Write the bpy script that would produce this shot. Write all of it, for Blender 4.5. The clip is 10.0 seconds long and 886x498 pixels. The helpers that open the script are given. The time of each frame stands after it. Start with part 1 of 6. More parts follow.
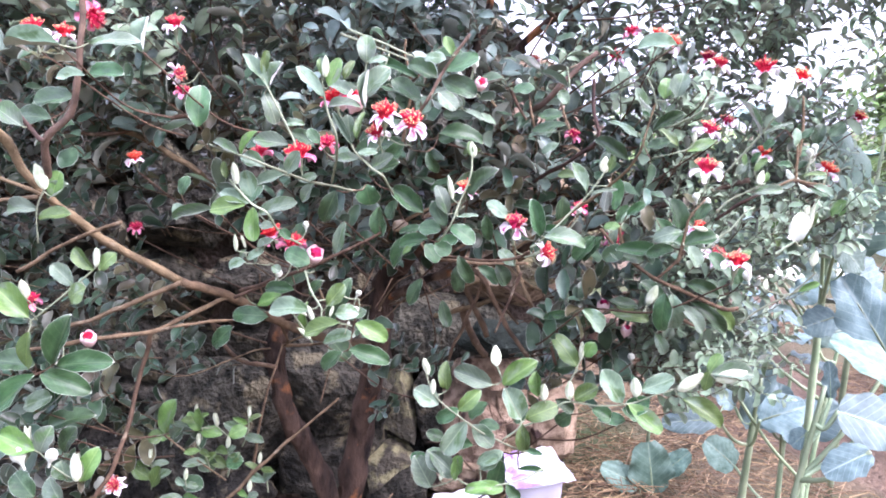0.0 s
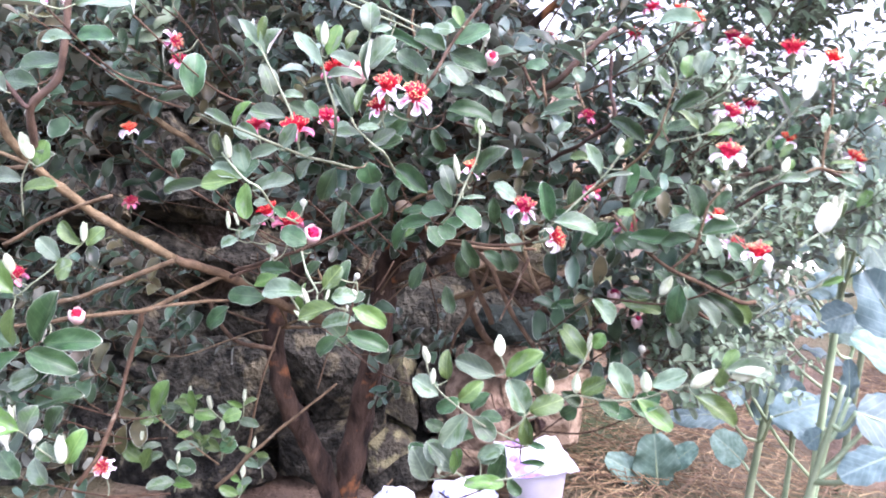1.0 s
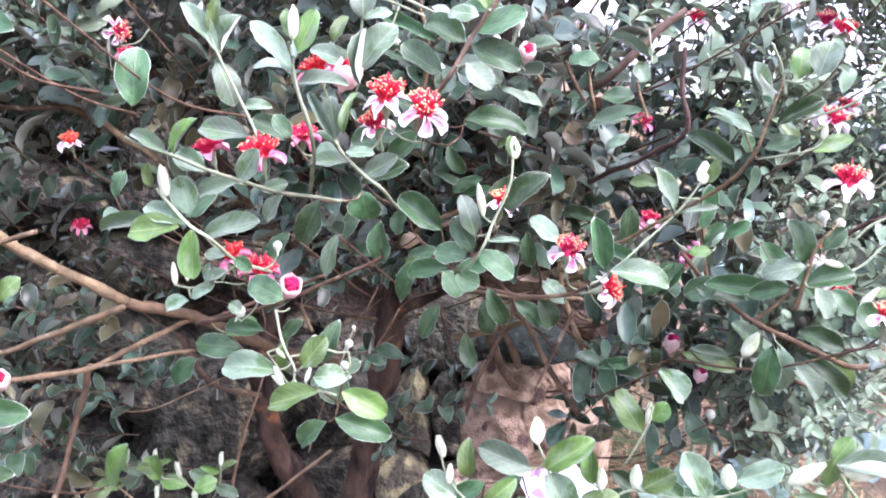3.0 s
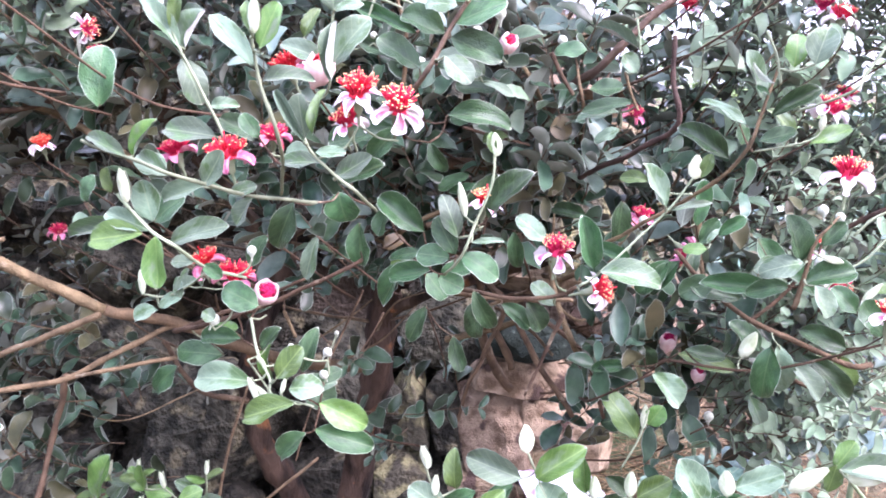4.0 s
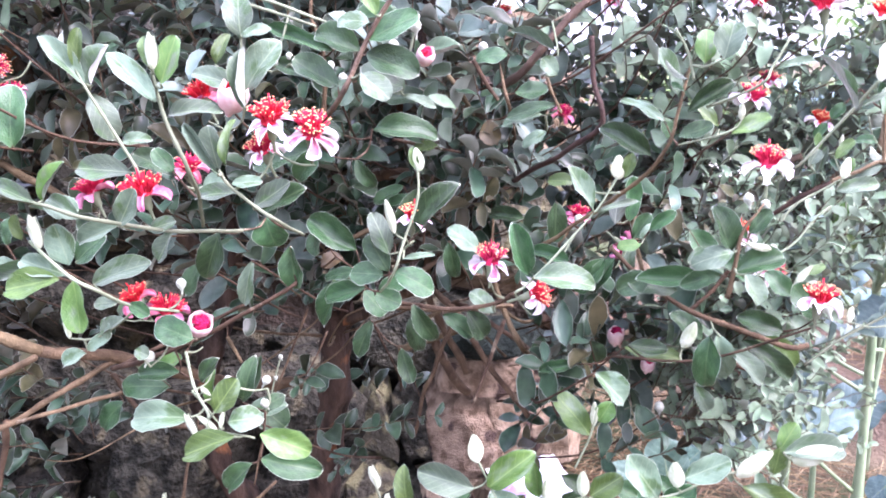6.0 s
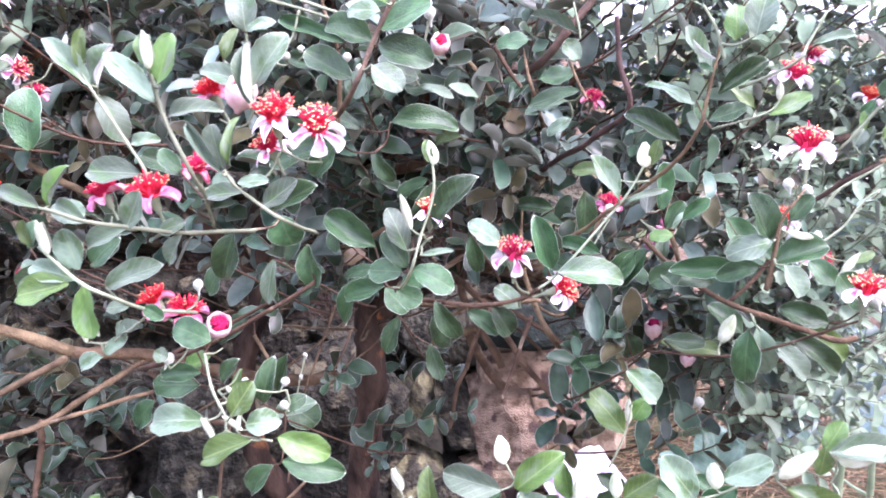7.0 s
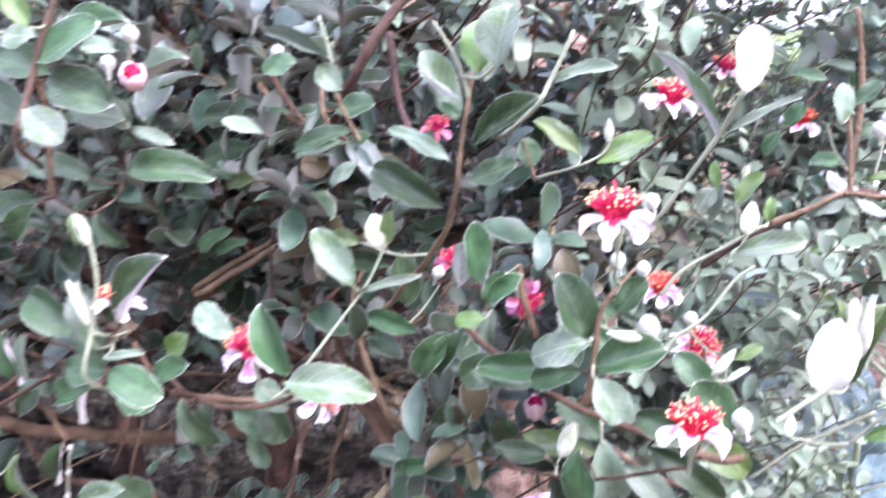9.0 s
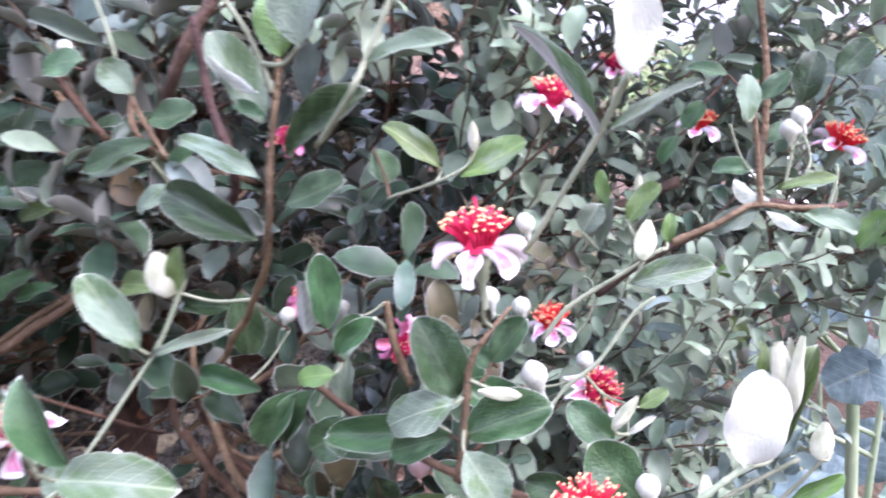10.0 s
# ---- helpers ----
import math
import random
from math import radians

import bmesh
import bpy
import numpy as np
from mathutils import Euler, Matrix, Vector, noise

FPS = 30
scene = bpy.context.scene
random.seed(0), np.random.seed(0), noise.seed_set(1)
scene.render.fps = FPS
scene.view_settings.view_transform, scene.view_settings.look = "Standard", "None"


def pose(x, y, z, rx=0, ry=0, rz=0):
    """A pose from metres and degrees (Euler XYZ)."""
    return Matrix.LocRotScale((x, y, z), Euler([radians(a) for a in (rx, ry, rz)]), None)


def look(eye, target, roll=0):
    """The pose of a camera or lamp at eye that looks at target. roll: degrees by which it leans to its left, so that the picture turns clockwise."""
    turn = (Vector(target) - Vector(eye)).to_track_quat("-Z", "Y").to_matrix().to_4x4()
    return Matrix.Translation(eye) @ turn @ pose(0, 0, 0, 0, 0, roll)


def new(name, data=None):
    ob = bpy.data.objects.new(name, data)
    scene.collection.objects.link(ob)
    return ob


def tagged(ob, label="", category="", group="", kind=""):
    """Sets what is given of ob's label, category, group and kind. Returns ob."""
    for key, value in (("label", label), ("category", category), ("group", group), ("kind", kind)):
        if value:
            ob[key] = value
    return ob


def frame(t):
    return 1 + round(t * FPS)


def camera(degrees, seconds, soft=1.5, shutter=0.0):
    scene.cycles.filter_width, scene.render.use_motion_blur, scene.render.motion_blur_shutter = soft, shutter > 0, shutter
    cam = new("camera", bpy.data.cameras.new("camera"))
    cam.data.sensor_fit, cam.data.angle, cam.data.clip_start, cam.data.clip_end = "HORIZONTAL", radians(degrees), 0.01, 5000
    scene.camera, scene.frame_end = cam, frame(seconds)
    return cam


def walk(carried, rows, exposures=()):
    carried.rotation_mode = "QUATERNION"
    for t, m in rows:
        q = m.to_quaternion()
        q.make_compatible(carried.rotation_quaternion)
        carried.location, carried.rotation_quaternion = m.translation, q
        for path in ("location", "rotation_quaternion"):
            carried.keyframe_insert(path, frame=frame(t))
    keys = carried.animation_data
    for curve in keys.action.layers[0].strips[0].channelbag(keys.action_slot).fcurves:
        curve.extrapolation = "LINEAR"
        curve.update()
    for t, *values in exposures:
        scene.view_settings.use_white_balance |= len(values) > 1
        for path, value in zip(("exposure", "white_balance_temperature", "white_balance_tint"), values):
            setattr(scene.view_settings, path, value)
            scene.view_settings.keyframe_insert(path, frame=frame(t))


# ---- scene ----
# ------------------------------------------------------------ camera
cam = camera(59.5, 10.0, soft=1.8, shutter=0.6)
PATH = [
    (0, (0.118, -0.064, 0.989), (-0.096, 1.897, 0.661), 1.7),
    (0.1, (0.1192, -0.0624, 0.9882), (-0.1003, 1.898, 0.6579), 1.6),
    (0.2, (0.1204, -0.0608, 0.9874), (-0.1075, 1.899, 0.6589), 1.6),
    (0.4, (0.1228, -0.0576, 0.9858), (-0.1223, 1.898, 0.644), 1.5),
    (0.5, (0.124, -0.056, 0.985), (-0.113, 1.895, 0.612), 1.4),
    (0.6, (0.123, -0.049, 0.9844), (-0.1142, 1.902, 0.614), 1.7),
    (0.9, (0.12, -0.028, 0.9826), (-0.0924, 1.925, 0.6089), 2.7),
    (1, (0.119, -0.021, 0.982), (-0.116, 1.93, 0.61), 3.0),
    (1.1, (0.1158, -0.006, 0.9826), (-0.1149, 1.946, 0.616), 3.2),
    (1.4, (0.1062, 0.039, 0.9844), (-0.0991, 2, 0.65), 3.7),
    (1.5, (0.103, 0.054, 0.985), (-0.08, 2.019, 0.66), 3.9),
    (1.6, (0.0982, 0.0692, 0.9876), (-0.0741, 2.034, 0.6547), 3.6),
    (1.9, (0.0838, 0.1148, 0.9954), (-0.0964, 2.074, 0.6326), 2.7),
    (2, (0.079, 0.13, 0.998), (-0.078, 2.089, 0.626), 2.4),
    (2.1, (0.0792, 0.1376, 0.9984), (-0.0495, 2.099, 0.6301), 2.7),
    (2.3, (0.0796, 0.1528, 0.9992), (0.0055, 2.108, 0.5854), 3.2),
    (2.4, (0.0798, 0.1604, 0.9996), (0.0059, 2.114, 0.5788), 3.4),
    (2.5, (0.08, 0.168, 1), (0.013, 2.121, 0.574), 3.7),
    (2.6, (0.0812, 0.171, 1.001), (-0.002, 2.122, 0.5751), 3.5),
    (2.7, (0.0824, 0.174, 1.001), (-0.0555, 2.12, 0.5712), 3.3),
    (2.9, (0.0848, 0.18, 1.002), (-0.1635, 2.117, 0.5773), 2.9),
    (3, (0.086, 0.183, 1.003), (-0.178, 2.121, 0.584), 2.7),
    (3.1, (0.0872, 0.1858, 1.003), (-0.1846, 2.125, 0.5945), 2.6),
    (3.2, (0.0883, 0.1887, 1.003), (-0.1917, 2.125, 0.5883), 2.5),
    (4.3, (0.101, 0.22, 1.004), (-0.166, 2.154, 0.571), 1.5),
    (4.4, (0.1025, 0.2225, 1.006), (-0.1717, 2.155, 0.5724), 1.2),
    (4.5, (0.104, 0.225, 1.007), (-0.139, 2.161, 0.57), 1.0),
    (4.6, (0.106, 0.2258, 1.008), (-0.1289, 2.167, 0.5878), 0.9),
    (4.9, (0.112, 0.2282, 1.01), (-0.1384, 2.172, 0.6107), 0.4),
    (5, (0.114, 0.229, 1.011), (-0.117, 2.177, 0.62), 0.3),
    (5.1, (0.1158, 0.2288, 1.011), (-0.1064, 2.177, 0.6185), 0.1),
    (5.5, (0.123, 0.228, 1.012), (-0.058, 2.179, 0.61), -0.5),
    (6, (0.121, 0.221, 1.016), (-0.058, 2.164, 0.575), -2.1),
    (6.2, (0.119, 0.219, 1.016), (-0.058, 2.16, 0.565), -2.8),
    (7.3, (0.166, 0.28, 1.017), (-0.194, 2.19, 0.545), -4.1),
    (7.4, (0.177, 0.2965, 1.02), (-0.1988, 2.201, 0.5407), -4.0),
    (7.5, (0.188, 0.313, 1.023), (-0.21, 2.208, 0.524), -3.9),
    (7.6, (0.203, 0.326, 1.026), (-0.2202, 2.215, 0.5246), -4.0),
    (7.8, (0.233, 0.352, 1.032), (-0.213, 2.237, 0.533), -4.1),
    (7.9, (0.2445, 0.3595, 1.033), (-0.2441, 2.237, 0.5456), -4.4),
    (8, (0.256, 0.367, 1.034), (-0.233, 2.241, 0.535), -4.6),
    (8.1, (0.2668, 0.373, 1.033), (-0.2342, 2.244, 0.5376), -5.0),
    (8.4, (0.2992, 0.391, 1.032), (-0.2398, 2.248, 0.5251), -6.1),
    (8.5, (0.31, 0.397, 1.031), (-0.254, 2.247, 0.524), -6.5),
    (8.6, (0.3118, 0.4042, 1.03), (-0.2578, 2.245, 0.4946), -6.3),
    (8.9, (0.3172, 0.4258, 1.026), (-0.2073, 2.285, 0.5085), -5.5),
    (9, (0.319, 0.433, 1.025), (-0.18, 2.309, 0.544), -5.3),
    (9.1, (0.3194, 0.4436, 1.024), (-0.1474, 2.329, 0.5517), -5.3),
    (9.4, (0.3206, 0.4754, 1.022), (-0.0674, 2.391, 0.605), -5.2),
    (9.5, (0.321, 0.486, 1.021), (-0.032, 2.41, 0.605), -5.2),
    (9.6, (0.3236, 0.4936, 1.018), (-0.0235, 2.415, 0.5873), -5.3),
    (10, (0.334, 0.524, 1.008), (0.053, 2.452, 0.557), -5.9),
]
walk(cam, [(t, look(eye, target, roll)) for t, eye, target, roll in PATH], [(0.0, 2.7, 5840, 36), (1.0, 2.74, 5840, 36), (4.0, 2.86, 5820, 36), (9.0, 2.86, 5780, 45), (10.0, 2.45, 5780, 43)])
SKY, SUN = 0.13, 1.25
WALL_Y, WALL_YAW = 1.99, 12.0
TUB_AT, SLATE_AT = (0.165, 1.74, 0.02), (0.075, 1.83, 0.452)
TRIES = 21000

# ------------------------------------------------------------ world and light
world = bpy.data.worlds.new("overcast_sky")
scene.world = world
world.use_nodes = True
wn = world.node_tree.nodes
sky = wn.new("ShaderNodeTexSky")
sky.sky_type = "NISHITA"
sky.sun_disc = False
sky.sun_elevation, sky.sun_rotation = radians(45), radians(110)
sky.air_density, sky.dust_density, sky.ozone_density = 1.0, 4.0, 1.2
cloud = wn.new("ShaderNodeMix")
cloud.data_type = "RGBA"
cloud.inputs[0].default_value = 0.6
cloud.inputs[7].default_value = (7.6, 8.2, 8.8, 1)
world.node_tree.links.new(sky.outputs[0], cloud.inputs[6])
# an overcast sky is about three times as bright overhead as at the horizon
height = wn.new("ShaderNodeSeparateXYZ")
world.node_tree.links.new(wn.new("ShaderNodeTexCoord").outputs["Generated"], height.inputs[0])
rise = wn.new("ShaderNodeMapRange")
rise.inputs[3].default_value, rise.inputs[4].default_value = 0.42, 1.6
world.node_tree.links.new(height.outputs["Z"], rise.inputs[0])
graded = wn.new("ShaderNodeVectorMath")
graded.operation = "SCALE"
world.node_tree.links.new(cloud.outputs[2], graded.inputs[0])
world.node_tree.links.new(rise.outputs[0], graded.inputs["Scale"])
world.node_tree.links.new(graded.outputs[0], wn["Background"].inputs[0])
wn["Background"].inputs[1].default_value = SKY
sun = new("sun", bpy.data.lights.new("sun", "SUN"))
sun.data.energy, sun.data.angle, sun.data.color = SUN, radians(35), (1.0, 0.98, 0.95)
sun.matrix_world = look((2.2, -0.8, 2.3), (0, 0, 0))

# ------------------------------------------------------------ materials
def ramp_mix(nt, fac, a, b):
    mx = nt.nodes.new("ShaderNodeMix")
    mx.data_type = "RGBA"
    nt.links.new(fac, mx.inputs[0])
    for k, c in ((6, a), (7, b)):
        if isinstance(c, tuple):
            mx.inputs[k].default_value = (*c, 1)
        else:
            nt.links.new(c, mx.inputs[k])
    return mx.outputs[2]


def remap(nt, v, lo, hi):
    m = nt.nodes.new("ShaderNodeMapRange")
    m.inputs[1].default_value, m.inputs[2].default_value = lo, hi
    nt.links.new(v, m.inputs[0])
    return m.outputs[0]


def grain(nt, scale, detail=4.0, stretch=None, kind="ShaderNodeTexNoise", metres=False, own=False):
    src = nt.nodes.new("ShaderNodeNewGeometry").outputs["Position"] if metres else nt.nodes.new("ShaderNodeTexCoord").outputs["Object"]
    if stretch:
        mp = nt.nodes.new("ShaderNodeMapping")
        mp.inputs["Scale"].default_value = stretch
        nt.links.new(src, mp.inputs[0])
        src = mp.outputs[0]
    n = nt.nodes.new(kind)
    n.inputs["Scale"].default_value = scale
    if kind == "ShaderNodeTexNoise":
        n.inputs["Detail"].default_value = detail
        if own:
            n.noise_dimensions = "4D"
            nt.links.new(sums(nt, "MULTIPLY", nt.nodes.new("ShaderNodeObjectInfo").outputs["Random"], 57.0), n.inputs["W"])
    nt.links.new(src, n.inputs["Vector"])
    return n.outputs[0]


def sums(nt, op, a, b=0.0):
    m = nt.nodes.new("ShaderNodeMath")
    m.operation = op
    for k, v in ((0, a), (1, b)):
        if isinstance(v, float):
            m.inputs[k].default_value = v
        else:
            nt.links.new(v, m.inputs[k])
    return m.outputs[0]


def vein_lines(nt, pairs, strength):
    """A midrib along x and slanting side veins, in the leaf's own length."""
    sp = nt.nodes.new("ShaderNodeSeparateXYZ")
    nt.links.new(nt.nodes.new("ShaderNodeTexCoord").outputs["Object"], sp.inputs[0])
    off = sums(nt, "ABSOLUTE", sp.outputs[1])
    mid = remap(nt, off, 0.035, 0.008)
    run = sums(nt, "MULTIPLY", sums(nt, "SUBTRACT", sp.outputs[0], sums(nt, "MULTIPLY", off, 0.75)), pairs)
    side = remap(nt, sums(nt, "ABSOLUTE", sums(nt, "SUBTRACT", sums(nt, "FRACT", run), 0.5)), 0.09, 0.0)
    return sums(nt, "MULTIPLY", sums(nt, "MAXIMUM", mid, sums(nt, "MULTIPLY", side, 0.6)), strength)


def material(name, a, b, rough=0.6, scale=60.0, fine=400.0, vary="object", c=None, c_at=(0.62, 0.7), c_scale=9.0,
             bump=0.2, bump_dist=0.001, thin=0.0, spec=0.5, stretch=None, spread=(0.0, 1.0), sheen=0.0, veins=None, metres=False, hard=(0.3, 0.7), hues=(0.485, 0.515)):
    """Two colours mixed by noise at two scales, shifted from piece to piece; c: patches of a third colour."""
    m = bpy.data.materials.new(name)
    m.use_nodes = True
    nt = m.node_tree
    bs = nt.nodes["Principled BSDF"]
    own = vary == "object" and not metres
    coarse = grain(nt, scale, 5.0, stretch, metres=metres, own=own)
    mixed = ramp_mix(nt, remap(nt, coarse, *hard), a, b)
    if vary:
        if vary == "object":
            rnd = nt.nodes.new("ShaderNodeObjectInfo").outputs["Random"]
        else:
            rnd = nt.nodes.new("ShaderNodeNewGeometry").outputs["Random Per Island"]
        hs = nt.nodes.new("ShaderNodeHueSaturation")
        nt.links.new(mixed, hs.inputs["Color"])
        for sock, lo, hi in (("Hue", *hues), ("Value", 1 - 0.38 * spread[1], 1 + 0.42 * spread[1])):
            mr = nt.nodes.new("ShaderNodeMapRange")
            mr.inputs[3].default_value, mr.inputs[4].default_value = lo, hi
            nt.links.new(rnd, mr.inputs[0])
            nt.links.new(mr.outputs[0], hs.inputs[sock])
        mixed = hs.outputs[0]
    if c:
        mixed = ramp_mix(nt, remap(nt, grain(nt, c_scale, 5.0, metres=metres, own=own), *c_at), mixed, c)
    if veins:
        mixed = ramp_mix(nt, vein_lines(nt, veins[1], veins[2]), mixed, veins[0])
    nt.links.new(mixed, bs.inputs["Base Color"])
    fg = grain(nt, fine, 4.0, stretch, metres=metres)
    rr = nt.nodes.new("ShaderNodeMapRange")
    rr.inputs[3].default_value, rr.inputs[4].default_value = max(0.05, rough - 0.1), min(1.0, rough + 0.12)
    nt.links.new(fg, rr.inputs[0])
    nt.links.new(rr.outputs[0], bs.inputs["Roughness"])
    bs.inputs["Specular IOR Level"].default_value = spec
    if sheen:
        bs.inputs["Sheen Weight"].default_value = sheen
        bs.inputs["Sheen Roughness"].default_value = 0.5
    if bump:
        bp = nt.nodes.new("ShaderNodeBump")
        bp.inputs["Strength"].default_value, bp.inputs["Distance"].default_value = bump, bump_dist
        nt.links.new(fg, bp.inputs["Height"])
        nt.links.new(bp.outputs[0], bs.inputs["Normal"])
    if thin:
        tr = nt.nodes.new("ShaderNodeBsdfTranslucent")
        nt.links.new(mixed, tr.inputs[0])
        mx = nt.nodes.new("ShaderNodeMixShader")
        mx.inputs[0].default_value = thin
        nt.links.new(bs.outputs[0], mx.inputs[1])
        nt.links.new(tr.outputs[0], mx.inputs[2])
        nt.links.new(mx.outputs[0], nt.nodes["Material Output"].inputs["Surface"])
    return m


LEAF_TOP = material("leaf_top", (0.012, 0.038, 0.013), (0.038, 0.086, 0.031), 0.3, 4, 22, spec=0.36, thin=0.08, spread=(0, 1.2), bump=0.5, bump_dist=0.0016, veins=((0.12, 0.17, 0.08), 6.0, 0.35),
                    c=(0.06, 0.115, 0.055), c_at=(0.56, 0.75), c_scale=2.0)
LEAF_MID = material("leaf_mid", (0.066, 0.11, 0.065), (0.12, 0.178, 0.11), 0.5, 4, 22, thin=0.12, sheen=0.1, bump=0.45, bump_dist=0.0016, veins=((0.27, 0.34, 0.2), 6.0, 0.4),
                    c=(0.045, 0.095, 0.03), c_at=(0.53, 0.6), c_scale=1.9)
LEAF_YOUNG = material("leaf_young", (0.045, 0.1, 0.017), (0.088, 0.158, 0.038), 0.4, 4, 22, thin=0.18, bump=0.45, bump_dist=0.0016, veins=((0.24, 0.33, 0.1), 6.0, 0.35),
                      c=(0.12, 0.17, 0.1), c_at=(0.56, 0.66), c_scale=1.9)
LEAF_FELT = material("leaf_felt", (0.17, 0.21, 0.16), (0.28, 0.32, 0.25), 0.85, 5, 40, bump=0.1, veins=((0.55, 0.58, 0.46), 6.0, 0.5), thin=0.1, spec=0.2, sheen=0.4)
LEAF_OLD = material("leaf_old", (0.03, 0.017, 0.004), (0.055, 0.036, 0.007), 0.5, 4, 30)
WHITE_FELT = material("white_felt", (0.26, 0.29, 0.22), (0.39, 0.41, 0.33), 0.9, 3, 20, bump=0.3, spec=0.2, sheen=0.3, spread=(0, 0.5))
SHOOT_FELT = material("shoot_felt", (0.25, 0.3, 0.17), (0.46, 0.49, 0.36), 0.9, 3, 20, bump=0.3, spec=0.2, sheen=0.3, spread=(0, 0.5))
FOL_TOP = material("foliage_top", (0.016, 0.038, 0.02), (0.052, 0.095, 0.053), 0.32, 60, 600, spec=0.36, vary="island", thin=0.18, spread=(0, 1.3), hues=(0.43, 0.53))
# bluish pale leaves: the haze over the crown is mixed into their colour
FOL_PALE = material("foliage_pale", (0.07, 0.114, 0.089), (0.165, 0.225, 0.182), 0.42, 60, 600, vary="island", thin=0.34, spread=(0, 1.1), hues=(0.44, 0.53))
FOL_FELT = material("foliage_felt", (0.19, 0.215, 0.18), (0.285, 0.31, 0.255), 0.85, 60, 600, vary="island", thin=0.32, spec=0.15, spread=(0, 0.35))
# young growth, lightened further: backlight at the right is put into the colour
FOL_YOUNG_LIT = material("foliage_young", (0.25, 0.37, 0.22), (0.48, 0.6, 0.43), 0.5, 60, 600, vary="island", thin=0.62, spec=0.35, spread=(0, 0.7))
FOL_OLIVE = material("foliage_olive", (0.035, 0.037, 0.014), (0.095, 0.09, 0.042), 0.45, 60, 600, spec=0.35, vary="island", thin=0.2, spread=(0, 1.0), hues=(0.46, 0.52))
TWIG = material("twig_bark", (0.05, 0.034, 0.021), (0.145, 0.1, 0.06), 0.85, 70, 420, spec=0.12, bump=1.0, bump_dist=0.002, c=(0.21, 0.17, 0.115), c_scale=45)
TWIG_DARK = material("twig_dark", (0.04, 0.026, 0.02), (0.11, 0.07, 0.05), 0.75, 70, 420, spec=0.2, bump=0.8, bump_dist=0.002)
TWIG_PALE = material("twig_felt", (0.13, 0.16, 0.098), (0.22, 0.245, 0.16), 0.85, 90, 700, spec=0.2)
BARK = material("trunk_bark", (0.016, 0.012, 0.01), (0.095, 0.064, 0.044), 0.95, 38, 110, spec=0.12, bump=1.0, bump_dist=0.008, stretch=(1, 1, 0.4), hard=(0.36, 0.64),
                c=(0.22, 0.095, 0.04), c_at=(0.6, 0.68), c_scale=24)
PETAL_WHITE = material("petal_white", (0.72, 0.68, 0.7), (0.8, 0.78, 0.78), 0.7, 150, 700, thin=0.15, spread=(0, 0.15))
PETAL_PINK = material("petal_pink", (0.5, 0.07, 0.2), (0.74, 0.4, 0.5), 0.6, 260, 700, thin=0.2, spread=(0, 0.3))
CUP_PETAL = material("cup_petal", (0.45, 0.25, 0.25), (0.6, 0.48, 0.45), 0.65, 160, 700, spread=(0, 0.3))
PETAL_ROSE = material("petal_rose", (0.7, 0.12, 0.19), (0.8, 0.34, 0.42), 0.6, 150, 700, thin=0.15, spread=(0, 0.3))
STAMEN = material("stamen_red", (0.42, 0.008, 0.028), (0.6, 0.025, 0.06), 0.55, 200, 700, spread=(0, 0.4), spec=0.2, thin=0.15)
STAMEN_OLD = material("stamen_dark", (0.33, 0.006, 0.03), (0.48, 0.022, 0.065), 0.6, 200, 700, spread=(0, 0.4), spec=0.12)
ANTHER = material("anther_yellow", (0.48, 0.2, 0.09), (0.66, 0.45, 0.22), 0.7, 200, 700, spread=(0, 0.5))
# grey stone taken near black: the shade on the wall is in its colour
STONE_GREY_SHADED = material("stone_grey", (0.0095, 0.0095, 0.0072), (0.046, 0.043, 0.032), 0.95, 30, 70, spec=0.12, bump=1.0, bump_dist=0.03, metres=True, hard=(0.38, 0.62),
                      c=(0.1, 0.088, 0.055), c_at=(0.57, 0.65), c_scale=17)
STONE_PINK = material("stone_pink", (0.11, 0.076, 0.047), (0.29, 0.217, 0.15), 0.9, 34, 240, spec=0.12, bump=1.0, bump_dist=0.01, metres=True, hard=(0.36, 0.6),
                      c=(0.06, 0.04, 0.032), c_at=(0.57, 0.62), c_scale=16)
STONE_LICHEN = material("stone_lichen", (0.045, 0.042, 0.032), (0.1, 0.09, 0.062), 0.95, 24, 120, spec=0.12, bump=1.0, bump_dist=0.012, metres=True,
                        c=(0.2, 0.185, 0.1), c_at=(0.48, 0.6), c_scale=20)
EARTH = material("earth_mortar", (0.035, 0.028, 0.022), (0.09, 0.07, 0.055), 1.0, 10, 90, vary=None, spec=0.12, bump=1.0, bump_dist=0.02)
SOIL = material("garden_soil", (0.06, 0.042, 0.03), (0.15, 0.105, 0.072), 1.0, 5, 60, vary=None, spec=0.12, bump=1.0, bump_dist=0.03,
                c=(0.055, 0.07, 0.028), c_at=(0.46, 0.62), c_scale=0.6)
PATH_STONE = material("path_concrete", (0.5, 0.48, 0.4), (0.68, 0.66, 0.56), 0.9, 6, 80, vary=None, bump=0.6, bump_dist=0.01)
STRAW = material("straw", (0.105, 0.069, 0.037), (0.25, 0.172, 0.098), 0.85, 40, 300, vary="island", spec=0.2)
KALE = material("kale_leaf", (0.045, 0.098, 0.066), (0.115, 0.195, 0.145), 0.45, 9, 60, bump=0.35, bump_dist=0.006, thin=0.12, veins=((0.22, 0.3, 0.22), 7.0, 0.5))
KALE_BLUE = material("kale_leaf_waxy", (0.05, 0.096, 0.09), (0.12, 0.19, 0.182), 0.5, 8, 50, bump=0.3, bump_dist=0.005, thin=0.12, veins=((0.3, 0.38, 0.35), 7.0, 0.5))
KALE_RIB = material("kale_stalk", (0.1, 0.15, 0.075), (0.22, 0.27, 0.16), 0.5, 30, 200, bump=0.5)
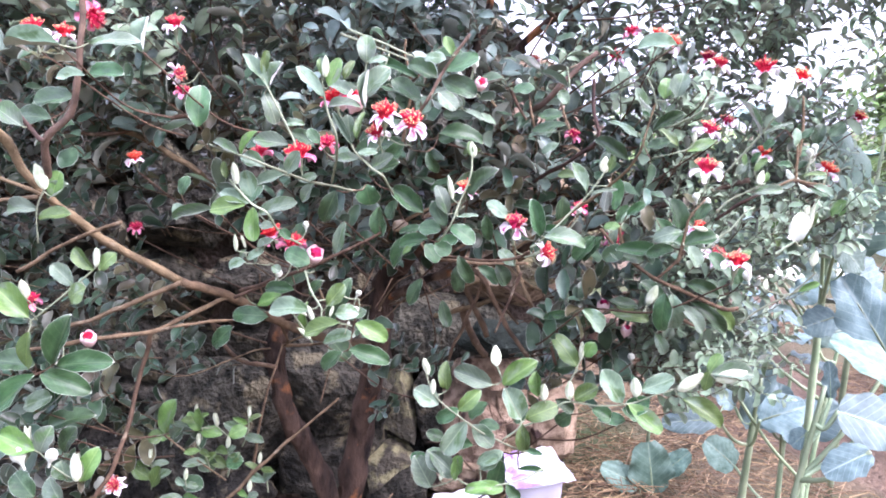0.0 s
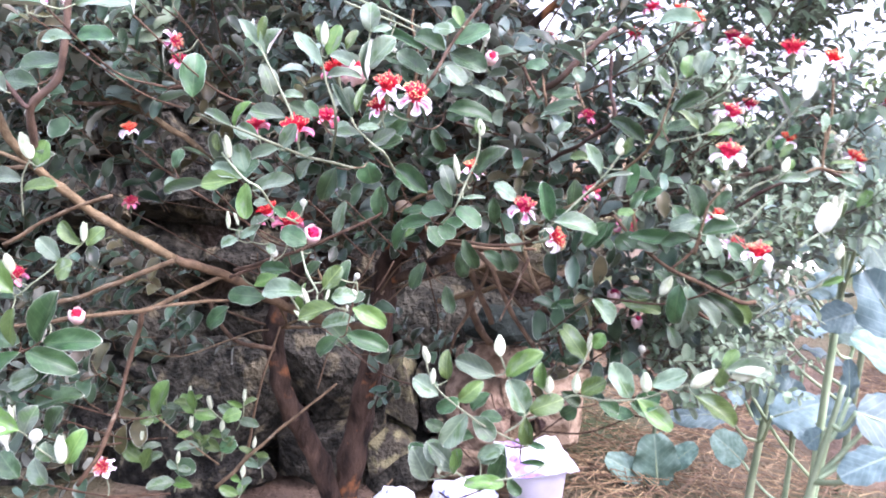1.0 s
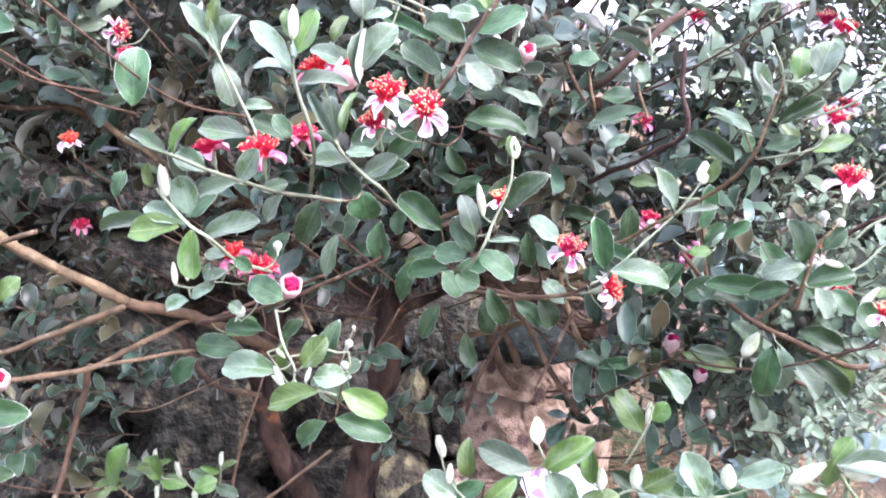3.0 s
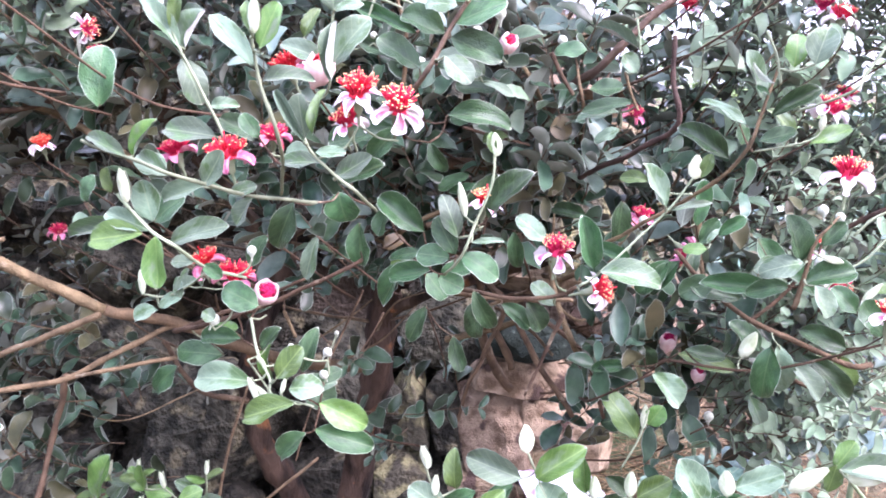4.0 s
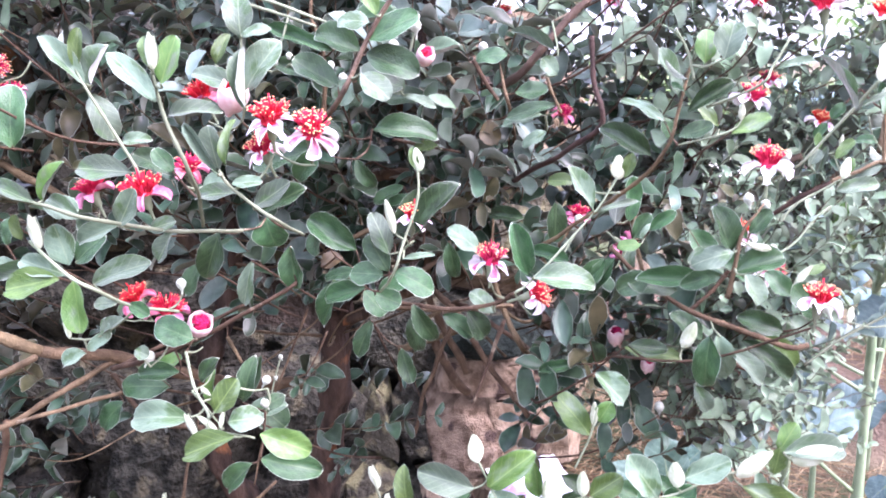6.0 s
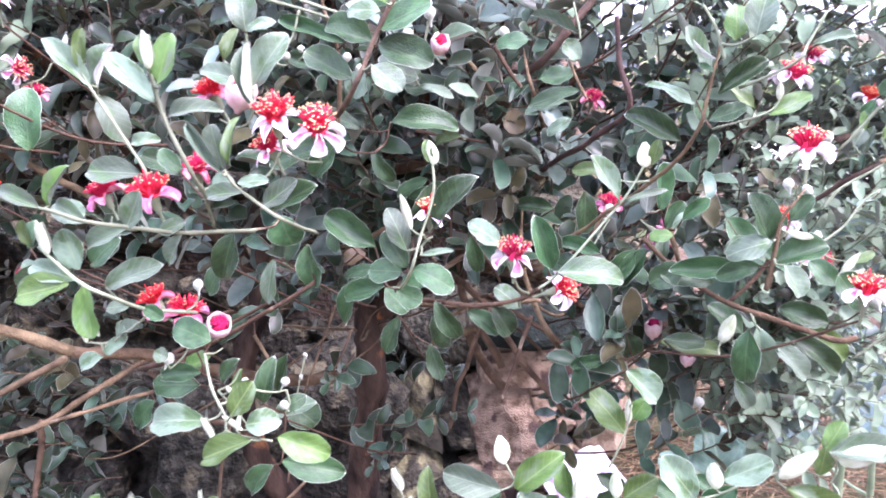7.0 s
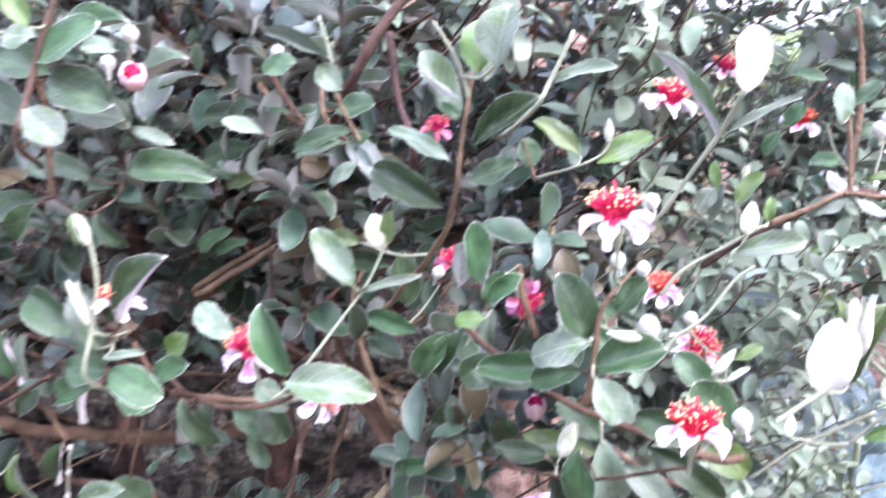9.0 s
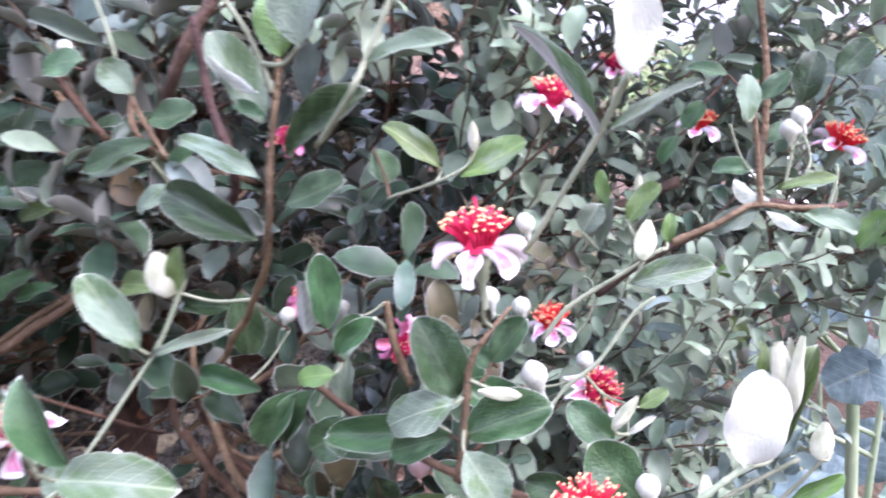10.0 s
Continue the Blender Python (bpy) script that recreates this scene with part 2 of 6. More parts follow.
TUB = material("tub_plastic", (0.42, 0.41, 0.46), (0.5, 0.49, 0.54), 0.35, 20, 300, vary=None, bump=0.05)
FOIL = material("tub_foil", (0.4, 0.39, 0.44), (0.52, 0.51, 0.55), 0.4, 30, 200, vary=None, c=(0.25, 0.16, 0.34), c_at=(0.52, 0.58), c_scale=14)
PAPER = material("paper_white", (0.5, 0.51, 0.55), (0.64, 0.64, 0.66), 0.7, 30, 200, vary=None, c=(0.15, 0.18, 0.42), c_at=(0.6, 0.64), c_scale=45)
SLATE = material("slate_dark", (0.005, 0.008, 0.006), (0.018, 0.025, 0.019), 0.9, 30, 200, bump=1.0, bump_dist=0.008, spec=0.15, c=(0.045, 0.06, 0.05), c_at=(0.64, 0.7), c_scale=60)
HEDGE = material("hedge_leaf", (0.07, 0.12, 0.03), (0.2, 0.29, 0.09), 0.5, 3, 40, vary="island", thin=0.2)

# ------------------------------------------------------------ mesh helpers
rng = random.Random(7)


def mesh_of(name, verts, faces, mats, index=None, smooth=True):
    me = bpy.data.meshes.new(name)
    me.from_pydata([tuple(v) for v in verts], [], faces)
    for m in mats:
        me.materials.append(m)
    if index is not None:
        me.polygons.foreach_set("material_index", index)
    if smooth:
        me.polygons.foreach_set("use_smooth", [True] * len(me.polygons))
    me.update()
    return me


def part(name, me, parent, label="", m=None, kind=""):
    ob = new(name, me)
    ob.parent = parent
    if m is not None:
        ob.matrix_basis = m
    return tagged(ob, label, kind=kind)


def thing(name, label, category, at=(0, 0, 0), group="", kind=""):
    ob = new(name)
    ob.location = at
    ob.empty_display_size = 0.05
    return tagged(ob, label, category, group, kind)


class Bag:
    """Gathers vertices and faces of many small pieces into one mesh."""

    def __init__(self):
        self.v, self.f, self.i = [], [], []

    def add(self, verts, faces, mat=0):
        o = len(self.v)
        self.v.extend(verts)
        self.f.extend(tuple(k + o for k in f) for f in faces)
        self.i.extend(mat if isinstance(mat, list) else [mat] * len(faces))

    def mesh(self, name, mats, smooth=True):
        return mesh_of(name, self.v, self.f, mats, self.i, smooth)


def smooth_line(pts, n=6):
    """A smooth curve through points (x, y, z, radius)."""
    p = [np.array(q, float) for q in pts]
    if len(p) < 3:
        return [p[0] + (p[-1] - p[0]) * k / n for k in range(n + 1)]
    p = [2 * p[0] - p[1], *p, 2 * p[-1] - p[-2]]
    out = []
    for i in range(1, len(p) - 2):
        a, b, c, d = p[i - 1:i + 3]
        for k in range(n):
            t = k / n
            out.append(0.5 * (2 * b + (c - a) * t + (2 * a - 5 * b + 4 * c - d) * t * t + (3 * b - a - 3 * c + d) * t ** 3))
    return out + [p[-2]]


def tube(bag, line, sides=6, wob=0.0, mat=0):
    """A tapered round tube along a line of (x, y, z, radius), closed at both ends."""
    pts = [Vector(q[:3]) for q in line]
    verts, faces = [], []
    ref = Vector((0.31, 0.52, 0.79))
    for i, p in enumerate(pts):
        d = (pts[min(i + 1, len(pts) - 1)] - pts[max(i - 1, 0)])
        d = d.normalized() if d.length > 1e-9 else Vector((0, 0, 1))
        a = d.cross(ref).normalized()
        b = d.cross(a)
        for k in range(sides):
            an = 2 * math.pi * k / sides
            r = line[i][3]
            if wob:
                r *= 1 + wob * noise.noise(Vector((p.x * 22 + math.cos(an) * 1.5, p.y * 22 + math.sin(an) * 1.5, p.z * 14)))
            verts.append(p + (a * math.cos(an) + b * math.sin(an)) * r)
    for i in range(len(pts) - 1):
        for k in range(sides):
            k2 = (k + 1) % sides
            faces.append((i * sides + k, i * sides + k2, (i + 1) * sides + k2, (i + 1) * sides + k))
    faces.append(tuple(range(sides))[::-1])
    faces.append(tuple((len(pts) - 1) * sides + k for k in range(sides)))
    bag.add(verts, faces, mat)


# ------------------------------------------------------------ leaves
OUTLINE = ((0, 0.03), (0.05, 0.12), (0.12, 0.245), (0.21, 0.355), (0.32, 0.44), (0.44, 0.487), (0.56, 0.5), (0.67, 0.488), (0.77, 0.445), (0.85, 0.38), (0.915, 0.3), (0.96, 0.21), (0.988, 0.115), (1.0, 0.045))
ROUGH_OUTLINE = ((0, 0.03), (0.22, 0.32), (0.5, 0.49), (0.78, 0.45), (0.94, 0.27), (1.0, 0.06))


def leaf_shape(outline, cols, curl, fold, wave, seed):
    """A unit leaf, 1 long along x and 1 wide, broad with a blunt tip: an upper and a lower skin, the lower a little wider."""
    ph = random.Random(seed).uniform(0, 6)
    verts, faces, idx, n = [], [], [], len(cols)
    for skin in (0, 1):
        o = len(verts)
        for s, w in outline:
            w *= (1.012 if len(cols) > 3 else 1.09) if skin else 1.0
            for j in cols:
                z = -curl * (s - 0.25) ** 2 + fold * abs(j) * w * 2 + wave * math.sin(9 * s + ph) * j * (1 if j > 0 else 0.6)
                z -= 0.16 * fold * j * j * w * 2 + 0.05 * max(0.0, abs(j) - 0.6) * w * 2
                w2 = w * (1 + 0.05 * math.sin(11 * s + ph + 2 * j) + 0.025 * math.sin(27 * s + 3 * ph + j))
                verts.append((s * (1.006 if skin else 1), j * w2 + 0.05 * math.sin(2.5 * s + ph) * s, z - 0.014 * skin))
        for i in range(len(outline) - 1):
            for j in range(n - 1):
                a = o + i * n + j
                for q in ((a, a + n, a + n + 1), (a, a + n + 1, a + 1)):
                    faces.append(q if skin == 1 else q[::-1])
                    idx.append(1 if skin or n > 3 and (j in (0, n - 2) or i == len(outline) - 2) else 0)
    return verts, faces, idx


SHAPES = [leaf_shape(OUTLINE, (-1, -0.975, -0.5, 0, 0.5, 0.975, 1), c, f, w, k) for k, (c, f, w) in enumerate(
    ((0.16, 0.14, 0.04), (0.34, 0.24, 0.055), (0.05, 0.3, 0.05), (0.5, 0.1, 0.065), (0.26, 0.4, 0.04), (-0.16, 0.24, 0.055), (0.6, 0.28, 0.05), (0.1, 0.46, 0.05)))]
ROUGH_SHAPES = [leaf_shape(ROUGH_OUTLINE, (-1, 0, 1), c, f, w, 20 + k) for k, (c, f, w) in enumerate(
    ((0.16, 0.14, 0.04), (0.34, 0.24, 0.05), (0.05, 0.34, 0.05), (0.5, 0.08, 0.06), (-0.2, 0.3, 0.05), (0.7, 0.3, 0.05)))]
KINDS = {"d": (LEAF_TOP, LEAF_FELT), "m": (LEAF_MID, LEAF_FELT), "y": (LEAF_YOUNG, LEAF_MID), "u": (LEAF_TOP, LEAF_FELT),
         "n": (WHITE_FELT, WHITE_FELT), "k": (LEAF_OLD, LEAF_OLD)}
LEAF_MESHES = {k: [mesh_of("leaf", *s[:2], m, s[2]) for s in SHAPES] for k, m in KINDS.items()}


def leaf_pose(base, tip, width, facing):
    b, t = Vector(base), Vector(tip)
    x = t - b
    length = x.length
    x.normalize()
    z = Vector(facing)
    z = (z - x * z.dot(x)).normalized()
    y = z.cross(x)
    m = Matrix((x * length, y * width, z * length * 0.8)).transposed().to_4x4()
    m.translation = b
    return m


# ------------------------------------------------------------ the setting
def spaced(n, reach, power=3.0):
    return [math.copysign(abs(k / n) ** power, k) * reach for k in range(-n, n + 1)]


def ground_height(x, y):
    near = max(0.0, 1 - math.hypot(x - 0.5, y - 2) / 9)
    return near * (0.035 * noise.noise(Vector((x * 2.2, y * 2.2, 0))) + 0.02 * noise.noise(Vector((x * 7, y * 7, 3))))


gx, gy = [0.5 + v for v in spaced(46, 400, 3.6)], [2.0 + v for v in spaced(46, 400, 3.6)]
gv = [(x, y, ground_height(x, y)) for y in gy for x in gx]
gf = [(j * 93 + i, j * 93 + i + 1, (j + 1) * 93 + i + 1, (j + 1) * 93 + i) for j in range(92) for i in range(92)]
ground = tagged(new("ground", mesh_of("ground", gv, gf, [SOIL])), "brown garden soil with patches of low weeds", "soil", kind="structure")

bag = Bag()
for k in range(17000):
    x, y = rng.uniform(-0.2, 2.7), rng.uniform(1.0, 4.6)
    edge = ((x - 1.1) / 1.3) ** 2 + ((y - 2.5) / 1.7) ** 2
    if noise.noise(Vector((x * 1.3, y * 1.3, 5))) < -0.28 or edge > 1 + 0.6 * noise.noise(Vector((x * 2, y * 2, 1))) + rng.uniform(-0.2, 0.2):
        continue
    a, ln, z = rng.uniform(0, math.pi), rng.uniform(0.04, 0.17), ground_height(x, y) + rng.uniform(0.002, 0.05)
    tl, r = rng.uniform(-0.22, 0.22), rng.uniform(0.0007, 0.0017)
    dx, dy = math.cos(a) * ln / 2, math.sin(a) * ln / 2
    bow = rng.uniform(-0.02, 0.02)
    tube(bag, [(x - dx, y - dy, z - tl * ln / 2, r), (x + bow, y + bow, z + abs(bow) * 0.4, r), (x + dx, y + dy, z + tl * ln / 2, r)], 3)
tagged(new("straw_mulch", bag.mesh("straw_mulch", [STRAW], False)), "loose golden straw mulch spread over the bed", "straw", kind="stuff")

# a pale path at the end of the bed
px = [(-0.4, 0.0), (-0.38, 0.05), (0.38, 0.05), (0.4, 0.0)]
pv, pf = [], []
for k in range(25):
    y = 5.2 + 0.16 * k
    cx = 2.0 + 0.12 * (y - 5.2) + 0.03 * math.sin(3 * y)
    pv += [(cx + x + 0.03 * noise.noise(Vector((x * 9, y * 4, 2))), y, z + ground_height(cx, y) - 0.01) for x, z in px]
for k in range(24):
    pf += [(k * 4 + j, k * 4 + j + 1, k * 4 + j + 5, k * 4 + j + 4) for j in range(3)]
pf += [(0, 1, 2, 3), tuple(24 * 4 + j for j in (3, 2, 1, 0))]
tagged(new("path", mesh_of("path", pv, pf, [PATH_STONE], None, False)), "pale concrete garden path beyond the kale bed", "path", kind="structure")

# the dry stone wall behind the shrub
WALL_AT, WALL_TURN = Vector((-0.1, WALL_Y, 0)), WALL_YAW
wall_u = Vector((math.cos(radians(WALL_TURN)), math.sin(radians(WALL_TURN)), 0))
wall_n = Vector((wall_u.y, -wall_u.x, 0))


def wall_top(u):
    return 1.25 + 0.04 * math.sin(3.1 * u) - (0.7 * u if u > 0 else 0)


def slab(bag, u0, u1, d0, d1, n=24):
    verts, faces = [], []
    for k in range(n + 1):
        u = u0 + (u1 - u0) * k / n
        for d, z in ((d0, -0.1), (d0, wall_top(u) - 0.06), (d1, wall_top(u) - 0.06), (d1, -0.1)):
            p = WALL_AT + wall_u * u + wall_n * (d + 0.012 * noise.noise(Vector((u * 5, z * 5, d))))
            verts.append((p.x, p.y, z))
    for k in range(n):
        for j in range(4):
            j2 = (j + 1) % 4
            faces.append((k * 4 + j, k * 4 + j2, k * 4 + 4 + j2, k * 4 + 4 + j))
    faces += [(0, 3, 2, 1), tuple(n * 4 + j for j in range(4))]
    bag.add(verts, faces)


bag = Bag()
slab(bag, -3.2, 0.36, 0.0, -0.4)
wall = tagged(new("wall_stone", bag.mesh("wall_stone", [EARTH], False)), "dry rubble stone wall of grey and pinkish field stones", "wall", kind="structure")


def stone_mesh(seed, mat):
    """A rough field stone, 1 in each direction: a rounded block broken along flat planes."""
    r = random.Random(seed)
    bm = bmesh.new()
    bmesh.ops.create_cube(bm, size=1.0)
    bmesh.ops.subdivide_edges(bm, edges=bm.edges, cuts=4, use_grid_fill=True)
    off = Vector((seed * 3.7, seed * 1.3, 0))
    breaks = [(Vector((r.uniform(-1, 1), r.uniform(-1, 1), r.uniform(-1, 1))).normalized(), r.uniform(0.66, 0.92)) for k in range(9)]
    for v in bm.verts:
        p = v.co * 2
        k = (abs(p.x) ** 6 + abs(p.y) ** 6 + abs(p.z) ** 6) ** (1 / 6)
        p = p / k
        p *= 1 + 0.2 * noise.noise(p * 0.9 + off)
        for n, d in breaks:
            over = p.dot(n) - d
            if over > 0:
                p -= n * over
        p *= 1 + 0.05 * noise.noise(p * 3.5 + off) + 0.045 * noise.noise(p * 8 + off)
        v.co = p * 0.54
    me = bpy.data.meshes.new("stone")
    bm.to_mesh(me)
    bm.free()
    me.materials.append(mat)
    return me


STONES = {m.name: [stone_mesh(k + 11 * len(m.name), m) for k in range(7)] for m in (STONE_GREY_SHADED, STONE_PINK, STONE_LICHEN)}
wr = random.Random(31)
v = -0.02
while v < 1.7:
    h = wr.uniform(0.09, 0.2)
    u = -3.15 + wr.uniform(-0.15, 0)
    while u < 0.28:
        w = wr.uniform(0.14, 0.36) * (1.25 if h > 0.16 else 0.85)
        uc, vc = u + w / 2, v + h / 2
        if vc < wall_top(uc):
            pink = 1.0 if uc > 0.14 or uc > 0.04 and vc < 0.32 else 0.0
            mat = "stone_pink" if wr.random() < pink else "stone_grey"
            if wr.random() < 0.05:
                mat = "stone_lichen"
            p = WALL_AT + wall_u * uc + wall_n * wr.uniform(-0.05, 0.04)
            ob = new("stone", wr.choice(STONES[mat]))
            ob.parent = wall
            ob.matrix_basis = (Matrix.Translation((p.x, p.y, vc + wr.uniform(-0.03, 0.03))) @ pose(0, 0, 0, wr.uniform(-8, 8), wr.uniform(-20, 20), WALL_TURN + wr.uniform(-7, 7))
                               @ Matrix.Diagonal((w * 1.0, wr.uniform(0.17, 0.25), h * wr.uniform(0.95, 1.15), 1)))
        u += w * 0.97
    v += h * 0.93

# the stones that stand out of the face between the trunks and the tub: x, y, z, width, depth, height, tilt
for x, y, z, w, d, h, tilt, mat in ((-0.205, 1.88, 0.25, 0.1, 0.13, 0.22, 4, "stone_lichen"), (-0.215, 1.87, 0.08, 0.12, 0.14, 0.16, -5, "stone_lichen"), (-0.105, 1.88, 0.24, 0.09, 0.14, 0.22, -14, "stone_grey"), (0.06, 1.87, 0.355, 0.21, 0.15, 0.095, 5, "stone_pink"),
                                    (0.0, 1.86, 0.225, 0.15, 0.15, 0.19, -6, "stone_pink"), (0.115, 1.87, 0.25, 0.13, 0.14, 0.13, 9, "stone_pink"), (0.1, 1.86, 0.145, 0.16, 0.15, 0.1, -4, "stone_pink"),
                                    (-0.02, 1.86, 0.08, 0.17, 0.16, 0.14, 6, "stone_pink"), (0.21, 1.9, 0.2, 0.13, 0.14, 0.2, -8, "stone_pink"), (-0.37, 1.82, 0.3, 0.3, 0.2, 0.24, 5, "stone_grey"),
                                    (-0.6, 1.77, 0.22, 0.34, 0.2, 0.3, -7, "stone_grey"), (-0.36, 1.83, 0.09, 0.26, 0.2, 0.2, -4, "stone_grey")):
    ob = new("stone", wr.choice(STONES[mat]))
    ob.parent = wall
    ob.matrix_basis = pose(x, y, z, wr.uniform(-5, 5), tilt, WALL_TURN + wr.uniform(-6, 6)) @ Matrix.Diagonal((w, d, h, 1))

# coping stones and the far face
for k in range(17):
    u = -3.1 + 0.2 * k + wr.uniform(-0.04, 0.04)
    p = WALL_AT + wall_u * u - wall_n * wr.uniform(0.12, 0.26)
    ob = new("stone", wr.choice(STONES["stone_grey" if u < 0.15 else "stone_pink"]))
    ob.parent = wall
    ob.matrix_basis = Matrix.Translation((p.x, p.y, wall_top(u) - 0.02)) @ pose(0, 0, 0, wr.uniform(-8, 8), wr.uniform(-8, 8), WALL_TURN + wr.uniform(-12, 12)) @ Matrix.Diagonal((0.24, wr.uniform(0.3, 0.42), wr.uniform(0.12, 0.18), 1))
v = 0.02
while v < 1.2:
    h, u = wr.uniform(0.18, 0.26), -3.2
    while u < 0.3:
        w = wr.uniform(0.26, 0.46)
        uc, vc = u + w / 2, v + h / 2
        if vc < wall_top(uc):
            p = WALL_AT + wall_u * uc - wall_n * wr.uniform(0.37, 0.44)
            ob = new("stone", wr.choice(STONES["stone_grey"]))
            ob.parent = wall
            ob.matrix_basis = Matrix.Translation((p.x, p.y, vc)) @ pose(0, 0, 0, wr.uniform(-8, 8), wr.uniform(-12, 12), WALL_TURN + wr.uniform(-7, 7)) @ Matrix.Diagonal((w, 0.2, h * 1.08, 1))
        u += w * 0.97
    v += h * 0.95

# larger stones along the foot of the wall
for k in range(9):
    u = -1.75 + 0.2 * k + wr.uniform(-0.05, 0.05)
    p = WALL_AT + wall_u * u + wall_n * wr.uniform(0.08, 0.16)
    s = wr.uniform(0.13, 0.24)
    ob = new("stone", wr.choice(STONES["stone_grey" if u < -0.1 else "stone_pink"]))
    ob.parent = wall
    ob.matrix_basis = Matrix.Translation((p.x, p.y, s * 0.22)) @ pose(0, 0, 0, wr.uniform(-15, 15), wr.uniform(-15, 15), wr.uniform(0, 360)) @ Matrix.Diagonal((s * 1.3, s, s * 0.75, 1))

# ------------------------------------------------------------ the shrub
shrub = thing("feijoa_shrub", "flowering feijoa shrub with grey-green leaves and red-stamened white flowers", "shrub", (-0.1, 1.3, 0))
SH = Matrix.Translation((0.1, -1.3, 0))
TWIG_MATS = {"b": TWIG, "k": TWIG_DARK, "p": TWIG_PALE, "t": BARK}
WOOD, FEET = [], []


def branch(name, mat, *pts, sides=7, wob=0.12, label=""):
    """A branch through points (x, y, z, radius in millimetres)."""
    bag = Bag()
    line = smooth_line([(p[0], p[1], p[2], p[3] / 1000) for p in pts], 8)
    for k in range(1, len(line) - 1):
        x, y, z, r = line[k]
        off = noise.noise_vector(Vector((x * 28, y * 28, z * 28))) * min(0.004, 0.9 * r)
        line[k] = (x + off.x, y + off.y, z + off.z, r * (1.18 if k % 5 == 2 else 1.0))
    WOOD.extend(Vector(q[:3]) for q in line[::2])
    tube(bag, line, sides, wob)
    return part(name, bag.mesh(name, [TWIG_MATS[mat]]), shrub, label, SH)


lr = random.Random(5)


def leaf(bx, by, bz, tx, ty, tz, w, kind="d"):
    """A leaf of the shrub from its base to its tip, w millimetres wide."""
    b, t = Vector((bx, by, bz)), Vector((tx, ty, tz))
    t += Vector((0, lr.uniform(-0.1, 0.1) * (t - b).length, 0))
    face = Vector((lr.uniform(-0.4, 0.4), -0.8 + lr.uniform(-0.15, 0.2), 0.55))
    if kind == "u":
        face = -face
    FEET.append((b, kind))
    return part("leaf", lr.choice(LEAF_MESHES[kind]), shrub, "", SH @ leaf_pose(b, t, w / 1000, face))


def bud_mesh(rows=7, sides=9):
    """A round flower bud with a small point, radius 1, on a short neck."""
    v, f = [], []
    prof = [(0.16, -2.2), (0.2, -1.5), (0.42, -1.0), (0.86, -0.55), (1.0, 0.0), (0.9, 0.45), (0.55, 0.85), (0.12, 1.05)]
    for r, z in prof:
        v += [(r * math.cos(2 * math.pi * k / sides), r * math.sin(2 * math.pi * k / sides), z) for k in range(sides)]
    for i in range(len(prof) - 1):
        f += [(i * sides + k, i * sides + (k + 1) % sides, (i + 1) * sides + (k + 1) % sides, (i + 1) * sides + k) for k in range(sides)]
    f.append(tuple((len(prof) - 1) * sides + k for k in range(sides)))
    return mesh_of("flower_bud", v, f, [WHITE_FELT])


def shoot_mesh():
    """A closed young shoot: two felted leaflets folded together, open at the tip, 1 long along x and 1 wide."""
    v, f = [], []
    rows, cols = 10, (-1, -0.75, -0.4, 0, 0.4, 0.75, 1)
    for sg, ln in ((1, 1.0), (-1, 0.9)):
        for skin in (0, 1):
            o = len(v)
            for i in range(rows + 1):
                s = i / rows
                w = 0.46 * math.sin(math.pi * min(0.97, 0.05 + 0.93 * s ** 0.85)) ** 0.75
                for j in cols:
                    z = sg * (0.3 * w * (1 - 0.9 * j * j) + 0.12 * s ** 3 + 0.012 + 0.02 * math.sin(9 * s + 2 * j)) * (0.93 if skin else 1)
                    v.append((s * ln, j * w + 0.03 * sg * s, z))
            n = len(cols)
            for i in range(rows):
                for k in range(n - 1):
                    q = (o + i * n + k, o + (i + 1) * n + k, o + (i + 1) * n + k + 1, o + i * n + k + 1)
                    f.append(q[::-1] if (sg > 0) != bool(skin) else q)
    return mesh_of("young_shoot", v, f, [SHOOT_FELT])


BUD, SHOOT = bud_mesh(), shoot_mesh()


def bud(x, y, z, r):
    FEET.append((Vector((x, y, z - 0.002 * r)), "n"))
    m = SH @ Matrix.Translation((x, y, z)) @ pose(0, 0, 0, lr.uniform(-25, 25), lr.uniform(-25, 25), lr.uniform(0, 360))
    return part("flower_bud", BUD, shrub, "", m @ Matrix.Scale(r / 1000, 4))


def shoot(bx, by, bz, tx, ty, tz, w):
    FEET.append((Vector((bx, by, bz)), "n"))
    return part("young_shoot", SHOOT, shrub, "", SH @ leaf_pose((bx, by, bz), (tx, ty, tz), w / 1000, (lr.uniform(-0.4, 0.4), -0.8, 0.5)))


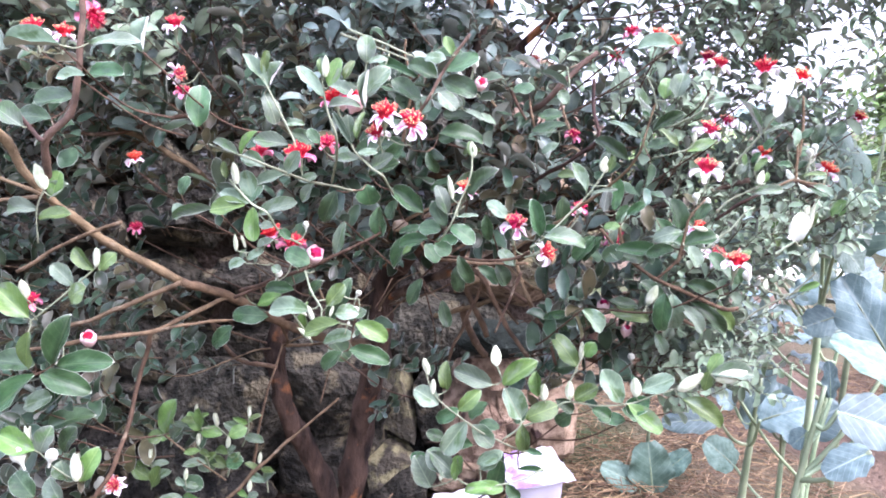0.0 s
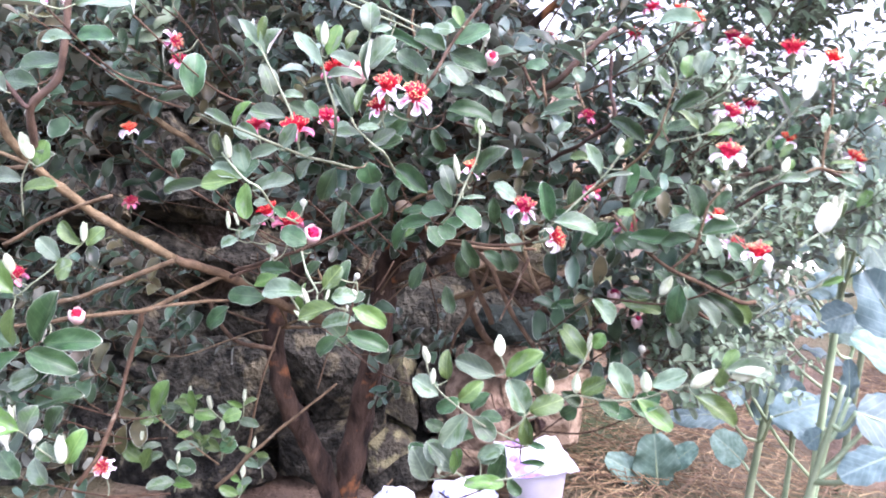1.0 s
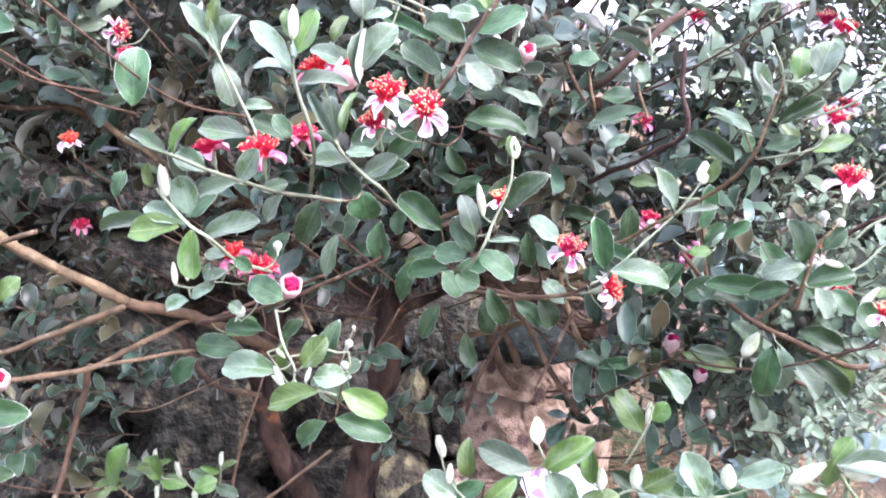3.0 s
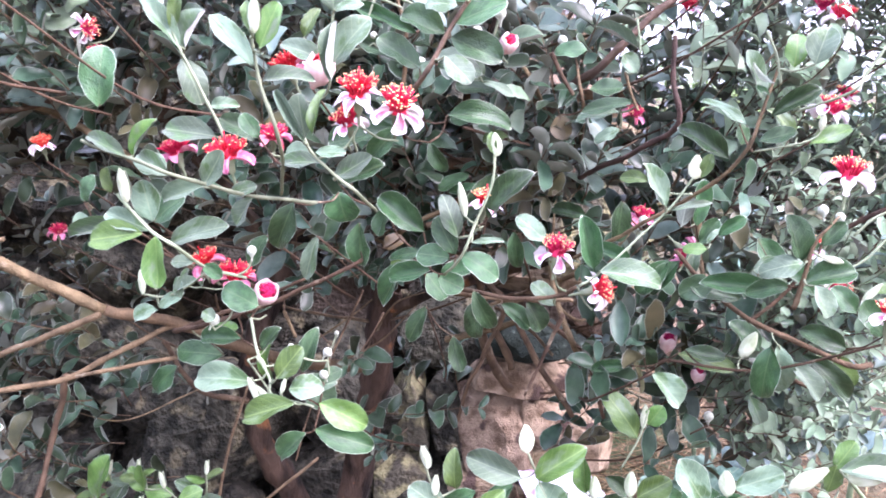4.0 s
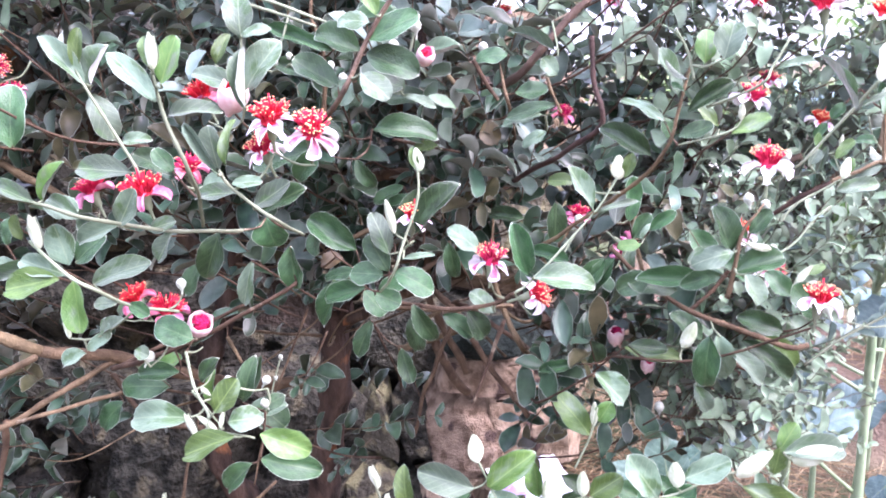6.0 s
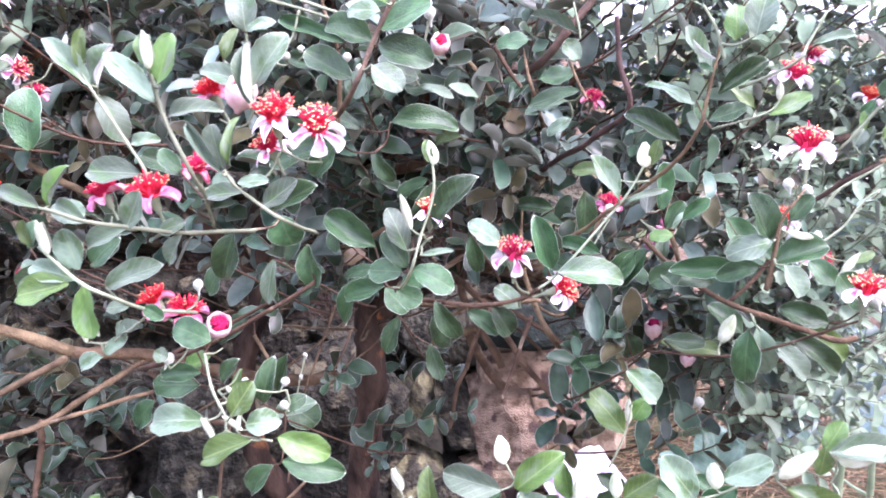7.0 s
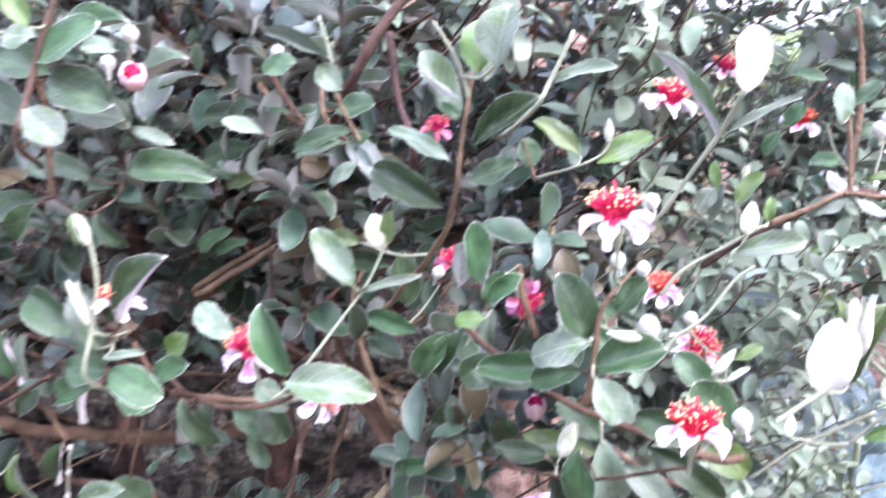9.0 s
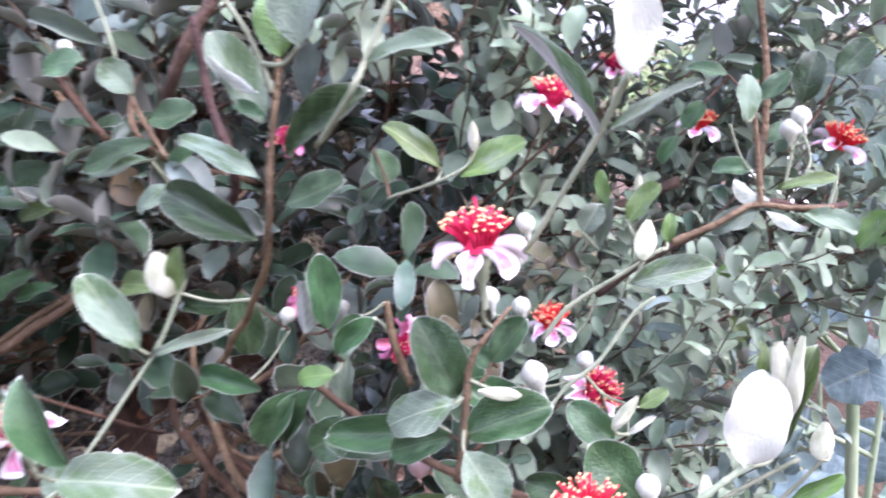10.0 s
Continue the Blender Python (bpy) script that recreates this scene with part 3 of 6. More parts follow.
# flowers: up is +z, the foot of the stamens at the origin
def petal_mesh(name, droop, roll, mats, seed):
    """A spoon-shaped petal that hangs outwards, its edges rolled in: pink inside, white outside."""
    v, f, idx = [], [], []
    n, wd = 14, 8
    for skin in (0, 1):
        o, x, z = len(v), 0.0035, 0.0005
        for i in range(n + 1):
            s = i / n
            rise = radians(24 - 95 * droop * s)
            if i:
                x, z = x + 0.0152 / n * math.cos(rise), z + 0.0152 / n * math.sin(rise)
            w = 0.0047 * (0.4 + 0.64 * math.sin(math.pi * min(0.5, 0.7 * s))) * math.sqrt(max(0.004, 1 - (max(0.0, s - 0.6) / 0.4) ** 2))
            turn = radians(118) * roll * (0.55 + 0.45 * math.sin(3.2 * s + 0.4 + 0.5 * seed))
            for j in range(wd + 1):
                q = 2 * j / wd - 1
                side = w * math.sin(q * turn) / max(0.6, turn * 0.72)
                up = w * (1 - math.cos(q * turn)) / max(0.6, turn * 0.72) - 0.00035 * skin
                v.append((x - up * math.sin(rise), side + 0.0007 * math.sin(3 * s + seed) * s, z + up * math.cos(rise)))
        for i in range(n):
            for j in range(wd):
                a = o + i * (wd + 1) + j
                q = (a, a + wd + 1, a + wd + 2, a + 1)
                f.append(q if skin else q[::-1])
                idx.append(1 if skin or j in (0, 1, wd - 2, wd - 1) or i >= n - 3 else 0)
    return mesh_of(name, v, f, mats, idx)


PETALS = {"w": [petal_mesh("petal", d, c, [PETAL_PINK, PETAL_WHITE], k) for k, (d, c) in enumerate(((0.75, 1.1), (1.0, 1.35), (0.55, 0.9), (0.85, 0.6), (1.15, 1.2)))],
          "r": [petal_mesh("petal", d, c, [PETAL_ROSE, PETAL_PINK], 9 + k) for k, (d, c) in enumerate(((0.9, 0.9), (1.2, 1.2), (0.7, 0.6)))]}


def stamen_meshes(seed, mat, n=96, spread=41):
    r = random.Random(seed)
    fil, ant = Bag(), Bag()
    for k in range(n):
        th, a = radians(spread) * math.sqrt(r.random()), r.uniform(0, 2 * math.pi)
        ln = r.uniform(0.0115, 0.0152)
        d = Vector((math.sin(th) * math.cos(a), math.sin(th) * math.sin(a), math.cos(th)))
        p0 = d * 0.001 + Vector((d.x, d.y, 0)) * 0.0045
        p2 = p0 + d * ln
        p1 = (p0 + p2) / 2 + Vector((0, 0, 0.0016))
        tube(fil, [(*p0, 0.0006), (*p1, 0.00052), (*p2, 0.00042)], 4)
        if r.random() < (0.2 if mat is STAMEN else 0.62):
            continue
        e, yaw = 0.00068 * r.uniform(0.8, 1.25), r.uniform(0, 3.14)
        ant.add([p2 + Vector((q[0] * 1.35 * math.cos(yaw) - q[1] * math.sin(yaw), q[0] * 1.35 * math.sin(yaw) + q[1] * math.cos(yaw), q[2])) * e
                 for q in ((1, 0, 0), (-1, 0, 0), (0, 1, 0), (0, -1, 0), (0, 0, 1), (0, 0, -1))],
                [(0, 2, 4), (2, 1, 4), (1, 3, 4), (3, 0, 4), (2, 0, 5), (1, 2, 5), (3, 1, 5), (0, 3, 5)])
    tube(fil, [(0, 0, 0, 0.0007), (0.001, 0, 0.012, 0.0006), (0.0015, 0.001, 0.0195, 0.0005)], 5)
    # the fleshy disc on which the stamens stand
    disc = [(0.0062 * math.cos(k * math.pi / 5), 0.0062 * math.sin(k * math.pi / 5), 0.001) for k in range(10)]
    low = [(0.6 * x, 0.6 * y, 0.007) for x, y, z in disc]
    fil.add(disc + low, [(k, (k + 1) % 10, 10 + (k + 1) % 10, 10 + k) for k in range(10)] + [tuple(range(10, 20))])
    return fil.mesh("stamen_tuft", [mat]), ant.mesh("pollen_crown", [ANTHER], False)


STAMENS = {"w": [stamen_meshes(k, STAMEN) for k in range(3)], "r": [stamen_meshes(10 + k, STAMEN_OLD, 100, 50) for k in range(2)]}


def calyx_mesh():
    v, f, s = [], [], 10
    prof = [(0.001, -0.022), (0.0012, -0.012), (0.0026, -0.01), (0.0032, -0.005), (0.005, 0.0), (0.0046, 0.0012)]
    for r, z in prof:
        v += [(r * math.cos(2 * math.pi * k / s), r * math.sin(2 * math.pi * k / s), z) for k in range(s)]
    for i in range(len(prof) - 1):
        f += [(i * s + k, i * s + (k + 1) % s, (i + 1) * s + (k + 1) % s, (i + 1) * s + k) for k in range(s)]
    f.append(tuple((len(prof) - 1) * s + k for k in range(s)))
    return mesh_of("flower", v, f, [TWIG_PALE])


def cup_meshes():
    """A half-open bud: a pale round cup with a nest of red stamens in its mouth."""
    v, f, s = [], [], 14
    prof = [(0.0015, -0.012), (0.003, -0.009), (0.0072, -0.006), (0.0095, 0.0), (0.0098, 0.005), (0.0084, 0.0092), (0.0079, 0.0092), (0.0079, 0.003), (0.001, 0.002)]
    for i, (r, z) in enumerate(prof):
        v += [(r * (1 + 0.06 * math.sin(4 * 2 * math.pi * k / s)) * math.cos(2 * math.pi * k / s), r * math.sin(2 * math.pi * k / s), z + (0.0022 * math.cos(8 * math.pi * k / s) if i in (5, 6) else 0)) for k in range(s)]
    for i in range(len(prof) - 1):
        f += [(i * s + k, i * s + (k + 1) % s, (i + 1) * s + (k + 1) % s, (i + 1) * s + k) for k in range(s)]
    inner = Bag()
    r = random.Random(4)
    for k in range(60):
        a, q = r.uniform(0, 6.28), 0.0075 * math.sqrt(r.random())
        tube(inner, [(q * math.cos(a), q * math.sin(a), 0.003, 0.0009), (0.6 * q * math.cos(a + 1), 0.6 * q * math.sin(a + 1), 0.0105 + r.uniform(-0.001, 0.0015), 0.0009)], 4)
    return mesh_of("flower", v, f, [CUP_PETAL]), inner.mesh("stamen_tuft", [STAMEN_OLD])


CALYX, (CUP, CUP_IN) = calyx_mesh(), cup_meshes()
BLOOM = []


def flower(x, y, z, size=1.0, kind="w", lean=0, nod=10, petals=6):
    """A flower at (x, y, z). lean: degrees to the right; nod: towards the front; kind w white, r rose, c half open."""
    m = SH @ Matrix.Translation((x, y, z)) @ pose(0, 0, 0, nod, lean, 0) @ pose(0, 0, 0, 0, 0, lr.uniform(0, 90)) @ Matrix.Scale(size, 4)
    BLOOM.append(Vector((x, y, z)))
    FEET.append((Vector((x, y + 0.003, z - 0.018 * size)), "n"))
    if kind == "c":
        ob = part("flower", CUP, shrub, "half-open pale bud with red stamens", m)
        part("stamen_tuft", CUP_IN, ob)
        return ob
    ob = part("flower", CALYX, shrub, "open flower with white and pink petals" if kind == "w" else "fading flower with rose petals", m)
    fil, ant = lr.choice(STAMENS[kind])
    part("stamen_tuft", fil, ob, "crimson stamens")
    part("pollen_crown", ant, ob, "yellow anthers")
    turn = lr.uniform(0, 90)
    for k in range(petals):
        part("petal", lr.choice(PETALS[kind]), ob, "", pose(0, 0, 0, lr.uniform(-12, 12), lr.uniform(-14, 14), turn + 360 / petals * k + lr.uniform(-14, 14)))
    return ob


branch("stem", "p", (-0.076, 0.645, 1.022, 1.1), (-0.071, 0.645, 0.996, 1.1), (-0.062, 0.645, 0.970, 1.2), (-0.068, 0.670, 0.952, 1.2), (-0.083, 0.710, 0.923, 1.2))
leaf(-0.073, 0.640, 1.007, -0.097, 0.640, 1.035, 13, "m")
leaf(-0.067, 0.635, 1.016, -0.057, 0.635, 1.041, 13, "y")
leaf(-0.073, 0.635, 1.026, -0.077, 0.635, 1.042, 6, "y")
shoot(-0.069, 0.632, 1.024, -0.068, 0.632, 1.043, 8)
leaf(-0.073, 0.650, 0.998, -0.043, 0.650, 1.004, 11, "m")
branch("stem", "p", (-0.151, 0.700, 1.028, 0.9), (-0.145, 0.700, 1.014, 0.9), (-0.129, 0.700, 0.984, 1.0), (-0.121, 0.700, 0.968, 1.0), (-0.117, 0.700, 0.957, 1.1))
leaf(-0.146, 0.700, 1.017, -0.170, 0.700, 1.048, 13, "m")
leaf(-0.148, 0.710, 1.017, -0.135, 0.710, 1.042, 17, "m")
leaf(-0.155, 0.700, 1.032, -0.159, 0.700, 1.050, 4, "n")
leaf(-0.151, 0.700, 1.028, -0.146, 0.700, 1.052, 9, "y")
leaf(-0.160, 0.730, 1.011, -0.145, 0.730, 0.982, 19, "m")
leaf(-0.132, 0.710, 0.980, -0.113, 0.710, 0.983, 9, "m")
leaf(-0.128, 0.710, 0.960, -0.164, 0.710, 0.964, 18, "m")
leaf(-0.090, 0.690, 0.962, -0.101, 0.690, 0.977, 11, "d")
leaf(-0.094, 0.710, 0.959, -0.125, 0.710, 0.971, 15, "d")
leaf(-0.052, 0.665, 0.963, -0.071, 0.665, 0.993, 7, "m")
leaf(-0.053, 0.670, 0.965, -0.058, 0.670, 0.991, 16, "m")
leaf(-0.047, 0.665, 0.967, -0.043, 0.665, 0.995, 7, "y")
branch("stem", "p", (-0.055, 0.675, 0.964, 1.0), (-0.050, 0.675, 0.955, 1.0), (-0.035, 0.675, 0.942, 1.1), (-0.022, 0.675, 0.933, 1.2), (-0.024, 0.740, 0.910, 1.2))
leaf(-0.048, 0.675, 0.956, -0.029, 0.675, 0.957, 8, "m")
leaf(-0.046, 0.680, 0.949, -0.076, 0.680, 0.949, 12, "m")
leaf(-0.041, 0.690, 0.938, -0.016, 0.690, 0.953, 14, "m")
leaf(-0.046, 0.720, 0.931, -0.015, 0.720, 0.946, 16, "d")
leaf(-0.076, 0.700, 0.951, -0.061, 0.700, 0.954, 13, "m")
leaf(-0.117, 0.665, 0.933, -0.102, 0.665, 0.956, 14, "m")
leaf(-0.157, 0.655, 0.951, -0.143, 0.655, 0.974, 9, "y")
leaf(-0.160, 0.660, 0.948, -0.139, 0.660, 0.943, 15, "m")
branch("stem", "p", (-0.184, 0.645, 0.960, 1.0), (-0.171, 0.645, 0.955, 1.0), (-0.151, 0.645, 0.950, 1.1), (-0.128, 0.645, 0.942, 1.2), (-0.106, 0.680, 0.928, 1.3), (-0.085, 0.710, 0.920, 1.4), (-0.071, 0.750, 0.912, 1.4))
leaf(-0.156, 0.645, 0.951, -0.180, 0.645, 0.964, 10, "m")
leaf(-0.132, 0.650, 0.941, -0.155, 0.650, 0.954, 13, "m")
leaf(-0.120, 0.670, 0.932, -0.147, 0.670, 0.923, 13, "m")
leaf(-0.111, 0.690, 0.925, -0.093, 0.690, 0.931, 11, "m")
leaf(-0.096, 0.690, 0.923, -0.108, 0.690, 0.904, 13, "m")
leaf(-0.181, 0.720, 0.897, -0.162, 0.720, 0.916, 17, "d")
branch("stem", "p", (-0.169, 0.655, 0.927, 1.0), (-0.161, 0.655, 0.918, 1.0), (-0.147, 0.655, 0.904, 1.1), (-0.132, 0.655, 0.896, 1.1), (-0.136, 0.710, 0.868, 1.2), (-0.130, 0.760, 0.849, 1.2))
shoot(-0.160, 0.650, 0.923, -0.162, 0.650, 0.944, 9)
leaf(-0.170, 0.650, 0.928, -0.171, 0.650, 0.944, 8, "y")
leaf(-0.149, 0.660, 0.910, -0.156, 0.660, 0.935, 18, "m")
leaf(-0.152, 0.660, 0.904, -0.180, 0.660, 0.914, 14, "m")
leaf(-0.154, 0.655, 0.903, -0.188, 0.655, 0.897, 19, "y")
leaf(-0.153, 0.690, 0.890, -0.116, 0.690, 0.905, 17, "m")
leaf(-0.148, 0.660, 0.900, -0.147, 0.660, 0.867, 16, "y")
leaf(-0.133, 0.680, 0.880, -0.148, 0.680, 0.880, 9, "m")
leaf(-0.136, 0.700, 0.873, -0.123, 0.700, 0.865, 10, "d")
leaf(-0.158, 0.700, 0.851, -0.143, 0.700, 0.863, 10, "m")
leaf(-0.154, 0.700, 0.847, -0.155, 0.700, 0.863, 8, "m")
flower(-0.025, 0.690, 0.990, 1.0, "w", 5, 25)
flower(0.001, 0.685, 0.982, 1.0, "w", 12, 30)
flower(-0.034, 0.700, 0.971, 0.8, "w", -15, 20)
flower(-0.111, 0.690, 0.948, 0.95, "r", -5, 20)
flower(-0.161, 0.720, 0.945, 0.8, "r", -20, 0)
flower(-0.088, 0.710, 0.960, 0.7, "r", 5, 20)
flower(-0.163, 0.765, 0.856, 0.85, "r", -25, 10)
flower(-0.144, 0.770, 0.845, 0.95, "r", 20, 15)
flower(-0.117, 0.764, 0.836, 1.0, "c", 40, 35)
flower(-0.066, 0.740, 1.004, 1.05, "c", 25, 15)
flower(-0.093, 0.760, 1.005, 0.9, "r", -20, 10)
flower(0.049, 0.772, 0.912, 0.85, "w", 8, 5)
flower(0.104, 0.803, 0.872, 1.0, "w", 5, 15)
flower(0.135, 0.813, 0.843, 0.95, "w", 70, 15)
flower(0.184, 0.965, 0.877, 0.8, "r", 10, 10)
flower(0.230, 0.990, 0.843, 0.95, "r", 130, 20)
flower(0.229, 1.020, 0.735, 0.95, "c", 5, 10)
flower(0.263, 1.020, 0.702, 0.8, "c", 10, 10)
flower(0.307, 0.802, 0.941, 1.05, "w", 0, 5)
flower(0.339, 0.775, 0.845, 1.0, "w", 5, 5)
flower(0.330, 0.940, 0.861, 0.85, "w", 0, 10)
flower(0.431, 1.040, 0.954, 0.85, "w", 10, 15)
flower(0.337, 0.955, 0.982, 1.05, "w", 20, 10)
flower(0.381, 1.050, 0.994, 0.9, "w", 10, 10)
flower(0.413, 1.000, 1.061, 1.2, "w", -5, 0)
flower(0.358, 1.020, 1.067, 1.0, "w", 10, 0)
flower(0.237, 1.130, 1.083, 1.0, "w", -10, 10)
flower(0.115, 1.150, 1.079, 0.8, "w", 0, 10)
flower(0.059, 0.805, 1.028, 0.72, "c", 25, 40)
flower(0.172, 1.000, 0.972, 0.7, "r", 15, 30)
bud(-0.123, 0.755, 0.872, 3.7)
bud(-0.152, 0.750, 0.817, 4.2)
bud(-0.081, 0.720, 0.811, 2.7)
bud(-0.060, 0.740, 0.802, 3.3)
bud(-0.063, 0.740, 0.784, 3.3)
bud(0.263, 0.950, 0.687, 5.0)
bud(0.099, 0.900, 1.037, 4.3)
bud(-0.029, 0.880, 1.026, 3.8)
bud(-0.019, 0.880, 1.016, 3.8)
bud(-0.056, 0.720, 1.029, 2.5)
bud(-0.056, 0.720, 1.022, 2.5)
leaf(-0.117, 0.750, 0.830, -0.144, 0.750, 0.844, 22, "d")
leaf(-0.088, 0.750, 0.911, -0.103, 0.750, 0.876, 20, "d")
leaf(-0.060, 0.770, 0.917, -0.055, 0.770, 0.894, 26, "d")
leaf(-0.049, 0.790, 0.891, -0.048, 0.790, 0.856, 20, "d")
leaf(-0.040, 0.850, 0.893, -0.047, 0.850, 0.869, 19, "d")
branch("branch", "b", (-0.046, 0.790, 0.862, 1.6), (-0.090, 0.790, 0.837, 1.7), (-0.133, 0.790, 0.815, 1.9), (-0.167, 0.790, 0.802, 2.0), (-0.228, 0.830, 0.776, 2.2))
shoot(-0.181, 0.700, 0.849, -0.182, 0.700, 0.867, 5)
shoot(-0.171, 0.700, 0.853, -0.175, 0.700, 0.866, 4)
leaf(-0.169, 0.700, 0.840, -0.153, 0.700, 0.852, 9, "m")
leaf(-0.171, 0.700, 0.838, -0.188, 0.700, 0.830, 14, "m")
leaf(-0.157, 0.740, 0.826, -0.147, 0.740, 0.821, 11, "m")
branch("stem", "p", (-0.121, 0.745, 0.822, 1.1), (-0.106, 0.720, 0.804, 1.0), (-0.092, 0.705, 0.792, 0.9), (-0.088, 0.700, 0.782, 0.8), (-0.058, 0.700, 0.776, 0.8))
leaf(-0.103, 0.700, 0.791, -0.149, 0.700, 0.792, 21, "m")
leaf(-0.083, 0.695, 0.797, -0.066, 0.695, 0.820, 17, "y")
shoot(-0.097, 0.695, 0.779, -0.103, 0.695, 0.797, 6)
shoot(-0.080, 0.695, 0.786, -0.076, 0.695, 0.798, 4)
leaf(-0.076, 0.700, 0.788, -0.053, 0.700, 0.791, 18, "m")
leaf(-0.069, 0.690, 0.782, -0.107, 0.690, 0.766, 19, "y")
leaf(-0.054, 0.700, 0.779, -0.020, 0.700, 0.764, 20, "y")
leaf(-0.070, 0.740, 0.739, -0.025, 0.740, 0.727, 20, "d")
leaf(-0.077, 0.740, 0.735, -0.100, 0.740, 0.713, 18, "d")
leaf(-0.144, 0.780, 0.792, -0.177, 0.780, 0.791, 16, "d")
leaf(-0.084, 0.750, 0.780, -0.073, 0.750, 0.814, 15, "d")
leaf(-0.122, 0.770, 0.788, -0.108, 0.770, 0.807, 13, "d")
leaf(-0.079, 0.770, 0.764, -0.060, 0.770, 0.776, 13, "d")
leaf(-0.020, 0.950, 0.778, -0.038, 0.950, 0.742, 19, "d")
leaf(0.008, 0.950, 0.749, 0.018, 0.950, 0.714, 17, "d")
branch("branch", "b", (-0.091, 0.974, 0.784, 1.2), (-0.115, 0.974, 0.731, 1.2), (-0.135, 0.974, 0.687, 1.1), (-0.150, 0.974, 0.641, 1.1), (-0.166, 0.974, 0.582, 1.0))
branch("stem", "p", (0.057, 0.750, 0.956, 0.9), (0.056, 0.750, 0.932, 0.9), (0.046, 0.750, 0.905, 1.0), (0.037, 0.750, 0.880, 1.0), (0.019, 0.790, 0.854, 1.1))
shoot(0.059, 0.745, 0.952, 0.057, 0.745, 0.968, 9)
leaf(0.057, 0.745, 0.953, 0.054, 0.745, 0.968, 7, "y")
leaf(0.053, 0.765, 0.905, 0.082, 0.765, 0.941, 20, "d")
shoot(0.037, 0.760, 0.906, 0.032, 0.760, 0.931, 7)
leaf(0.031, 0.770, 0.888, 0.020, 0.770, 0.919, 16, "m")
leaf(0.029, 0.775, 0.874, 0.013, 0.775, 0.901, 17, "d")
leaf(0.042, 0.760, 0.887, 0.065, 0.760, 0.890, 5, "m")
leaf(0.034, 0.770, 0.875, 0.063, 0.770, 0.862, 20, "d")
leaf(0.024, 0.780, 0.870, -0.002, 0.780, 0.872, 19, "d")
leaf(0.008, 0.790, 0.857, -0.026, 0.790, 0.848, 17, "d")
leaf(0.013, 0.800, 0.849, 0.033, 0.800, 0.841, 18, "d")
leaf(0.039, 0.820, 0.834, 0.057, 0.820, 0.801, 16, "d")
leaf(0.069, 0.840, 0.882, 0.073, 0.840, 0.849, 14, "d")
leaf(-0.050, 0.880, 0.852, -0.032, 0.880, 0.862, 16, "k")
leaf(0.101, 0.930, 0.974, 0.104, 0.930, 0.951, 19, "k")
leaf(0.099, 0.960, 0.965, 0.120, 0.960, 0.954, 14, "k")
branch("branch", "k", (0.048, 0.780, 1.080, 1.6), (0.032, 0.780, 1.058, 1.7), (0.016, 0.780, 1.032, 1.8), (-0.002, 0.780, 1.001, 1.9), (-0.025, 0.820, 0.983, 2.0))
leaf(0.017, 0.770, 1.018, 0.037, 0.770, 1.001, 19, "m")
leaf(0.018, 0.790, 1.032, 0.056, 0.790, 1.016, 24, "d")
leaf(0.012, 0.800, 1.034, -0.021, 0.800, 1.047, 23, "d")
leaf(0.022, 0.780, 1.041, 0.058, 0.780, 1.058, 20, "d")
leaf(0.024, 0.780, 1.053, 0.000, 0.780, 1.057, 16, "m")
leaf(0.030, 0.770, 1.057, 0.023, 0.770, 1.076, 12, "y")
leaf(-0.006, 0.800, 1.010, -0.039, 0.800, 1.029, 22, "d")
leaf(-0.051, 0.720, 0.999, -0.049, 0.720, 1.037, 7, "m")
branch("stem", "p", (-0.052, 0.730, 1.056, 0.9), (-0.054, 0.730, 1.031, 0.9), (-0.054, 0.730, 1.002, 1.0))
leaf(-0.051, 0.725, 1.043, -0.052, 0.725, 1.072, 19, "m")
leaf(-0.049, 0.720, 1.044, -0.031, 0.720, 1.050, 9, "m")
leaf(-0.057, 0.740, 1.009, -0.033, 0.740, 1.042, 22, "m")
leaf(-0.063, 0.750, 1.011, -0.095, 0.750, 1.025, 15, "m")
leaf(-0.083, 0.760, 1.028, -0.074, 0.760, 1.049, 10, "y")
branch("stem", "p", (0.199, 0.785, 0.942, 0.8), (0.180, 0.785, 0.913, 0.8), (0.136, 0.785, 0.864, 0.9), (0.122, 0.785, 0.853, 1.0))
shoot(0.197, 0.775, 0.939, 0.196, 0.775, 0.956, 13)
leaf(0.201, 0.775, 0.940, 0.206, 0.775, 0.957, 9, "y")
leaf(0.179, 0.780, 0.918, 0.162, 0.780, 0.948, 15, "m")
leaf(0.182, 0.780, 0.915, 0.212, 0.780, 0.924, 5, "m")
leaf(0.136, 0.775, 0.868, 0.182, 0.775, 0.865, 21, "m")
leaf(0.095, 0.800, 0.883, 0.074, 0.800, 0.902, 16, "m")
leaf(0.132, 0.790, 0.866, 0.121, 0.790, 0.906, 17, "d")
leaf(0.170, 0.820, 0.931, 0.149, 0.820, 0.934, 11, "y")
branch("branch", "b", (0.122, 0.820, 0.843, 1.6), (0.106, 0.820, 0.835, 1.7), (0.075, 0.820, 0.830, 1.7), (0.031, 0.840, 0.829, 1.8), (-0.010, 0.880, 0.824, 1.9))
leaf(0.106, 0.830, 0.824, 0.088, 0.830, 0.842, 16, "m")
leaf(0.083, 0.840, 0.822, 0.097, 0.840, 0.798, 19, "d")
branch("branch", "k", (0.194, 0.930, 1.077, 3.1), (0.142, 0.930, 1.028, 3.6), (0.109, 0.970, 0.996, 4.0), (0.087, 1.000, 0.968, 4.5), (0.055, 1.080, 0.926, 5.0))
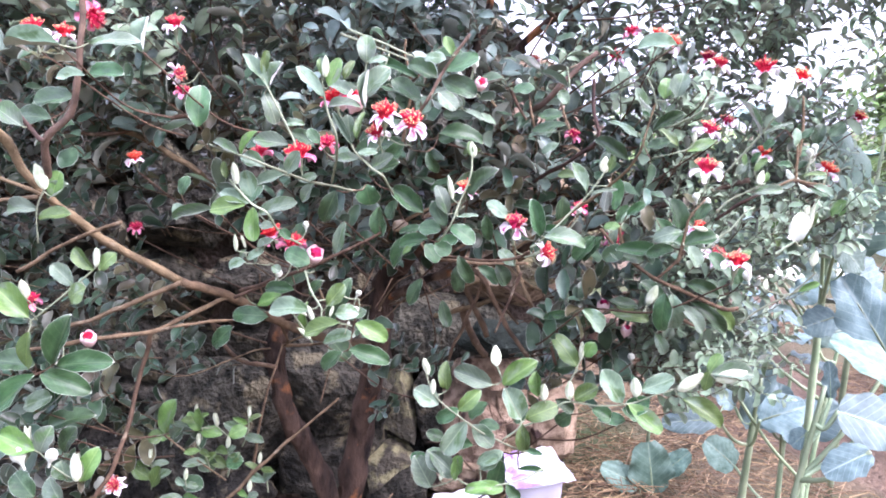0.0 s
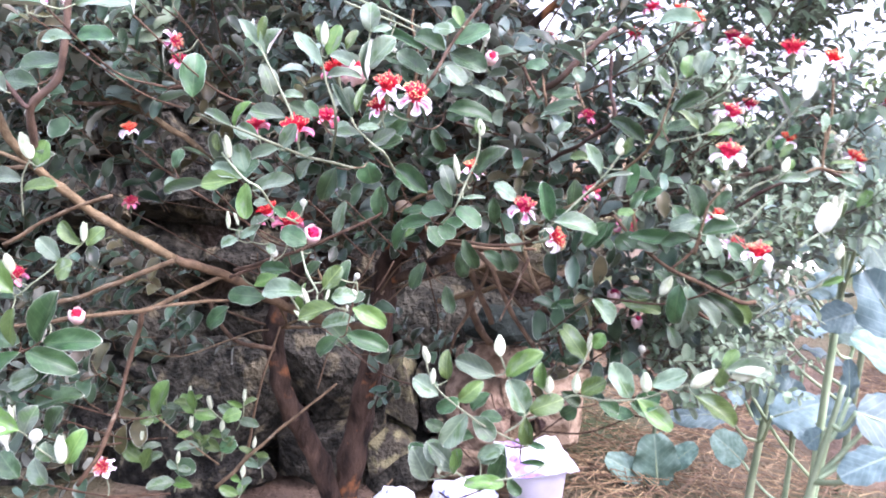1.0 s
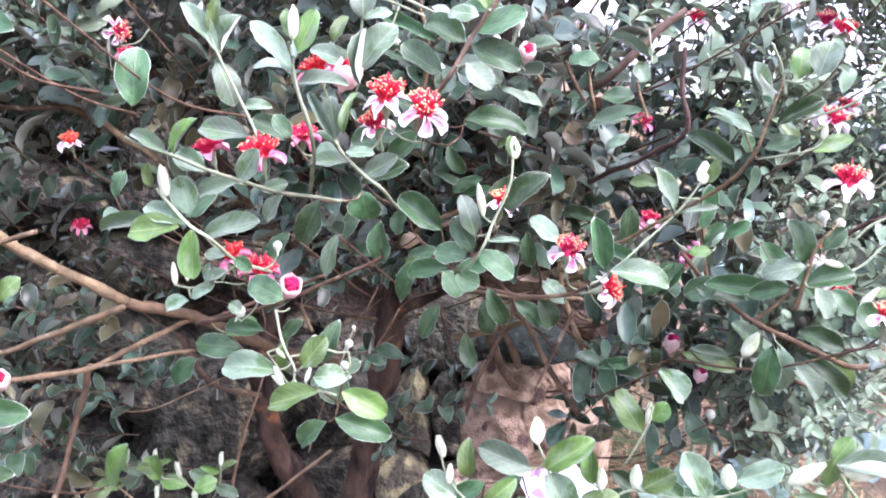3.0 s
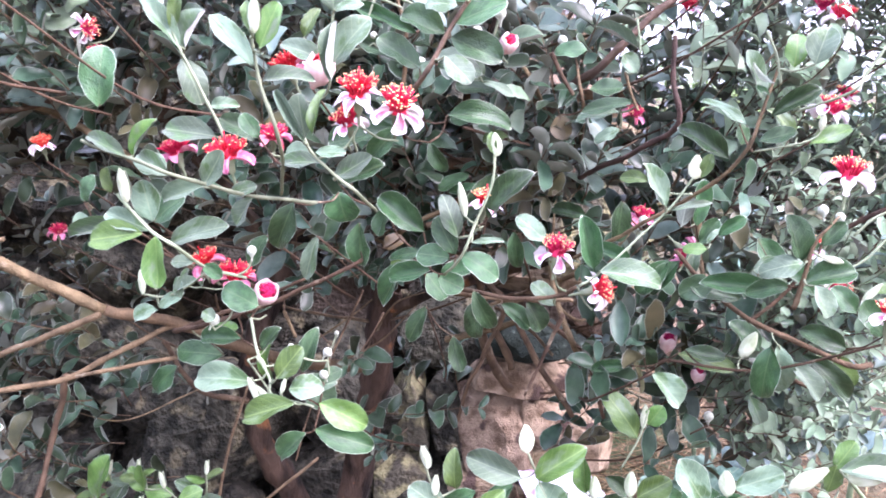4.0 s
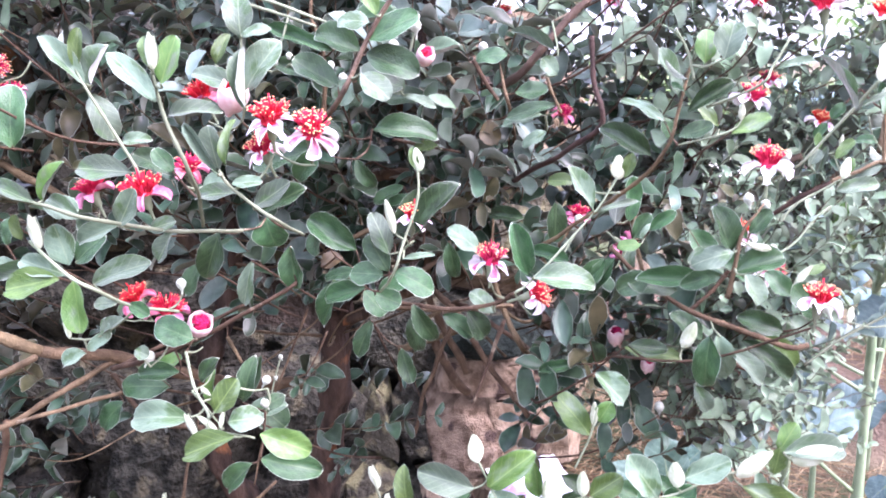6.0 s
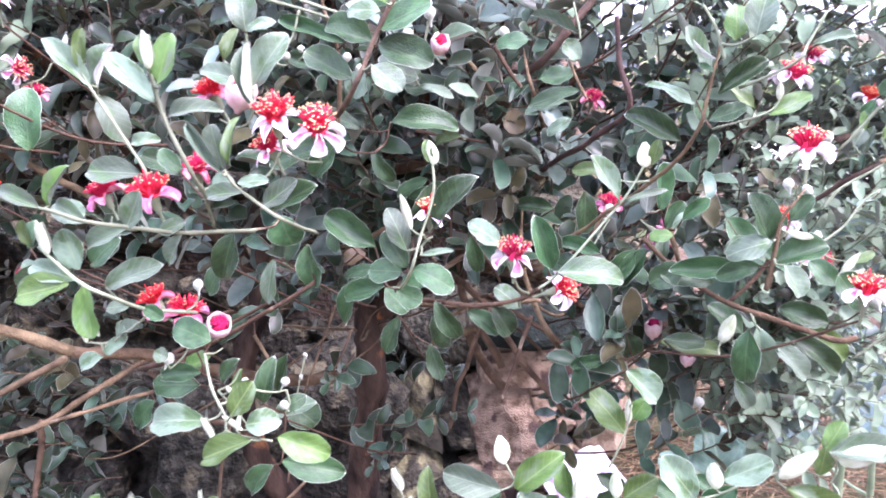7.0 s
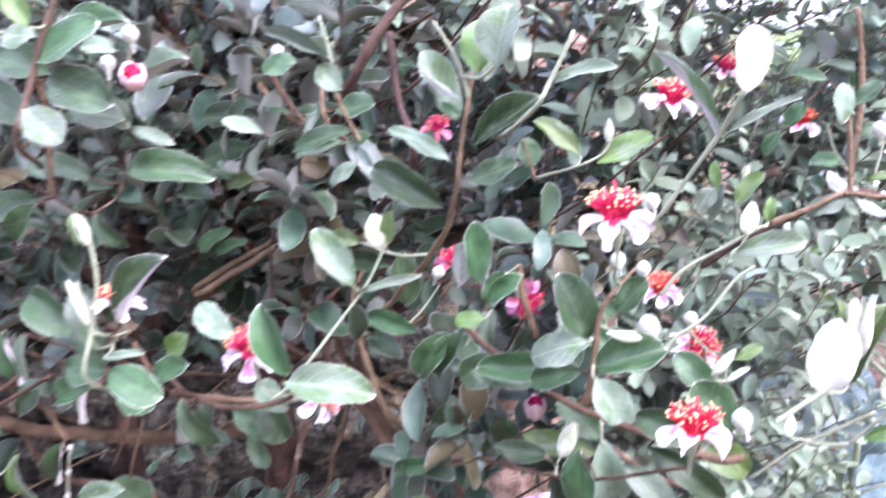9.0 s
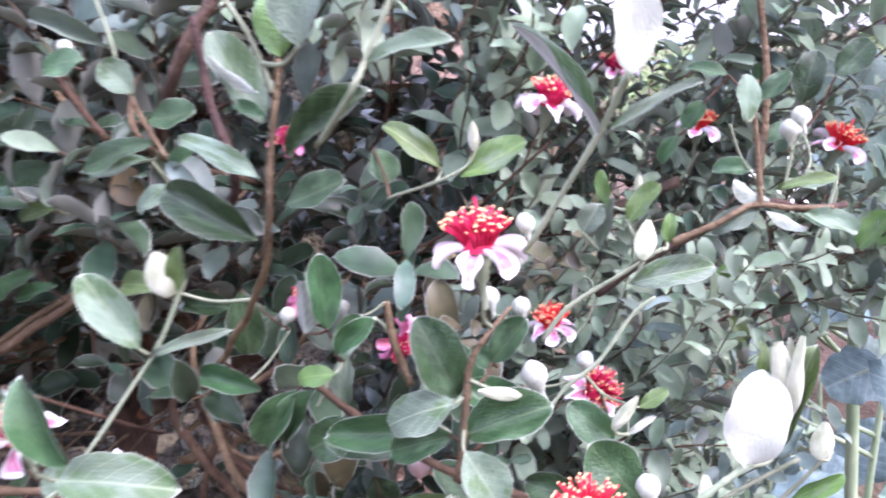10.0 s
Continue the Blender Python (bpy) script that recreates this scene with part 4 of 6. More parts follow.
branch("branch", "b", (0.081, 1.050, 0.914, 5.0), (0.033, 1.050, 0.908, 5.4), (-0.004, 1.050, 0.914, 5.9), (-0.069, 1.120, 0.892, 6.4), (-0.147, 1.200, 0.826, 6.8))
branch("branch", "k", (0.186, 0.860, 1.041, 1.9), (0.187, 0.860, 1.006, 2.0), (0.194, 0.860, 0.973, 2.2), (0.171, 0.900, 0.949, 2.3), (0.118, 0.980, 0.909, 2.5))
leaf(0.262, 0.760, 1.019, 0.268, 0.760, 1.043, 19, "m")
leaf(0.232, 0.850, 0.886, 0.252, 0.850, 0.902, 11, "d")
branch("branch", "b", (0.205, 0.880, 0.865, 2.0), (0.230, 0.880, 0.840, 2.1), (0.271, 0.880, 0.808, 2.2), (0.312, 0.880, 0.792, 2.3), (0.356, 0.880, 0.775, 2.4), (0.374, 0.880, 0.776, 2.5))
branch("branch", "b", (0.276, 0.900, 0.800, 1.6), (0.297, 0.900, 0.821, 1.7), (0.314, 0.900, 0.844, 1.9))
leaf(0.290, 0.900, 0.774, 0.264, 0.900, 0.800, 20, "d")
leaf(0.349, 0.870, 0.792, 0.312, 0.870, 0.805, 19, "d")
leaf(0.292, 0.860, 0.794, 0.299, 0.860, 0.747, 24, "m")
leaf(0.319, 0.880, 0.781, 0.365, 0.880, 0.746, 18, "d")
leaf(0.280, 0.880, 0.739, 0.294, 0.880, 0.713, 15, "m")
shoot(0.266, 0.870, 0.778, 0.277, 0.870, 0.801, 13)
leaf(0.235, 0.860, 0.846, 0.208, 0.860, 0.833, 21, "d")
leaf(0.344, 0.920, 0.768, 0.386, 0.920, 0.742, 23, "y")
leaf(0.228, 0.950, 0.749, 0.282, 0.950, 0.739, 19, "y")
branch("stem", "p", (0.450, 0.900, 0.798, 1.2), (0.414, 0.900, 0.777, 1.1), (0.379, 0.900, 0.750, 1.0))
bud(0.321, 0.870, 0.863, 6.5)
bud(0.346, 0.900, 0.857, 4.4)
branch("branch", "b", (-0.002, 1.080, 0.588, 2.2), (0.013, 1.080, 0.646, 2.5), (0.047, 1.080, 0.724, 2.8), (0.054, 1.080, 0.758, 3.1))
branch("branch", "b", (0.135, 1.020, 0.643, 3.1), (0.089, 1.020, 0.713, 3.3), (0.053, 1.020, 0.773, 3.5), (0.012, 1.100, 0.779, 3.7))
branch("branch", "b", (0.167, 1.000, 0.653, 2.2), (0.143, 1.000, 0.722, 2.4), (0.101, 1.000, 0.755, 2.6), (0.056, 1.050, 0.767, 2.8))
branch("stem", "p", (0.014, 0.745, 0.719, 0.8), (0.026, 0.745, 0.690, 0.9), (0.061, 0.745, 0.662, 1.0), (0.092, 0.770, 0.634, 1.1), (0.128, 0.800, 0.608, 1.2))
shoot(0.018, 0.742, 0.715, 0.013, 0.742, 0.734, 9)
shoot(0.023, 0.744, 0.692, 0.024, 0.744, 0.710, 7)
leaf(0.030, 0.745, 0.680, 0.004, 0.745, 0.697, 22, "m")
leaf(0.051, 0.750, 0.673, 0.074, 0.750, 0.696, 17, "y")
leaf(0.038, 0.750, 0.695, 0.035, 0.750, 0.726, 15, "y")
leaf(0.061, 0.750, 0.661, 0.036, 0.750, 0.624, 24, "m")
leaf(0.066, 0.760, 0.653, 0.090, 0.760, 0.630, 22, "d")
branch("stem", "p", (0.090, 0.780, 0.719, 0.8), (0.106, 0.780, 0.683, 0.8), (0.121, 0.780, 0.652, 0.9), (0.101, 0.780, 0.629, 1.0))
shoot(0.091, 0.775, 0.719, 0.088, 0.775, 0.743, 14)
leaf(0.087, 0.775, 0.696, 0.043, 0.775, 0.709, 23, "m")
leaf(0.099, 0.775, 0.697, 0.134, 0.775, 0.728, 22, "y")
leaf(0.121, 0.780, 0.656, 0.101, 0.780, 0.691, 27, "m")
shoot(0.146, 0.790, 0.677, 0.145, 0.790, 0.697, 11)
leaf(0.139, 0.790, 0.681, 0.135, 0.790, 0.710, 15, "y")
leaf(0.126, 0.790, 0.653, 0.161, 0.790, 0.671, 23, "y")
leaf(0.123, 0.790, 0.647, 0.128, 0.790, 0.615, 17, "y")
branch("stem", "p", (0.354, 0.805, 0.714, 0.8), (0.278, 0.805, 0.689, 0.8), (0.248, 0.805, 0.675, 0.9), (0.210, 0.805, 0.669, 0.9), (0.171, 0.805, 0.671, 1.0), (0.146, 0.805, 0.649, 1.0), (0.121, 0.805, 0.637, 1.1))
shoot(0.175, 0.800, 0.676, 0.175, 0.800, 0.699, 11)
leaf(0.181, 0.800, 0.676, 0.206, 0.800, 0.694, 20, "y")
leaf(0.234, 0.800, 0.676, 0.208, 0.800, 0.715, 25, "m")
branch("stem", "p", (0.194, 0.870, 0.722, 0.8), (0.187, 0.870, 0.693, 0.8), (0.174, 0.870, 0.663, 0.9))
leaf(0.189, 0.885, 0.688, 0.160, 0.885, 0.728, 24, "y")
shoot(0.192, 0.880, 0.700, 0.192, 0.880, 0.724, 8)
leaf(0.196, 0.880, 0.704, 0.207, 0.880, 0.723, 18, "y")
leaf(0.241, 0.800, 0.675, 0.280, 0.800, 0.643, 22, "y")
shoot(0.250, 0.800, 0.685, 0.248, 0.800, 0.708, 14)
leaf(0.255, 0.800, 0.692, 0.290, 0.800, 0.710, 21, "m")
shoot(0.296, 0.800, 0.695, 0.322, 0.800, 0.717, 15)
leaf(0.324, 0.800, 0.697, 0.328, 0.800, 0.720, 15, "y")
leaf(0.301, 0.800, 0.686, 0.351, 0.800, 0.662, 23, "y")
leaf(0.329, 0.795, 0.719, 0.375, 0.795, 0.721, 21, "m")
shoot(0.334, 0.790, 0.714, 0.366, 0.790, 0.724, 16)
leaf(0.327, 0.800, 0.717, 0.340, 0.800, 0.740, 16, "y")
leaf(0.267, 0.810, 0.680, 0.243, 0.810, 0.662, 22, "d")
branch("stem", "p", (0.054, 0.770, 0.607, 0.8), (0.051, 0.770, 0.584, 0.8), (0.078, 0.770, 0.575, 0.9), (0.123, 0.770, 0.587, 1.0), (0.148, 0.770, 0.603, 1.1))
leaf(0.047, 0.765, 0.591, 0.017, 0.765, 0.616, 27, "m")
leaf(0.050, 0.765, 0.589, 0.055, 0.765, 0.613, 16, "y")
leaf(0.064, 0.765, 0.571, 0.104, 0.765, 0.578, 17, "y")
leaf(0.021, 0.770, 0.570, 0.002, 0.770, 0.606, 27, "m")
shoot(0.033, 0.760, 0.584, 0.035, 0.760, 0.595, 6)
leaf(0.077, 0.780, 0.592, 0.099, 0.780, 0.611, 16, "m")
leaf(0.090, 0.820, 0.545, 0.102, 0.820, 0.587, 23, "d")
branch("branch", "k", (-0.337, 0.700, 1.109, 3.1), (-0.344, 0.700, 1.042, 3.4), (-0.356, 0.700, 0.988, 3.7), (-0.385, 0.700, 0.955, 4.0), (-0.413, 0.740, 0.894, 4.3))
branch("branch", "k", (-0.439, 0.690, 1.003, 2.2), (-0.409, 0.690, 0.984, 2.3), (-0.381, 0.690, 0.956, 2.5))
branch("branch", "b", (-0.463, 0.720, 0.973, 5.0), (-0.442, 0.780, 0.893, 5.2), (-0.404, 0.830, 0.834, 5.4), (-0.332, 0.890, 0.770, 5.6))
branch("limb", "b", (-0.332, 0.890, 0.770, 5.6), (-0.290, 0.980, 0.727, 6.4), (-0.226, 1.100, 0.650, 7.2), (-0.137, 1.270, 0.583, 8.1))
branch("branch", "b", (-0.490, 0.860, 0.702, 2.8), (-0.395, 0.860, 0.738, 3.1), (-0.318, 0.860, 0.775, 3.4))
branch("branch", "b", (-0.543, 0.800, 0.681, 2.5), (-0.414, 0.800, 0.710, 2.6), (-0.355, 0.840, 0.712, 2.8), (-0.330, 0.900, 0.720, 2.9), (-0.299, 0.960, 0.733, 3.1))
branch("branch", "b", (-0.364, 0.860, 0.706, 1.9), (-0.311, 0.860, 0.720, 2.0), (-0.271, 0.950, 0.708, 2.2))
branch("branch", "b", (-0.363, 0.870, 0.707, 3.1), (-0.385, 0.870, 0.632, 3.0), (-0.386, 0.820, 0.558, 2.9), (-0.417, 0.800, 0.496, 2.7))
branch("branch", "b", (-0.385, 1.100, 0.662, 3.1), (-0.338, 1.100, 0.599, 3.4), (-0.272, 1.100, 0.589, 3.7))
branch("branch", "b", (-0.230, 1.000, 0.658, 1.4), (-0.264, 1.000, 0.542, 1.9), (-0.286, 1.000, 0.405, 2.5))
branch("branch", "b", (-0.133, 0.950, 0.601, 1.5), (-0.215, 0.950, 0.523, 2.2), (-0.304, 0.950, 0.429, 3.0))
branch("branch", "b", (-0.482, 0.740, 0.917, 2.2), (-0.429, 0.740, 0.897, 2.3), (-0.416, 0.770, 0.878, 2.5))
branch("branch", "b", (-0.477, 0.730, 0.885, 1.9), (-0.416, 0.730, 0.893, 2.2))
branch("branch", "b", (-0.355, 0.790, 0.860, 2.2), (-0.424, 0.790, 0.832, 2.3), (-0.491, 0.790, 0.794, 2.5))
branch("branch", "b", (-0.476, 0.980, 0.966, 3.7), (-0.418, 0.980, 0.948, 3.9), (-0.345, 0.980, 0.907, 4.1), (-0.350, 1.050, 0.881, 4.3))
branch("branch", "b", (-0.550, 0.950, 0.956, 2.5), (-0.451, 0.950, 0.959, 2.8), (-0.346, 0.950, 0.985, 3.1))
shoot(-0.402, 0.720, 0.903, -0.411, 0.720, 0.930, 15)
leaf(-0.398, 0.725, 0.894, -0.389, 0.725, 0.922, 20, "y")
leaf(-0.413, 0.720, 0.881, -0.460, 0.720, 0.881, 21, "m")
leaf(-0.412, 0.720, 0.870, -0.376, 0.720, 0.880, 17, "y")
branch("stem", "p", (-0.414, 0.720, 0.843, 0.9), (-0.413, 0.720, 0.881, 0.9), (-0.402, 0.720, 0.906, 1.0))
leaf(-0.406, 0.730, 0.891, -0.382, 0.730, 0.909, 17, "m")
branch("stem", "p", (-0.435, 0.735, 0.752, 0.9), (-0.385, 0.735, 0.792, 1.0), (-0.355, 0.735, 0.818, 1.1))
shoot(-0.354, 0.730, 0.818, -0.351, 0.730, 0.840, 10)
leaf(-0.357, 0.730, 0.814, -0.379, 0.730, 0.838, 16, "y")
leaf(-0.350, 0.730, 0.814, -0.335, 0.730, 0.834, 18, "y")
leaf(-0.367, 0.730, 0.793, -0.390, 0.730, 0.781, 26, "y")
leaf(-0.388, 0.740, 0.793, -0.414, 0.740, 0.814, 19, "m")
shoot(-0.439, 0.730, 0.777, -0.443, 0.730, 0.799, 13)
flower(-0.456, 0.760, 0.765, 0.8, "r", 10, 20)
leaf(-0.431, 0.720, 0.758, -0.468, 0.720, 0.791, 30, "y")
leaf(-0.432, 0.720, 0.741, -0.441, 0.720, 0.698, 30, "y")
flower(-0.409, 0.800, 0.711, 0.95, "c", 10, 30)
bud(-0.434, 0.770, 0.700, 5.4)
leaf(-0.449, 0.750, 0.681, -0.499, 0.750, 0.634, 28, "d")
leaf(-0.441, 0.750, 0.682, -0.385, 0.750, 0.665, 28, "d")
leaf(-0.432, 0.760, 0.691, -0.411, 0.760, 0.751, 28, "d")
leaf(-0.433, 0.770, 0.686, -0.369, 0.770, 0.695, 28, "d")
leaf(-0.447, 0.750, 0.693, -0.494, 0.750, 0.694, 28, "d")
leaf(-0.427, 0.780, 0.653, -0.473, 0.780, 0.613, 26, "d")
leaf(-0.473, 0.800, 0.590, -0.419, 0.800, 0.617, 26, "d")
leaf(-0.473, 0.760, 0.635, -0.436, 0.760, 0.652, 24, "m")
shoot(-0.455, 0.740, 0.592, -0.454, 0.740, 0.622, 11)
leaf(-0.444, 0.735, 0.593, -0.487, 0.735, 0.610, 30, "y")
leaf(-0.441, 0.740, 0.588, -0.426, 0.740, 0.621, 25, "m")
bud(-0.461, 0.730, 0.589, 9.2)
bud(-0.419, 0.730, 0.592, 7.2)
shoot(-0.390, 0.730, 0.562, -0.388, 0.730, 0.598, 16)
leaf(-0.388, 0.735, 0.559, -0.368, 0.735, 0.599, 23, "y")
leaf(-0.409, 0.740, 0.557, -0.414, 0.740, 0.581, 23, "m")
leaf(-0.431, 0.770, 0.577, -0.416, 0.770, 0.609, 25, "d")
leaf(-0.473, 0.770, 0.514, -0.501, 0.770, 0.542, 28, "d")
leaf(-0.429, 0.760, 0.516, -0.450, 0.760, 0.543, 26, "m")
leaf(-0.380, 0.930, 0.538, -0.367, 0.930, 0.589, 29, "y")
leaf(-0.406, 0.930, 0.532, -0.387, 0.930, 0.530, 21, "y")
leaf(-0.335, 0.950, 0.542, -0.336, 0.950, 0.572, 21, "y")
shoot(-0.311, 0.950, 0.546, -0.314, 0.950, 0.567, 11)
leaf(-0.294, 0.950, 0.532, -0.271, 0.950, 0.546, 21, "y")
leaf(-0.403, 0.930, 0.455, -0.388, 0.930, 0.486, 23, "y")
leaf(-0.307, 0.970, 0.481, -0.281, 0.970, 0.487, 25, "d")
leaf(-0.350, 0.970, 0.486, -0.325, 0.970, 0.471, 25, "d")
leaf(-0.368, 0.950, 0.459, -0.334, 0.950, 0.453, 25, "d")
branch("branch", "b", (-0.392, 0.950, 0.527, 1.2), (-0.358, 0.950, 0.503, 1.2), (-0.299, 0.950, 0.464, 1.2))
flower(-0.411, 0.850, 0.497, 0.9, "w", 10, 60)
flower(-0.404, 0.920, 0.924, 0.8, "w", 0, 20)
flower(-0.450, 1.000, 0.819, 0.7, "r", 10, 20)
flower(-0.311, 0.850, 1.089, 0.9, "w", 0, 10)
flower(-0.326, 0.880, 1.037, 0.8, "w", 90, 20)
flower(-0.326, 0.900, 1.013, 0.7, "r", 10, 20)
flower(-0.431, 0.760, 1.071, 1.0, "w", -10, 5)
flower(-0.410, 0.780, 1.069, 0.9, "w", 10, 5)
flower(-0.342, 0.720, 1.085, 0.9, "r", 100, 20)
leaf(-0.327, 0.640, 1.048, -0.384, 0.640, 1.049, 20, "m")
leaf(-0.309, 0.660, 1.052, -0.263, 0.660, 1.061, 15, "m")
leaf(-0.276, 0.700, 1.048, -0.272, 0.700, 1.083, 21, "m")
leaf(-0.327, 0.680, 1.023, -0.358, 0.680, 1.020, 15, "m")
leaf(-0.336, 0.700, 1.024, -0.295, 0.700, 1.026, 21, "d")
leaf(-0.255, 0.780, 0.973, -0.253, 0.780, 1.020, 27, "d")
leaf(-0.391, 0.720, 0.978, -0.436, 0.720, 0.983, 24, "d")
leaf(-0.377, 0.740, 1.003, -0.423, 0.740, 0.993, 27, "d")
leaf(-0.397, 0.680, 0.970, -0.426, 0.680, 0.989, 23, "m")
leaf(-0.280, 0.800, 0.878, -0.297, 0.800, 0.870, 20, "m")
leaf(-0.237, 0.780, 0.882, -0.288, 0.780, 0.870, 14, "m")
leaf(-0.286, 0.800, 0.894, -0.280, 0.800, 0.916, 18, "d")
flower(0.265, 0.930, 1.092, 0.95, "w", 15, 10)
flower(0.282, 0.950, 1.088, 0.9, "w", 30, 10)
flower(0.241, 1.000, 1.107, 0.7, "r", -10, 10)
flower(0.350, 1.050, 1.079, 0.9, "w", 0, 10)
flower(0.440, 0.950, 1.050, 0.95, "w", 20, 20)
flower(0.522, 1.060, 0.931, 1.1, "w", 25, 10)
flower(0.589, 1.150, 1.007, 0.95, "w", 30, 20)
bud(0.494, 1.050, 0.954, 9.3)
leaf(0.275, 0.850, 1.079, 0.232, 0.850, 1.078, 21, "m")
branch("branch", "b", (0.246, 0.786, 1.017, 1.0), (0.242, 0.786, 0.999, 1.1), (0.238, 0.786, 0.980, 1.2), (0.232, 0.79, 0.958, 1.3), (0.216, 0.815, 0.931, 1.5), (0.168, 0.880, 0.882, 1.7), (0.100, 0.970, 0.819, 1.9))
leaf(0.238, 0.785, 0.996, 0.223, 0.785, 1.027, 15, "m")
leaf(0.242, 0.775, 1.006, 0.226, 0.775, 1.018, 4, "u")
leaf(0.241, 0.780, 0.998, 0.230, 0.780, 1.004, 5, "d")
leaf(0.232, 0.790, 0.976, 0.203, 0.790, 0.997, 9, "m")
leaf(0.245, 0.785, 0.984, 0.276, 0.785, 1.004, 13, "d")
leaf(0.240, 0.790, 0.966, 0.264, 0.790, 0.973, 13, "d")
leaf(0.223, 0.800, 0.952, 0.187, 0.800, 0.974, 17, "d")
leaf(0.252, 0.770, 1.017, 0.253, 0.770, 1.039, 15, "y")
branch("stem", "p", (0.233, 0.775, 1.040, 0.8), (0.241, 0.775, 1.025, 0.9), (0.246, 0.775, 1.006, 1.1))
branch("stem", "p", (0.296, 0.740, 1.030, 0.8), (0.287, 0.740, 1.013, 0.9), (0.280, 0.740, 1.002, 0.9), (0.257, 0.780, 0.987, 1.0))
leaf(0.288, 0.735, 1.012, 0.311, 0.735, 1.017, 6, "m")
leaf(0.220, 0.880, 0.888, 0.220, 0.880, 0.927, 17, "d")
leaf(0.172, 0.900, 0.848, 0.136, 0.900, 0.858, 14, "d")
leaf(0.209, 0.880, 0.856, 0.186, 0.880, 0.825, 18, "d")
leaf(0.227, 0.860, 0.872, 0.208, 0.860, 0.872, 11, "y")
leaf(0.224, 0.880, 0.873, 0.238, 0.880, 0.894, 14, "d")
leaf(0.228, 0.870, 0.874, 0.237, 0.870, 0.888, 7, "m")
leaf(0.221, 0.890, 0.841, 0.223, 0.890, 0.867, 12, "m")
branch("stem", "p", (0.224, 0.880, 0.871, 0.7), (0.216, 0.880, 0.859, 0.8), (0.209, 0.880, 0.847, 0.9))
branch("branch", "b", (0.287, 0.820, 0.837, 2.2), (0.292, 0.820, 0.861, 1.8), (0.297, 0.820, 0.888, 1.5), (0.305, 0.820, 0.901, 1.1), (0.315, 0.830, 0.910, 0.7))
leaf(0.290, 0.825, 0.873, 0.277, 0.825, 0.909, 22, "d")
leaf(0.290, 0.815, 0.875, 0.258, 0.815, 0.867, 19, "m")
leaf(0.285, 0.830, 0.853, 0.254, 0.830, 0.846, 15, "d")
leaf(0.281, 0.850, 0.844, 0.222, 0.850, 0.846, 17, "d")
leaf(0.292, 0.820, 0.858, 0.329, 0.820, 0.870, 21, "d")
shoot(0.317, 0.815, 0.877, 0.300, 0.815, 0.880, 6)
leaf(0.294, 0.800, 0.861, 0.306, 0.800, 0.838, 19, "m")
leaf(0.305, 0.830, 0.886, 0.321, 0.830, 0.904, 13, "d")
leaf(0.306, 0.840, 0.880, 0.295, 0.840, 0.888, 10, "d")
branch("stem", "p", (0.324, 0.790, 0.943, 1.0), (0.350, 0.770, 0.983, 1.0), (0.359, 0.755, 1.002, 1.1))
leaf(0.359, 0.755, 1.001, 0.361, 0.755, 1.026, 14, "n")
leaf(0.350, 0.765, 0.984, 0.330, 0.765, 1.021, 5, "m")
leaf(0.352, 0.765, 0.984, 0.381, 0.765, 0.998, 4, "m")
branch("stem", "p", (0.304, 0.860, 0.973, 0.6), (0.299, 0.860, 0.966, 0.7), (0.285, 0.860, 0.960, 0.8), (0.259, 0.880, 0.951, 0.8))
shoot(0.303, 0.860, 0.972, 0.304, 0.860, 0.985, 6)
leaf(0.296, 0.860, 0.961, 0.326, 0.860, 0.973, 15, "y")
leaf(0.287, 0.865, 0.965, 0.265, 0.865, 0.988, 12, "y")
bud(0.324, 0.815, 0.948, 3.7)
bud(0.319, 0.815, 0.940, 3.9)
bud(0.312, 0.820, 0.935, 3.3)
bud(0.306, 0.840, 0.912, 4.1)
bud(0.319, 0.840, 0.907, 3.8)
bud(0.182, 0.930, 0.881, 4.5)
bud(0.215, 0.930, 0.884, 3.5)
shoot(0.368, 0.820, 0.929, 0.370, 0.820, 0.945, 10)
leaf(0.363, 0.825, 0.943, 0.376, 0.825, 0.957, 9, "y")
shoot(0.368, 0.830, 0.952, 0.369, 0.830, 0.961, 4)
leaf(0.356, 0.840, 0.948, 0.355, 0.840, 0.962, 6, "y")
leaf(0.346, 0.830, 0.939, 0.353, 0.830, 0.950, 10, "m")
leaf(0.352, 0.830, 0.932, 0.359, 0.830, 0.952, 7, "m")
leaf(0.363, 0.820, 0.920, 0.394, 0.820, 0.926, 12, "m")
branch("stem", "p", (0.376, 0.830, 0.930, 0.8), (0.360, 0.830, 0.921, 0.9), (0.339, 0.830, 0.909, 1.0), (0.327, 0.830, 0.895, 1.1))
leaf(0.380, 0.840, 0.930, 0.382, 0.840, 0.942, 6, "y")
branch("stem", "p", (0.377, 0.860, 0.901, 0.8), (0.367, 0.860, 0.893, 0.9), (0.351, 0.860, 0.872, 0.9), (0.335, 0.860, 0.859, 0.9), (0.320, 0.860, 0.840, 1.0))
leaf(0.370, 0.880, 0.839, 0.384, 0.880, 0.847, 8, "y")
leaf(0.364, 0.880, 0.825, 0.377, 0.880, 0.834, 4, "n")
leaf(0.357, 0.880, 0.821, 0.337, 0.880, 0.841, 18, "d")
leaf(0.364, 0.840, 0.814, 0.343, 0.840, 0.841, 24, "d")
bud(0.367, 0.830, 0.826, 5.3)
flower(0.349, 0.920, 0.830, 1.0, "w", 45, 40)
shoot(0.394, 0.850, 0.806, 0.394, 0.850, 0.820, 8)
shoot(0.356, 0.870, 0.833, 0.369, 0.870, 0.850, 7)
leaf(0.390, 0.755, 0.876, 0.395, 0.755, 0.906, 19, "n")
leaf(0.404, 0.775, 0.871, 0.416, 0.775, 0.907, 13, "y")
